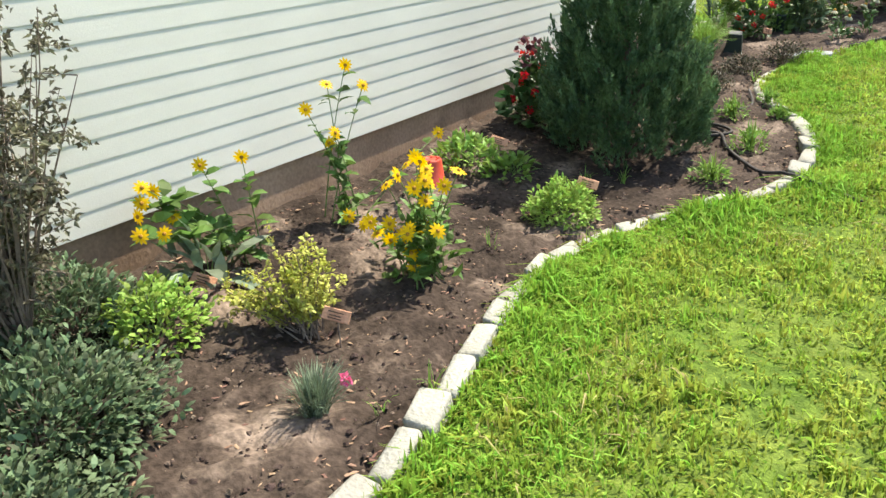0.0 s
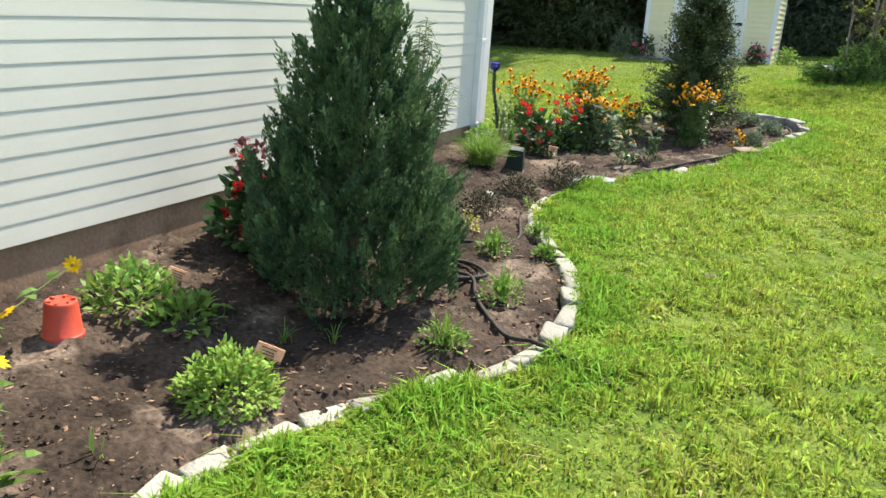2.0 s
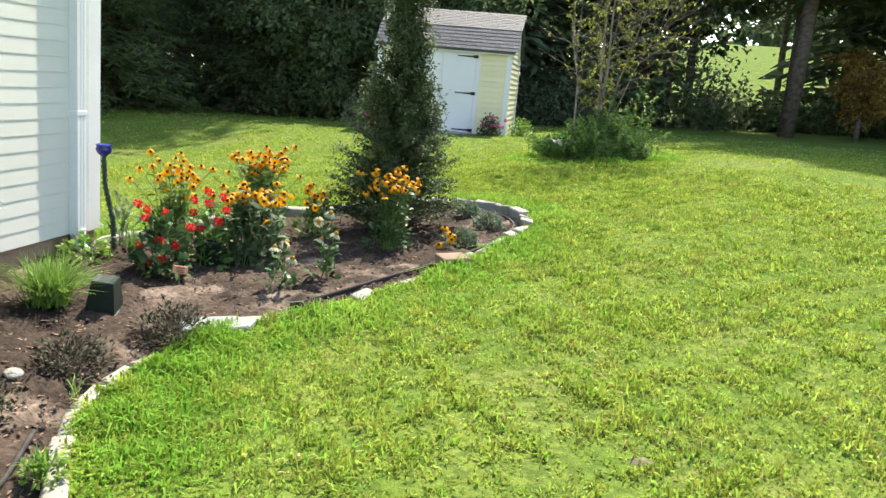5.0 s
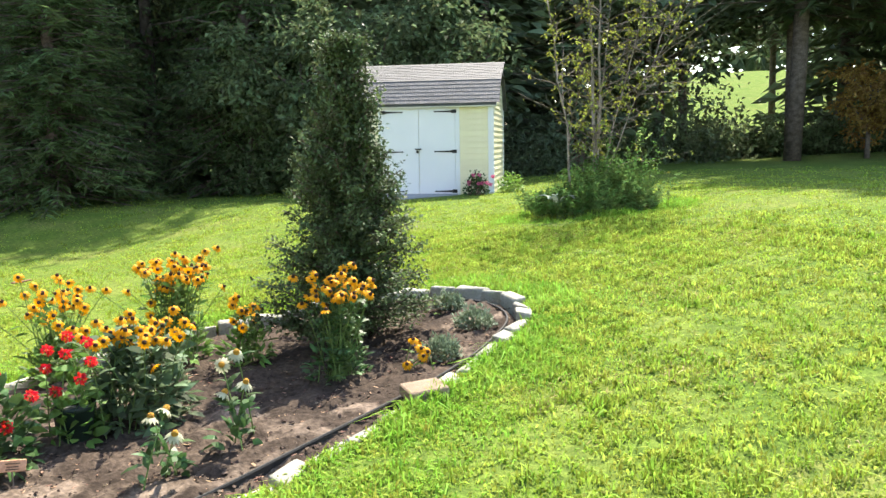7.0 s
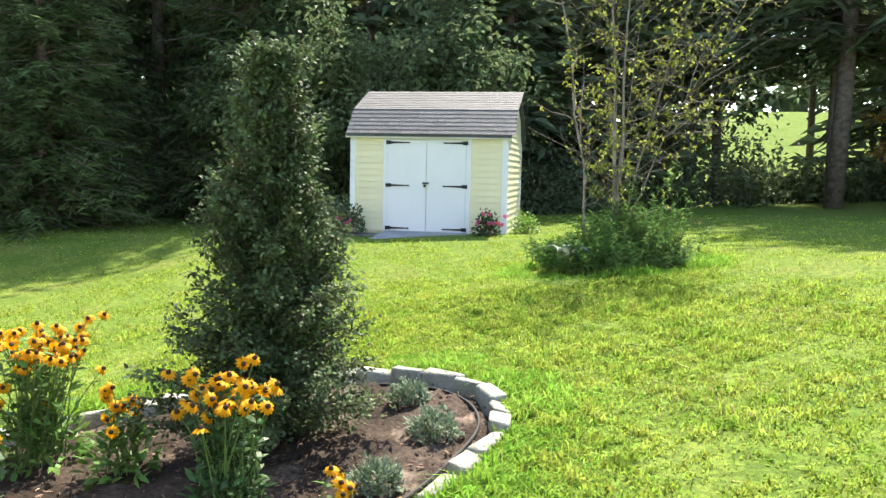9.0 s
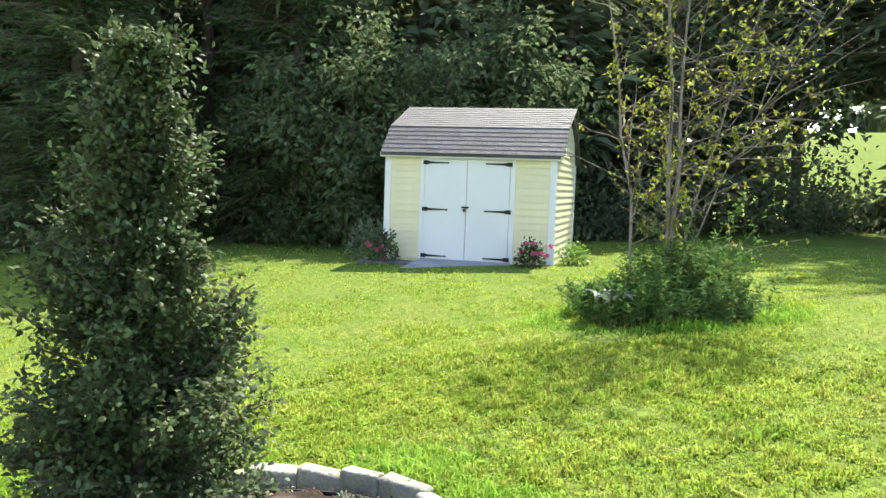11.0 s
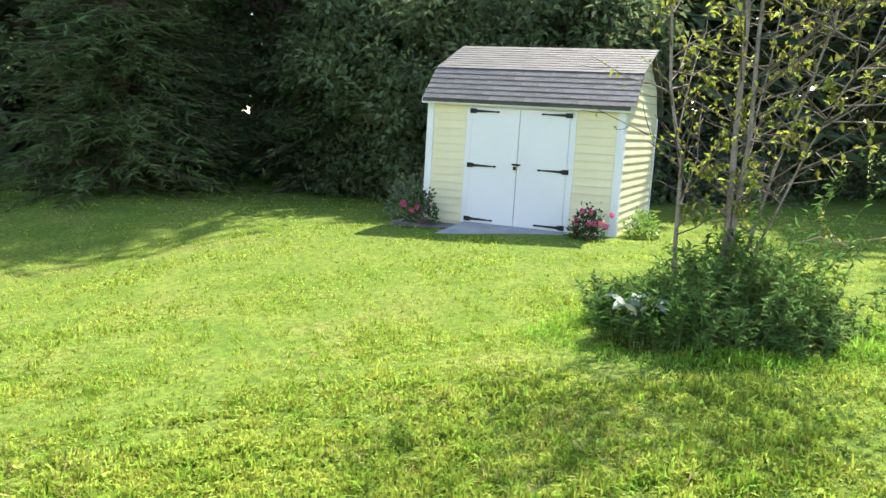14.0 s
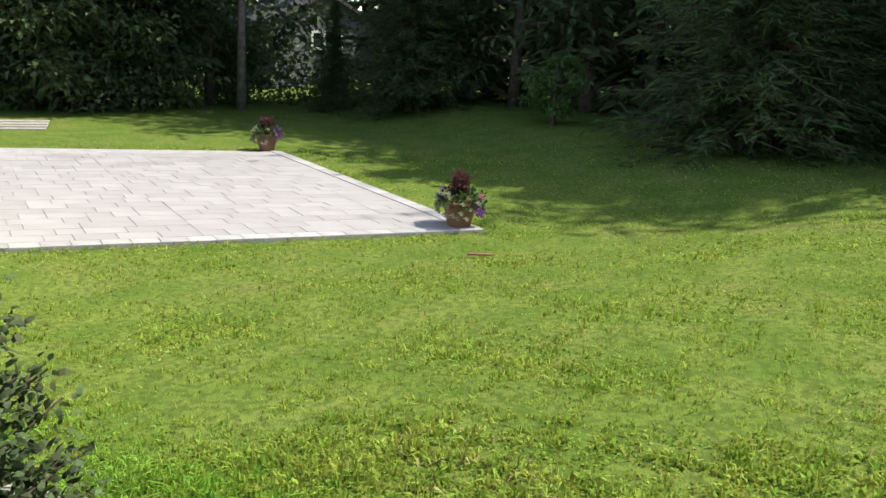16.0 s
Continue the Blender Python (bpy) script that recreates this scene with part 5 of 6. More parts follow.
daisies("black_eyed_susan", -2.16, 9.66, head_tips(_y, 46, -0.06, 0.02, 0.47, 0.19, 0.15, 0.055), BLACK_EYED, ("orange", "seed"), "broad black-eyed Susan clump over large grey-green leaves", "flowers", 96, per=8, leaf=(0.10, 0.045), leaf_mat="grey_dark", base=0.12, low=((0.27, 0.36, 330),), group="black-eyed Susans in the bed")
daisies("black_eyed_susan", -2.58, 10.93, head_tips(_y, 50, 0.0, 0.0, 0.65, 0.14, 0.13, 0.065) + head_tips(_y, 22, 0.02, -0.03, 0.52, 0.15, 0.13, 0.07), BLACK_EYED, ("orange", "seed"), "tall black-eyed Susan clump with many dark seed heads", "flowers", 97, per=7, leaf=(0.08, 0.028), low=((0.22, 0.34, 240),), group="black-eyed Susans in the bed")
daisies("black_eyed_susan", -2.0, 10.78, head_tips(_y, 15, 0.0, 0.0, 0.36, 0.07, 0.07, 0.06), BLACK_EYED, ("orange", "seed"), "small black-eyed Susan clump at the back of the bed", "flowers", 98, per=8, leaf=(0.08, 0.03), low=((0.17, 0.22, 130),), group="black-eyed Susans in the bed")
daisies("black_eyed_susan", -1.24, 10.33, head_tips(_y, 44, 0.02, 0.0, 0.54, 0.11, 0.10, 0.055) + head_tips(_y, 6, 0.1, -0.1, 0.46, 0.12, 0.08, 0.04), BLACK_EYED, ("orange", "seed"), "black-eyed Susan clump with golden orange blooms before the holly", "flowers", 99, per=11, leaf=(0.065, 0.024), leaf_mat="deep", low=((0.17, 0.24, 170),), group="black-eyed Susans in the bed")
daisies("black_eyed_susan", -0.80, 10.42, [(0.0, 0.0, 0.19), (0.05, -0.02, 0.14), (0.07, -0.05, 0.10), (-0.03, -0.06, 0.05), (0.03, 0.03, 0.17), (0.09, -0.02, 0.12)], BLACK_EYED, ("orange", "seed"), "tiny black-eyed Susan with a few orange blooms", "flowers", 100, per=3, leaf=(0.05, 0.02), group="black-eyed Susans in the bed")
for _k, (_x, _yy, _h) in enumerate(((-1.62, 8.88, 0.33), (-1.45, 9.26, 0.46))):
    _t = [(0.02, 0.0, _h), (-0.07, 0.03, _h * 0.85), (0.08, -0.05, _h * 0.72), (-0.02, -0.07, _h * 0.62), (0.1, 0.04, _h * 0.5)]
    daisies("coneflower", _x, _yy, _t[:3 + (_k == 1)], CONE, ("white_petal", "amber"), "white coneflower with fading blooms and dark centres", "flowers", 101 + _k, per=10, leaf=(0.085, 0.035), leaf_mat="deep", wobble=0.35, face=(0.3, -0.3, 0.9), group="coneflowers in the bed", low=((0.10, 0.14, 22),))
# red flowers
_t = [(-0.02, 0.0, 0.50), (0.10, -0.05, 0.42), (-0.12, 0.06, 0.46), (-0.04, -0.1, 0.30), (0.08, -0.12, 0.24), (-0.12, -0.1, 0.18), (0.05, -0.15, 0.12), (0.0, -0.13, 0.36)]
daisies("red_begonia", -2.90, 5.08, _t, (RED_HEAD,), ("red",), "bushy red-flowering begonia against the house wall", "flowers", 110, per=10, leaf=(0.1, 0.06), leaf_mat="deep", low=((0.2, 0.42, 200),))
_g = dome_leaves(0.12, 0.18, 60, 0.06, 0.04, np.random.default_rng(111), z0=0.42)
part("dark_foliage", _g, M["purple"], bpy.data.objects["red_begonia"], "dark reddish young leaves")
_t = [(-0.18, -0.02, 0.46), (-0.14, 0.03, 0.42), (-0.10, -0.06, 0.38), (-0.02, 0.06, 0.40), (0.16, 0.05, 0.33), (0.02, -0.1, 0.25), (0.12, -0.08, 0.22), (-0.12, -0.1, 0.2), (0.05, -0.12, 0.13), (-0.06, -0.12, 0.09)]
daisies("red_begonia", -2.48, 8.95, _t, (RED_HEAD,), ("red",), "red-flowering bedding plant with dark leaves in the bed", "flowers", 112, per=14, leaf=(0.08, 0.045), leaf_mat="deep", low=((0.17, 0.36, 170),))
_t = [(-0.12, 0.0, 0.46), (-0.03, 0.04, 0.52), (0.02, -0.06, 0.46), (0.08, 0.03, 0.50), (0.14, -0.04, 0.42), (-0.10, -0.05, 0.38), (0.10, -0.08, 0.34), (-0.02, -0.1, 0.28)]
daisies("red_begonia", -2.33, 9.32, _t, (RED_HEAD,), ("red",), "red-flowering begonia in a black pot before the black-eyed Susans", "flowers", 113, per=9, leaf=(0.08, 0.045), leaf_mat="green", low=((0.13, 0.32, 70),))

# leafy plants
_rng = np.random.default_rng(120)
golden = thing("golden_shrub", (-2.24, 2.03, sz(-2.24, 2.03)), "small golden variegated shrub in the bed", "shrub")
_t = [(q * math.cos(a), q * math.sin(a), h) for a, q, h in zip(_rng.uniform(0, 6.28, 34), _rng.uniform(0.02, 0.2, 34), _rng.uniform(0.16, 0.40, 34))]
_t += [(-0.24 + 0.07 * a, -0.12 + 0.06 * b, 0.16 + 0.05 * c) for a, b, c in _rng.uniform(-1, 1, (10, 3))]
_gs, _paths = stalks(_rng, 0.03, _t, r=0.004)
for _g in _gs:
    part("stem", _g, M["twig"], golden)
_lv = leafy(_paths, 40, 0.024, 0.015, _rng, lo=0.3, hi=1.0, droop=0.2, flat=0.3)
for _p in _paths:                         # side sprigs towards each tip
    for _k in range(3):
        _d = unit(_rng.normal(0, 1, 3) + [0, 0, 0.5]) * _rng.uniform(0.04, 0.09)
        _q = _p[int(_rng.integers(3, 7))]
        _n = 13
        oval_leaves(_lv, _q + _d * _rng.uniform(0, 1, (_n, 1)) + _rng.normal(0, 0.006, (_n, 3)), _rng.normal(0, 0.7, (_n, 3)) + unit(_d), _rng.uniform(0.014, 0.026, _n), _rng.uniform(0.009, 0.016, _n), _rng)
part("foliage", _lv, M["yellow_leaf"], golden)
dome_plant("lime_shrub", -2.66, 1.62, 0.20, 0.24, 800, 0.034, 0.022, "lime", "low lime green leafy plant in the bed", "plant", 121)
dome_plant("mounded_plant", -1.93, 3.68, 0.185, 0.20, 1500, 0.032, 0.016, "lime", "bright green mounded plant beside a wooden tag", "plant", 122)
dome_plant("phlox_plant", -2.80, 4.05, 0.21, 0.18, 330, 0.06, 0.026, "bright", "leafy green perennial growing by the house wall", "plant", 123)
dome_plant("phlox_plant", -2.50, 4.10, 0.16, 0.10, 110, 0.07, 0.035, "bright", "low leafy green perennial spreading over the soil", "plant", 124)
dome_plant("hosta_plant", -2.90, 2.08, 0.17, 0.16, 34, 0.16, 0.055, "grey_green", "low plant with long grey-green pointed leaves", "plant", 125, stems=6)
dome_plant("low_evergreen", -2.42, 0.98, 0.40, 0.30, 4200, 0.04, 0.018, "grey_dark", "low spreading dark evergreen shrub at the end of the bed", "shrub", 126, fill=0.4, stems=40, stem_mat="twig")
dome_plant("low_evergreen", -2.95, 1.42, 0.30, 0.28, 2000, 0.04, 0.018, "grey_dark", "low dark evergreen shrub against the house wall", "shrub", 127, fill=0.4, stems=30, stem_mat="twig")
dome_plant("low_evergreen", -2.0, 0.62, 0.34, 0.24, 2600, 0.04, 0.018, "grey_dark", "low spreading dark evergreen shrub at the end of the bed", "shrub", 128, fill=0.4, stems=30, stem_mat="twig")
tuft("dianthus", -1.80, 1.62, 420, 0.20, 0.15, 0.004, "grey_green", "grey-green dianthus tuft with one pink bloom", "plant", 129, arch=0.5)
flower(bpy.data.objects["dianthus"], (SMALL_RED,), (0.11, 0.05, 0.15), (0, 0, 1), ("pink",), "pink bloom")
for _k, (_x, _yy, _s) in enumerate(((-0.78, 11.86, 0.12), (-0.52, 11.3, 0.14), (-0.66, 10.66, 0.125))):
    dome_plant("lavender_plant", _x, _yy, _s, _s * 0.95, 900, 0.032, 0.011, "grey_green", "small grey-green lavender mound in the bed", "plant", 130 + _k, up=0.9, group="lavender mounds in the bed")
tuft("ornamental_grass", -2.68, 8.02, 620, 0.34, 0.36, 0.006, "bright", "arching clump of light green ornamental grass", "grass", 134, arch=0.8)
for _k, (_x, _yy, _s) in enumerate(((-2.08, 7.32, 0.17), (-2.14, 6.72, 0.17), (-1.86, 7.88, 0.19), (-2.42, 6.16, 0.14), (-2.72, 6.94, 0.13))):
    dome_plant("bare_azalea", _x, _yy, _s * 1.1, _s * 0.95, 720, 0.026, 0.013, "dull", "small half-bare brown shrub in the dry soil", "shrub", 140 + _k, fill=0.3, stems=34, stem_mat="twig", group="half-bare shrubs in the bed")
for _k, (_x, _yy, _s) in enumerate(((-1.72, 5.92, 0.14), (-1.40, 5.24, 0.16), (-1.43, 4.58, 0.15), (-1.42, 6.02, 0.09), (-1.60, 6.40, 0.10))):
    _o = tuft("daylily_seedling", _x, _yy, 34, _s * 1.5, _s, 0.011, "bright", "small green seedling in the soil beside the hose", "plant", 150 + _k, arch=0.9)
    part("foliage", dome_leaves(_s * 0.8, _s * 0.7, 150, 0.03, 0.014, np.random.default_rng(160 + _k)), M["bright"], _o)
for _k, (_x, _yy, _n) in enumerate(((-2.06, 4.22, 16), (-1.88, 4.34, 9), (-2.75, 1.25, 9), (-1.62, 1.75, 8), (-2.9, 9.0, 12), (-1.55, 1.95, 10), (-2.05, 3.15, 6), (-1.9, 7.05, 7))):
    tuft("grass_tuft", _x, _yy, _n, 0.14, 0.09, 0.006, "bright", "stray grass tuft growing in the bed", "grass", 170 + _k, arch=0.8)


dome_plant("torch_weed", -3.05, 9.42, 0.10, 0.34, 110, 0.085, 0.02, "milkweed", "leafy green weed growing up the garden torch", "weed", 176, fill=0.4, up=0.2, stems=7)
dome_plant("corner_weed", -3.06, 8.98, 0.15, 0.15, 130, 0.06, 0.03, "bright", "low bright weed below the downspout", "weed", 177, stems=6)
tuft("grass_tuft", -2.86, 9.22, 40, 0.26, 0.18, 0.010, "green", "stray grass tuft growing in the bed", "grass", 178, arch=0.9)


def milkweed(x, y, h, n_leaf, seed, lean=0.0):
    rng = np.random.default_rng(seed)
    ob = thing("milkweed_plant", (x, y, sz(x, y)), "tall milkweed with narrow drooping leaves by the house wall", "plant", "milkweeds by the house wall")
    g, paths = stalks(rng, 0.03, [(0.04, lean, h), (-0.04, lean + 0.05, h * 0.93), (0.07, lean + 0.06, h * 0.86), (0.0, lean - 0.07, h * 0.8)], r=0.006)
    for g1 in g:
        part("stem", g1, M["stem"], ob)
    lv = leafy(paths, n_leaf, 0.10, 0.016, rng, lo=0.30, hi=1.0, droop=0.55, flat=0.3)
    part("foliage", lv, M["milkweed"], ob)
    return ob


milkweed(-2.93, 7.18, 1.22, 130, 180)
milkweed(-2.98, 7.56, 0.72, 75, 181, 0.2)

# twiggy half-bare shrub by the wall at the start
_rng = np.random.default_rng(190)
twiggy = thing("twiggy_shrub", (-2.90, 1.22, sz(-2.90, 1.22)), "tall twiggy shrub with sparse grey-brown leaves by the wall", "shrub")
_g, _lv = Geo(), Geo()
for _k in range(56):
    _a, _q = _rng.uniform(0, 6.28), _rng.uniform(0.1, 1)
    _h = 1.62 * (1.02 - 0.35 * _q) * _rng.uniform(0.6, 1.05)
    _s = np.linspace(0, 1, 7)
    _p = np.column_stack([np.cos(_a) * 0.50 * _q * _s ** 1.2, np.sin(_a) * 0.50 * _q * _s ** 1.2, _h * _s])
    _p[1:, :2] += np.cumsum(_rng.normal(0, 0.012, (6, 2)), 0)
    tube(_g, _p, np.linspace(0.008, 0.0016, 7), 4, cap=False)
    for _j in range(7):
        _i = int(_rng.integers(2, 7))
        _d = unit(_rng.normal(0, 1, 3) + [0, 0, 0.6]) * _rng.uniform(0.08, 0.22)
        _sp = np.stack([_p[_i], _p[_i] + _d * 0.5, _p[_i] + _d])
        tube(_g, _sp, [0.003, 0.002, 0.001], 3, cap=False)
        _n = 26
        _u = _rng.uniform(0.2, 1, _n)[:, None]
        leaves(_lv, _sp[0] + _d * _u + _rng.normal(0, 0.012, (_n, 3)), _rng.normal(0, 1, (_n, 3)), _rng.uniform(0.02, 0.038, _n), _rng.uniform(0.012, 0.022, _n), _rng)
part("branchwork", _g, M["twig"], twiggy)
part("foliage", _lv, leaf_material("grey_brown_leaves", (0.10, 0.095, 0.06), (0.18, 0.17, 0.11), vary=0.5, light=0.25, rough=0.5), twiggy)


# ---- loose things in the bed ----
def ring_mesh(geo, prof, sides=28):
    """Turns a profile of (radius, z) round the z axis."""
    prof = np.asarray(prof, float)
    a = np.arange(sides) * 2 * np.pi / sides
    v = np.stack([prof[:, :1] * np.cos(a), prof[:, :1] * np.sin(a), np.repeat(prof[:, 1:], sides, 1)], -1)
    i, j = np.meshgrid(np.arange(len(prof) - 1), np.arange(sides), indexing="ij")
    j2 = (j + 1) % sides
    q = np.stack([i * sides + j, i * sides + j2, (i + 1) * sides + j2, (i + 1) * sides + j], -1).reshape(-1, 4)
    return geo.add(v.reshape(-1, 3), None, q)


_g = Geo()
ring_mesh(_g, [(0.0, 0.192), (0.05, 0.192), (0.066, 0.194), (0.07, 0.200), (0.075, 0.197), (0.079, 0.185), (0.095, 0.03), (0.099, 0.028), (0.104, 0.024), (0.105, 0.002), (0.098, 0.0), (0.09, 0.02), (0.07, 0.18), (0.0, 0.186)])
_x, _yy = -2.79, 3.66
rpot = thing("plant_pot", (_x, _yy, sz(_x, _yy) - 0.004), "red plastic nursery pot turned upside down on the soil", "pot")
rpot.scale = (0.84, 0.84, 0.84)
part("pot_body", _g, M["terracotta"], rpot, smooth=True)
for _k in range(6):
    _a = _k * math.pi / 3
    _g = Geo()
    box(_g, -0.012, -0.008, 0, 0.012, 0.008, 0.010, 0.002, pose(0.058 * math.cos(_a), 0.058 * math.sin(_a), 0.194, 0, 0, math.degrees(_a)))
    part("foot", _g, M["terracotta"], rpot)

_g = Geo()
_v = []
for _r, _z in ((0.09, 0.0), (0.09, 0.018), (0.083, 0.02), (0.062, 0.196), (0.057, 0.203), (0.03, 0.199)):
    _v += [(-_r, -_r, _z), (_r, -_r, _z), (_r, _r, _z), (-_r, _r, _z)]
_qq = [(3, 2, 1, 0), (20, 21, 22, 23)] + [(i * 4 + k, i * 4 + (k + 1) % 4, i * 4 + 4 + (k + 1) % 4, i * 4 + 4 + k) for i in range(5) for k in range(4)]
_g.add(_v, None, _qq)
_x, _yy = -2.42, 8.14
bpot = thing("square_pot", (_x, _yy, sz(_x, _yy) - 0.012), "dark green square plastic nursery pot in the soil", "pot", turn=12)
bpot.matrix_world = pose(_x, _yy, sz(_x, _yy) - 0.02, 8, 5, 14)
part("pot_body", _g, M["dark_plastic"], bpot)


_g = Geo()
ring_mesh(_g, [(0.0, 0.0), (0.075, 0.0), (0.08, 0.006), (0.098, 0.165), (0.106, 0.168), (0.107, 0.192), (0.1, 0.194), (0.094, 0.16), (0.0, 0.155)], 24)
npot = thing("nursery_pot", (-2.33, 9.32, sz(-2.33, 9.32) - 0.006), "black plastic nursery pot holding the red begonia", "pot")
part("pot_body", _g, M["dark_plastic"], npot, smooth=True)


def wood_tag(x, y, turn, lean, h, label):
    ob = thing("plant_tag", (x, y, sz(x, y)), label, "tag", "wooden plant tags in the bed", turn)
    g = Geo()
    tube(g, [(0, 0, -0.06), (0, 0.004, h * 0.6), (0, 0.006, h)], 0.004, 5)
    part("stake", g, M["twig"], ob)
    g = Geo()
    box(g, -0.058, -0.005, -0.026, 0.058, 0.005, 0.026, 0.003, pose(0, -0.008, h, lean, 14, 0))
    b = part("board", g, M["cedar"], ob, "reddish cedar tag board")
    g = Geo()
    for k, (w, z) in enumerate(((0.036, 0.010), (0.028, -0.004), (0.032, -0.015))):
        box(g, -w, -0.0064, z - 0.0022, w * 0.8, -0.0052, z + 0.0022, 0.0004, pose(0, -0.008, h, lean, 14, 0))
    part("lettering", g, M["ink"], b, "illegible dark handwriting")
    return ob


wood_tag(-2.08, 2.05, 25, -30, 0.12, "small cedar plant tag with faded writing beside the golden shrub")
wood_tag(-1.87, 3.86, 15, -35, 0.16, "small cedar plant tag with faded writing behind the mounded plant")
wood_tag(-2.66, 4.22, 15, -40, 0.15, "small cedar plant tag with faded writing in the leafy perennial")
wood_tag(-2.80, 1.98, 20, -50, 0.07, "small cedar plant tag lying low in the soil")
wood_tag(-2.28, 8.78, 60, -10, 0.10, "small cedar plant tag below the red flowers")

# blue-topped garden torch
_x, _yy = -3.10, 9.30
torch = thing("garden_torch", (_x, _yy, sz(_x, _yy) - 0.10), "slim garden torch with a cobalt blue glass top by the corner", "torch")
_g = Geo()
tube(_g, [(0.05, 0, -0.1), (0.045, 0, 0.3), (-0.02, 0, 0.58), (-0.03, 0, 0.77)], [0.013, 0.013, 0.013, 0.014], 8)
for _k in range(3):
    _s = np.linspace(0, 1, 40)
    _a = _s * 6 * 2 * np.pi + _k * 2.09
    tube(_g, np.column_stack([np.interp(_s, [0, 0.4, 0.75, 1], [0.05, 0.04, -0.02, -0.03]) + np.cos(_a) * 0.019, np.sin(_a) * 0.019, 0.05 + 0.7 * _s]), 0.004, 4)
part("pole", _g, M["verdigris"], torch)
_g = Geo()
ring_mesh(_g, [(0.0, 0.765), (0.012, 0.765), (0.018, 0.778), (0.038, 0.792), (0.052, 0.812), (0.055, 0.830), (0.048, 0.846), (0.056, 0.860), (0.046, 0.863), (0.03, 0.848), (0.0, 0.845)], 20)
_o = part("glass_bowl", _g, M["cobalt"], torch, "cobalt blue glass bowl", True)
_o.location = (-0.03, 0, 0)

# tan paver lying on the edge, flat slate, hose, edging strip
_x, _yy = -0.64, 9.87
_g = Geo()
box(_g, -0.112, -0.09, 0, 0.112, 0.09, 0.065, 0.007)
brick = tagged(new("loose_paver", _g.mesh("loose_paver")), "tan concrete paver lying loose on the bed's edge", "paver")
brick.data.materials.append(M["paver_tan"])
brick.matrix_world = pose(_x, _yy, float(ground_z(_x, _yy)) + 0.02, 2, -2, 32)
_g = Geo()
_pts = [(-0.20, -0.10), (-0.05, -0.13), (0.16, -0.09), (0.22, 0.02), (0.12, 0.11), (-0.08, 0.12), (-0.21, 0.05)]
_k = len(_pts)
_v = [(a * s, b * s, z) for s, z in ((1, 0), (1, 0.018), (0.95, 0.025)) for a, b in _pts]
_g.add(_v, [(2 * _k, 2 * _k + i, 2 * _k + i + 1) for i in range(1, _k - 1)], [(r * _k + i, r * _k + (i + 1) % _k, r * _k + _k + (i + 1) % _k, r * _k + _k + i) for r in range(2) for i in range(_k)])
slate = tagged(new("stepping_stone", _g.mesh("stepping_stone")), "flat pale slate stepping stone at the bed's edge", "stone")
slate.data.materials.append(M["slate"])
slate.matrix_world = pose(-1.70, 8.08, sz(-1.70, 8.08) + 0.012, 0, 0, 35)


def laid(name, plan, radius, mat, label, category, lift, step=0.03, kind="", sides=8):
    line = smooth_line(plan, step)
    z = np.array([(sz(x, y) if inside(np.array([x]), np.array([y]), BED_POLY)[0] else float(ground_z(x, y)) + 0.02) for x, y in line[:, :2]])
    extra = line[:, 2] if line.shape[1] > 2 else 0
    path = np.column_stack([line[:, 0], line[:, 1], z + lift + extra])
    g = Geo()
    tube(g, path, radius, sides)
    return slab_thing(name, g, M[mat], label, category, kind, True)


laid("garden_hose", [(-1.83, 6.68, 0), (-1.68, 6.25, 0), (-1.74, 6.08, 0), (-1.92, 6.0, 0), (-2.2, 5.88, 0), (-2.3, 5.6, 0), (-2.1, 5.36, 0), (-1.84, 5.27, 0), (-1.63, 5.42, 0.0), (-1.74, 5.6, 0), (-1.93, 5.62, 0),
                     (-2.06, 5.46, 0.012), (-1.92, 5.29, 0.024), (-1.70, 5.31, 0.024), (-1.58, 5.44, 0.024), (-1.72, 5.56, 0.026), (-1.9, 5.52, 0.03), (-1.86, 5.38, 0.028), (-1.64, 5.36, 0.03), (-1.52, 5.16, 0.004), (-1.34, 4.93, 0), (-1.2, 4.80, 0), (-1.05, 4.75, 0.03), (-0.9, 4.72, 0.015),
                     (-0.74, 4.68, -0.02), (-0.6, 4.6, -0.03)], 0.0112, "hose", "black soaker hose coiled over the soil and lawn edge", "hose", 0.016)
_sel = np.array([p for p in EDGE if p[1] > 8.2 and (p[0] > -1.4)])
_tan = unit(np.gradient(_sel, axis=0))
_off = _sel + np.column_stack([-_tan[:, 1], _tan[:, 0]]) * 0.12
_g = Geo()
_zz = np.array([sz(a, b) for a, b in _off])
tube(_g, np.column_stack([_off, _zz + 0.004]), 0.009, 6)
_n = len(_off)
_low = np.column_stack([_off, _zz - 0.05])
_top = np.column_stack([_off, _zz + 0.004])
_o2 = np.column_stack([-_tan[:, 1], _tan[:, 0], np.zeros(_n)]) * 0.003
_g.add(np.concatenate([_low + _o2, _top + _o2, _top - _o2, _low - _o2]), None, [(r * _n + i, r * _n + i + 1, (r + 1) * _n + i + 1, (r + 1) * _n + i) for r in (0, 2) for i in range(_n - 1)])
slab_thing("edging_strip", _g, M["rubber"], "black plastic edging strip inside the row of stones", "edging", "")

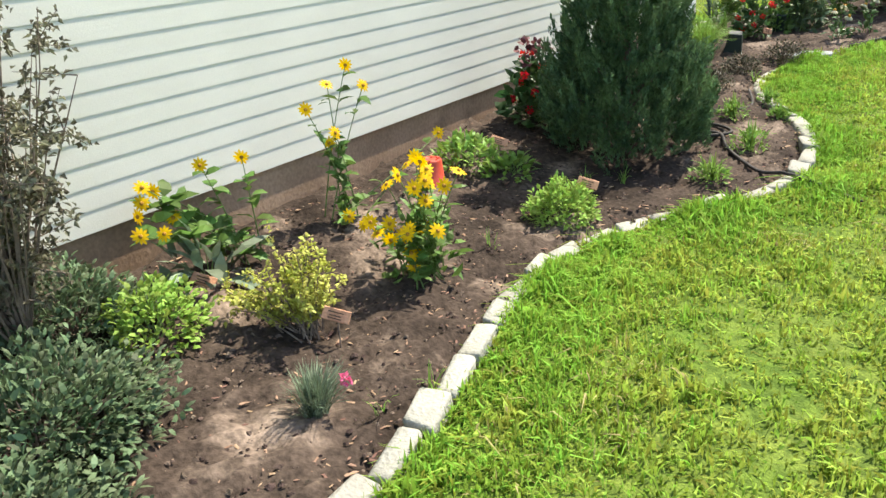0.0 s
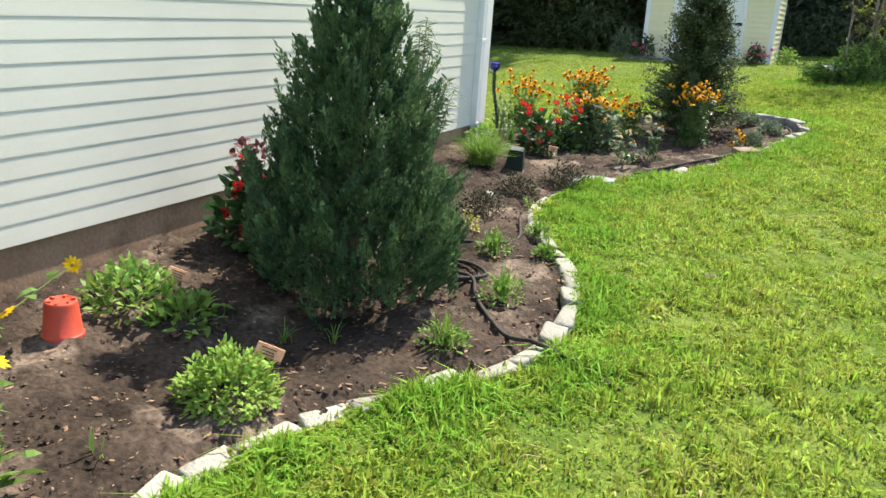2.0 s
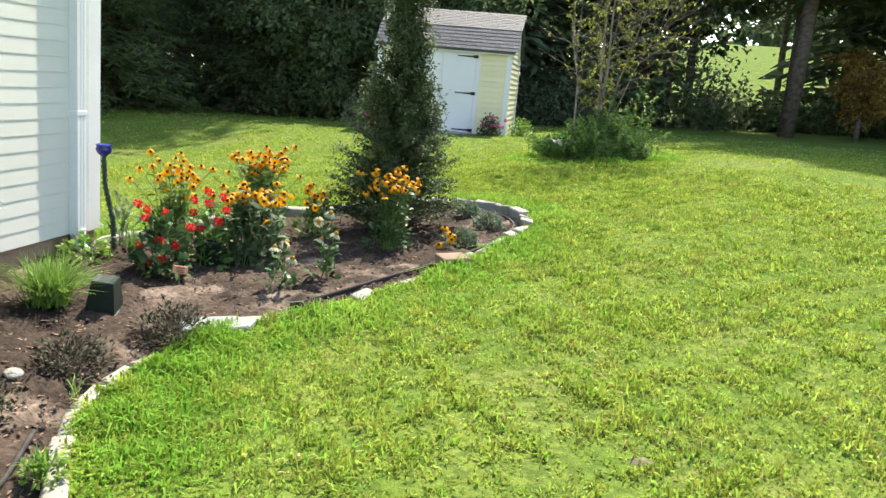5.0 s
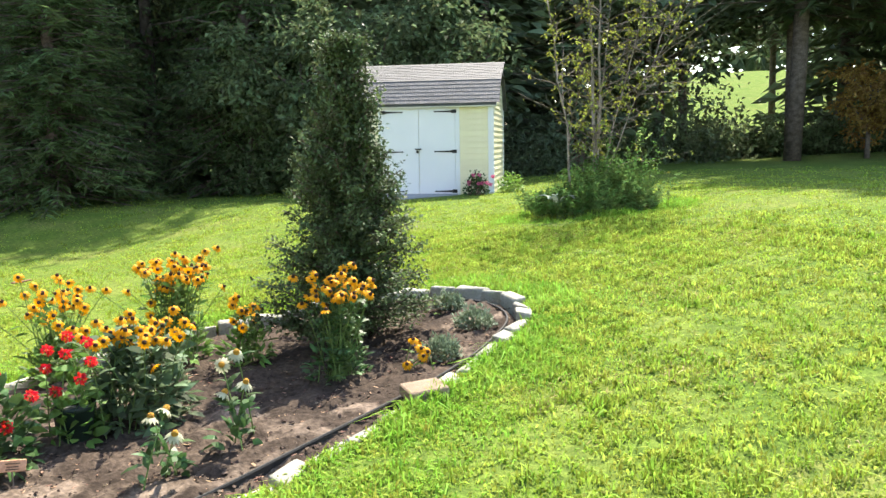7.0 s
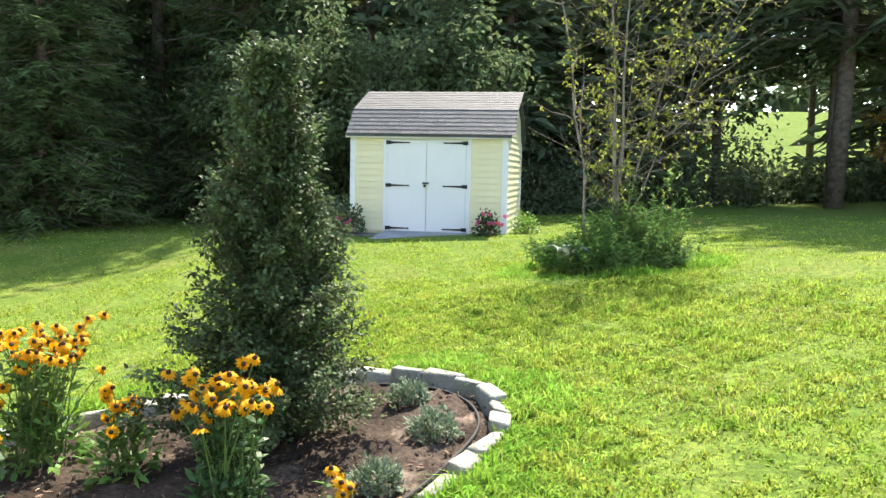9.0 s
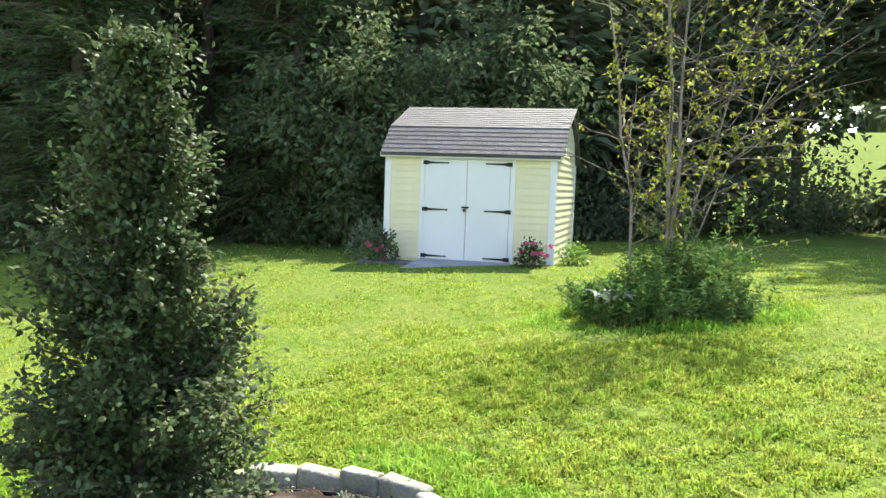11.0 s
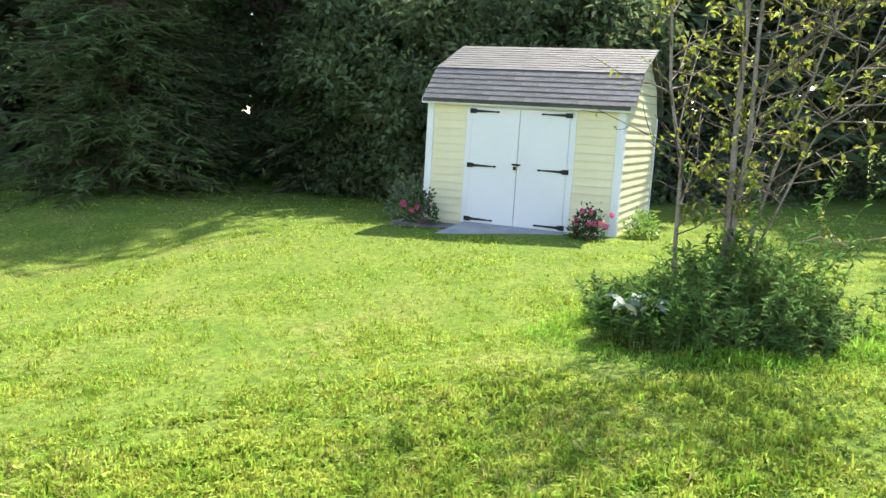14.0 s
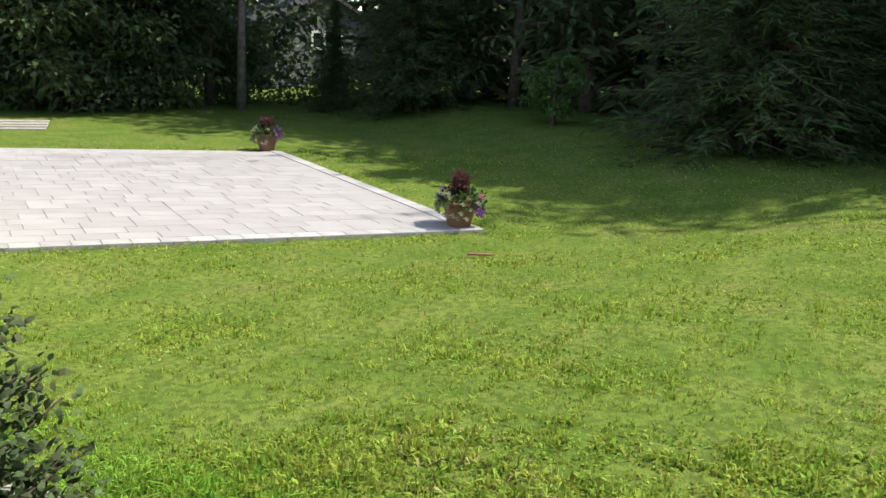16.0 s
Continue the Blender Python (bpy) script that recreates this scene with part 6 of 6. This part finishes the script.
_g = Geo()
_o = bmesh.new()
bmesh.ops.create_icosphere(_o, subdivisions=3, radius=0.045)
for _v in _o.verts:
    _v.co *= 1 + 0.22 * noise.noise(_v.co * 22) + 0.25 * noise.noise(_v.co * 9)
    _v.co.z *= 0.55
_me = bpy.data.meshes.new("rock")
_o.to_mesh(_me)
_o.free()
_me.materials.append(M["stone"])
rock = tagged(new("rock", _me), "pale rough rock half sunk in the soil", "rock")
rock.matrix_world = pose(-2.25, 7.12, sz(-2.25, 7.12) + 0.015, 0, 0, 30)
dome_plant("yellow_seedling", -2.02, 6.22, 0.07, 0.15, 70, 0.03, 0.014, "yellow_leaf", "thin yellowing seedling in the dry soil", "plant", 236, stems=6)

# ---- roses and shrubs at the shed ----
for _x, _yy, _s, _pk, _lb in ((-1.58, 21.55, 0.26, 9, "rose bush with pink blooms by the shed doors"), (-4.12, 21.6, 0.27, 5, "rose bush with a few dark pink blooms by the shed")):
    _rng = np.random.default_rng(int(-_x * 100))
    _b = dome_plant("rose_bush", _x, _yy, _s, _s * 1.9, 520, 0.06, 0.034, "deep", _lb, "rose", int(200 - _x * 10), fill=0.35, stems=26, stem_mat="twig")
    _b.location.z = 0.61
    part("young_foliage", dome_leaves(_s * 0.7, _s * 1.9, 90, 0.05, 0.03, _rng), M["purple"], _b, "reddish young leaves")
    for _k in range(_pk):
        _a = _rng.uniform(-3.3, -0.1)
        flower(_b, (ROSE_HEAD,), (_s * 0.95 * math.cos(_a) * (1 if _pk > 6 else 0.7) + (0.08 if _pk > 6 else -0.12), _s * 0.9 * math.sin(_a), _rng.uniform(0.25, 0.46) if _pk > 6 else _rng.uniform(0.12, 0.3)), (0, -1, 0.5), ("pink",), "pink bloom")
_b = dome_plant("low_shrub", -0.95, 22.1, 0.25, 0.34, 420, 0.06, 0.035, "bright", "small light green shrub beside the shed", "shrub", 231)
_b.location.z = float(ground_z(-0.95, 22.1))
_b = dome_plant("low_shrub", -4.75, 22.6, 0.42, 0.72, 900, 0.06, 0.03, "grey_green", "rounded dull green shrub at the shed's corner", "shrub", 232)
_b.location.z = float(ground_z(-4.75, 22.6))


# ---- patio planters ----
def planter(x, y, seed, label, tall):
    rng = np.random.default_rng(seed)
    ob = thing("patio_planter", (x, y, PATIO_Z), label, "planter", "planters on the patio")
    g = Geo()
    ring_mesh(g, [(0.0, 0.0), (0.14, 0.0), (0.15, 0.01), (0.2, 0.22), (0.205, 0.27), (0.225, 0.275), (0.228, 0.315), (0.2, 0.32), (0.195, 0.27), (0.0, 0.265)])
    part("pot_body", g, M["clay"], ob, smooth=True)
    part("foliage", dome_leaves(0.3, 0.24, 700, 0.05, 0.03, rng, z0=0.26), M["deep"], ob)
    g = Geo()
    for k in range(70):
        a, q = rng.uniform(0, 6.28), rng.uniform(0, 1)
        tip = np.array([np.cos(a) * 0.16 * q, np.sin(a) * 0.16 * q, 0.3 + tall * rng.uniform(0.5, 1)])
        tube(g, [(0, 0, 0.27), tip * [0.5, 0.5, 0.7], tip], [0.004, 0.003, 0.002], 3, cap=False)
        m = 9
        leaves(g, np.array([0, 0, 0.3]) + (tip - [0, 0, 0.3]) * rng.uniform(0.3, 1, (m, 1)), rng.normal(0, 0.6, (m, 3)) + [0, 0, 0.5], rng.uniform(0.06, 0.11, m), 0.018, rng)
    part("plumes", g, M["purple"], ob, "dark red upright foliage")
    for k in range(44):
        a = rng.uniform(0, 6.28)
        z = rng.uniform(0.14, 0.46)
        q = 0.26 + 0.05 * rng.uniform() - 0.12 * max(0, z - 0.38) * 5
        mat = ("violet", "violet", "pink", "white_petal", "violet")[int(rng.integers(5))] if a < 4.4 else "white_petal"
        pm = BLOOMS[mat]
        f = part("flower", pm, M[mat], ob, mat.replace("_petal", "") + " bloom")
        f.location = (q * np.cos(a), q * np.sin(a), z)
    return ob


BLOOMS = {}
for _k, _mt in enumerate(("violet", "pink", "white_petal", "yellow")):
    BLOOMS[_mt] = blob(22, 0.022, 0.03, 240 + _k)
planter(-8.78, 16.0, 241, "brown pot of violet petunias and dark plumes on patio", 0.42)
planter(-16.0, 14.85, 242, "brown pot of violet and white petunias on patio", 0.36)
# short turf edging stub near the patio, pale steps beyond
_g = Geo()
box(_g, -0.14, -0.02, 0, 0.14, 0.02, 0.02, 0.004)
_o = tagged(new("fallen_stick", _g.mesh("fallen_stick")), "short reddish stick lying on the lawn", "stick")
_o.data.materials.append(M["clay"])
_o.matrix_world = pose(-7.15, 15.55, float(ground_z(-7.15, 15.55)) + 0.03, 0, 0, 70)
_steps = thing("garden_steps", (-19.6, 9.7, -0.2), "pale stone steps beyond the patio", "steps")
for _k in range(4):
    _g = Geo()
    box(_g, -0.2 - _k * 0.42, -1.6, 0.0, 0.12 - _k * 0.42, 0.9, 0.055 + _k * 0.012, 0.01)
    part("tread", _g, M["stone"], _steps)

# ---- a house far behind the woods ----
far_house = thing("distant_house", (-38.0, 20.3, -1.6), "dark grey distant house with a white window among the trees", "house", turn=12)
_g = Geo()
box(_g, -3, -2.4, 0, 3, 2.4, 4.3)
_g.add([(x, y, z) for x in (-3, 3) for y, z in ((-2.4, 4.3), (2.4, 4.3), (0, 5.5))], [(0, 1, 2), (3, 5, 4)])
part("wall", _g, material("dark_siding", (0.10, 0.11, 0.12), (0.14, 0.15, 0.16), rough=0.8), far_house)
_g = Geo()
_g.add([(x, y, z + d) for d in (0, 0.15) for x in (-3.2, 3.2) for y, z in ((-2.75, 4.13), (0, 5.51), (2.75, 4.13))], None,
       [(6, 9, 10, 7), (7, 10, 11, 8), (0, 1, 4, 3), (1, 2, 5, 4), (0, 3, 9, 6), (2, 8, 11, 5), (0, 6, 7, 1), (1, 7, 8, 2), (3, 4, 10, 9), (4, 5, 11, 10)])
part("roof", _g, M["shingle"], far_house)
for _yy in (-0.42, 0.42):
    _g = Geo()
    for _b in ((3.0, _yy - 0.34, 3.2, 3.06, _yy + 0.34, 3.3), (3.0, _yy - 0.34, 3.9, 3.06, _yy + 0.34, 4.0), (3.0, _yy - 0.34, 3.3, 3.06, _yy - 0.24, 3.9), (3.0, _yy + 0.24, 3.3, 3.06, _yy + 0.34, 3.9)):
        box(_g, *_b)
    _w = part("window", _g, M["shed_white"], far_house, "white window frame")
    _g = Geo()
    box(_g, 3.002, _yy - 0.24, 3.3, 3.02, _yy + 0.24, 3.9)
    part("pane", _g, M["glass_dark"], _w)

# ---- soil clods and wood chips ----
_rng = np.random.default_rng(301)


def crumbs(n, lo, hi, flat, seed):
    """Small angular lumps strewn over the bed."""
    r = np.random.default_rng(seed)
    x, y = r.uniform(-3.25, -0.2, n), r.uniform(-0.3, 12.4, n)
    ok = inside(x, y, BED_POLY)
    x, y = x[ok], y[ok]
    m = len(x)
    z = soil_z(x, y) + 0.012 * fbm(x, y, 5, 5)
    s = r.uniform(lo, hi, m) * r.uniform(0.4, 1, m)
    base = np.array([(1, 0, 0), (-0.5, 0.87, 0), (-0.5, -0.87, 0), (0.1, 0.05, 1), (0.45, 0.75, 0.35), (-0.9, 0.05, 0.4), (0.4, -0.8, 0.3)])
    v = base[None] + r.normal(0, 0.18, (m, 7, 3))
    a = r.uniform(0, 6.28, m)
    c, sn = np.cos(a)[:, None], np.sin(a)[:, None]
    vx, vy = v[..., 0] * c - v[..., 1] * sn, v[..., 0] * sn + v[..., 1] * c
    if flat < 0.3:
        vx, vy = v[..., 0] * 1.9 * c - v[..., 1] * 0.6 * sn, v[..., 0] * 1.9 * sn + v[..., 1] * 0.6 * c
    v = np.stack([vx * s[:, None] + x[:, None], vy * s[:, None] + y[:, None], v[..., 2] * flat * s[:, None] + z[:, None] - s[:, None] * 0.12], -1)
    t = np.array([(0, 4, 3), (4, 1, 3), (1, 5, 3), (5, 2, 3), (2, 6, 3), (6, 0, 3)])
    return Geo().add(v.reshape(-1, 3), (np.arange(m)[:, None, None] * 7 + t).reshape(-1, 3))


tagged(part("soil_crumbs", crumbs(19000, 0.003, 0.019, 0.7, 302), M["clod"], None), "loose crumbs of dark soil over the bed", "soil", "", "stuff")
tagged(part("wood_chips", crumbs(11000, 0.004, 0.016, 0.22, 303), M["chip"], None), "scattered pale wood chips and dry leaf litter", "mulch", "", "stuff")

# ---- stones edging the bed ----
edging = thing("stone_edging", (0, 0, 0), "row of pale rough stones edging the bed", "edging", kind="structure")


def stone_mesh(seed, L, W, H):
    r = np.random.default_rng(seed)
    bm = bmesh.new()
    bmesh.ops.create_cube(bm, size=1.0)
    bmesh.ops.scale(bm, vec=(L, W, H), verts=bm.verts)
    for v in bm.verts:
        v.co += Vector(r.normal(0, 0.011, 3))
    bmesh.ops.bevel(bm, geom=list(bm.edges), offset=0.02, segments=3, profile=0.5, affect="EDGES")
    for v in bm.verts:
        v.co += Vector(r.normal(0, 0.0022, 3))
    me = bpy.data.meshes.new("stone")
    bm.to_mesh(me)
    bm.free()
    me.polygons.foreach_set("use_smooth", np.ones(len(me.polygons), bool))
    me.materials.append(M["stone"])
    return me


_stones = [stone_mesh(310 + k, L, 0.10, 0.17) for k, L in enumerate((0.27, 0.24, 0.30, 0.22, 0.26))]
_len = np.concatenate([[0], np.cumsum(np.linalg.norm(np.diff(EDGE, axis=0), axis=1))])
_s, _k = 0.1, 0
while _s < _len[-1] - 0.1:
    _m = _k % 5 if _k % 7 else (_k + 2) % 5
    _L = (0.27, 0.24, 0.30, 0.22, 0.26)[_m]
    _x, _yy = np.interp(_s + _L / 2, _len, EDGE[:, 0]), np.interp(_s + _L / 2, _len, EDGE[:, 1])
    _x2, _y2 = np.interp(_s + _L, _len, EDGE[:, 0]), np.interp(_s + _L, _len, EDGE[:, 1])
    _x1, _y1 = np.interp(_s, _len, EDGE[:, 0]), np.interp(_s, _len, EDGE[:, 1])
    _o = part("stone", _stones[_m], M["stone"], edging)
    _up = 0.040 + 0.02 * float(1 - ease((_yy - 2.2) / 0.6)) + 0.012 * float(ease((_yy - 10.4) / 0.5)) + _rng.uniform(-0.012, 0.010) - 0.014 * float(ease((_yy - 2.9) / 0.7) * (1 - ease((_yy - 4.3) / 0.5))) - 0.030 * float(ease((_yy - 6.2) / 0.4) * (1 - ease((_yy - 10.0) / 0.5)) * (_x > -2.5))
    _o.matrix_basis = pose(_x, _yy, float(ground_z(_x, _yy)) + _up - 0.085, _rng.uniform(-3, 3), _rng.uniform(-2.5, 2.5), math.degrees(math.atan2(_y2 - _y1, _x2 - _x1)) + _rng.uniform(-3, 3))
    _s += _L + _rng.uniform(-0.004, 0.006)
    _k += 1

# ---- grass ----


def blades(x, y, z, h, w, seed, lean=0.5, plain=False):
    """Single bent blades of grass."""
    r = np.random.default_rng(seed)
    n = len(x)
    a = r.uniform(0, 2 * np.pi, n)
    d = np.column_stack([np.cos(a), np.sin(a), np.zeros(n)])
    b = r.uniform(0, 2 * np.pi, n)
    sd = np.column_stack([np.cos(b), np.sin(b), np.zeros(n)]) * w[:, None] * 0.5
    p = np.column_stack([x, y, z])
    k = np.abs(r.normal(0, lean, n))
    mid = p + d * (h * k * 0.35)[:, None] + np.array([0, 0, 1.0]) * (h * 0.55)[:, None]
    tip = p + d * (h * k)[:, None] + np.array([0, 0, 1.0]) * (h * np.maximum(0.25, 1 - 0.45 * k))[:, None]
    v = np.stack([p - sd * 0.7, mid + sd, tip, mid - sd], 1).reshape(-1, 3)
    i = np.arange(n)[:, None] * 4
    if plain:
        v = np.stack([p - sd, p + sd, tip], 1).reshape(-1, 3)
        return Geo().add(v, np.arange(3 * n).reshape(-1, 3))
    return Geo().add(v, np.concatenate([i + [0, 1, 3], i + [3, 1, 2]], 0))


def scatter(n, seed, reach):
    """Points on the lawn, thinning out away from the walked line."""
    r = np.random.default_rng(seed)
    q = r.uniform(0, 1, n)
    d = np.where(q < 0.53, 2.6 * r.uniform(0, 1, n), 2.6 * (reach / 2.6) ** r.uniform(0, 1, n))
    t = r.uniform(0, 1, n)
    capped = r.uniform(0, 1, n) < d * np.pi / (d * np.pi + 13.5)
    side = np.where(r.uniform(0, 1, n) < 0.5, -1, 1)
    a = np.where(r.uniform(0, 1, n) < 0.78, r.uniform(0, np.pi, n), r.uniform(np.pi, 2 * np.pi, n))
    x = np.where(capped, 0.35 + d * np.cos(a), 0.35 + side * d)
    y = np.where(capped, np.where(a < np.pi, 12.0, 0.0) + d * np.sin(a), t * 12.0)
    return x, y, d


_x, _yy, _d = scatter(113000, 320, 17.0)
_r = np.random.default_rng(326)
_a, _q = np.radians(_r.uniform(75, 195, 30000)), 1.8 * (11 / 1.8) ** _r.uniform(0, 1, 30000)      # the open lawn towards the patio
_x, _yy, _d = np.concatenate([_x, 0.5 + np.cos(_a) * _q]), np.concatenate([_yy, 11.8 + np.sin(_a) * _q]), np.concatenate([_d, _q])
_lush = np.repeat(_r.uniform(0.5, 1.45, len(_x)), 7)       # every tuft has its own height
_x, _yy, _d = np.repeat(_x, 7), np.repeat(_yy, 7), np.repeat(_d, 7)
_s = 0.024 + 0.005 * _d
_x, _yy = _x + _r.normal(0, 1, len(_x)) * _s, _yy + _r.normal(0, 1, len(_x)) * _s
_patch = fbm(_x, _yy, 3.4, 321) + 0.6 * fbm(_x, _yy, 9.0, 325)
_ok = ~inside(_x, _yy, BED_POLY) & ~((_x < -3.2) & (_yy < 9.3)) & ~inside(_x, _yy, np.array(PATIO)) & ~((_x > SX0 - 0.32) & (_x < SX1 + 0.2) & (_yy > SY0 - 0.5))
_ok &= ~((_x > DX0 - 0.1) & (_x < DX1 + 0.15) & (_yy > SY0 - 0.95))
_rng = np.random.default_rng(322)
_tuft = fbm(_x, _yy, 15.0, 329)                 # hand-sized tufts with thinner growth between
_ok &= _rng.uniform(0, 1, len(_x)) < np.clip(0.82 + 0.2 * _patch, 0.5, 1) * np.clip(0.87 + 0.3 * _tuft, 0.42, 1)
BARE = ((1.52, 6.2, 0.15, 0.09), (-0.5, 6.3, 0.07, 0.05), (0.56, 7.18, 0.06, 0.04), (1.75, 7.0, 0.08, 0.05))
for _bx, _by, _ra, _rb in BARE:      # worn spots in the lawn
    _ok &= ((_x - _bx) / _ra) ** 2 + ((_yy - _by) / _rb) ** 2 > _rng.uniform(0.4, 1.3, len(_x))
    _a = np.arange(14) * 2 * np.pi / 14
    _rr = _rng.uniform(0.75, 1.1, 14)
    _px, _py = _bx + np.cos(_a) * _ra * _rr, _by + np.sin(_a) * _rb * _rr
    _v = np.vstack([np.column_stack([_px, _py, ground_z(_px, _py) + 0.004]), [[_bx, _by, float(ground_z(_bx, _by)) + 0.008]]])
    slab_thing("bare_patch", Geo().add(_v, [(k, (k + 1) % 14, 14) for k in range(14)]), M["dry_soil"], "worn patch of pale bare soil in the lawn", "soil", smooth=True)
_x, _yy, _d, _patch, _lush, _tuft = _x[_ok], _yy[_ok], _d[_ok], _patch[_ok], _lush[_ok], _tuft[_ok]
_n = len(_x)
_h = _lush * _rng.uniform(0.024, 0.050, _n) * (1 + 0.25 * np.clip(_patch, -1, 1.4)) * (1 + 0.38 * np.clip(_tuft, -1.2, 1.3))
_w = _rng.uniform(0.005, 0.0125, _n) * (1 + 0.16 * np.maximum(_d - 1.5, 0))
_broad = np.repeat(_rng.uniform(0, 1, _n // 7 + 1) < 0.42, 7)[:_n]      # broad, short-leaved weeds among the fine grass
_w, _h = np.where(_broad, _w * 1.75, _w), np.where(_broad, _h * 0.75, _h)
_h = _h * np.where((_x < 0.3) & (_yy < 6), 1.25, 1.0)        # left longer beside the bed
_near = _d < 3.5
tagged(part("grass", blades(_x[_near], _yy[_near], ground_z(_x, _yy)[_near] - 0.004, _h[_near], _w[_near], 323, 0.75), M["blade"], None), "short mown sunlit green lawn grass", "grass", "", "stuff")
tagged(part("far_grass", blades(_x[~_near], _yy[~_near], ground_z(_x, _yy)[~_near] - 0.006, _h[~_near] * 0.8, _w[~_near], 324, 1.0, True), M["blade"], None), "short mown lawn grass farther off", "grass", "", "stuff")
_pick = _near & (_rng.uniform(0, 1, _n) < 0.16) & (fbm(_x, _yy, 2.1, 340) + 0.5 * fbm(_x, _yy, 11.0, 341) > 0.75)      # withered tufts
tagged(part("dry_grass", blades(_x[_pick] + 0.006, _yy[_pick], ground_z(_x, _yy)[_pick] - 0.003, _h[_pick] * 1.05, _w[_pick] * 0.7, 342, 1.2), M["straw"], None), "withered straw-coloured grass among the green lawn", "grass", "", "stuff")
# lusher, longer grass left standing along the stones and round the weeds
_n = 72000
_i = _rng.integers(0, len(EDGE) - 1, _n)
_tan = unit(np.gradient(EDGE, axis=0))
_o = np.abs(_rng.normal(0, 0.34, _n)) + 0.015
_x, _yy = EDGE[_i, 0] + _tan[_i, 1] * _o, EDGE[_i, 1] - _tan[_i, 0] * _o
_far_in = np.nonzero(((EDGE[:, 1] > 6.1) & (EDGE[:, 1] < 8.3) | (EDGE[:, 1] > 2.9) & (EDGE[:, 1] < 4.1)) & (EDGE[:, 0] > -2.2))[0]
_i = _rng.choice(_far_in, 5200)                 # overhanging the sunken stones
_o2 = _rng.uniform(0.045, 0.16, 5200)
_x, _yy, _o = np.concatenate([_x, EDGE[_i, 0] + _tan[_i, 1] * _o2]), np.concatenate([_yy, EDGE[_i, 1] - _tan[_i, 0] * _o2]), np.concatenate([_o, _o2])
_a, _q = _rng.uniform(0, 6.28, 9000), 0.9 + np.abs(_rng.normal(0, 0.22, 9000))
_x, _yy = np.concatenate([_x, 0.48 + np.cos(_a) * _q * 1.02]), np.concatenate([_yy, 16.6 + np.sin(_a) * _q * 0.78])
_o = np.concatenate([_o, (_q - 0.85) * 0.6])
_clump = 0.65 + 0.45 * np.clip(fbm(_x, _yy, 4.0, 330), -1, 1)
_h = _rng.uniform(0.05, 0.14, len(_x)) * _clump * np.clip(1.25 - _o * 1.3, 0.5, 1.2) * np.clip(0.4 + _o * 6, 0.4, 1)
_ok = ~inside(_x, _yy, BED_POLY) & ~((_x < -3.2) & (_yy < 9.3))
_x, _yy, _h = _x[_ok], _yy[_ok], _h[_ok]
tagged(part("long_grass", blades(_x, _yy, ground_z(_x, _yy) - 0.004, _h, _rng.uniform(0.006, 0.0125, len(_x)), 331, 0.95), M["blade_lush"], None), "longer lush green grass along the edging stones", "grass", "", "stuff")
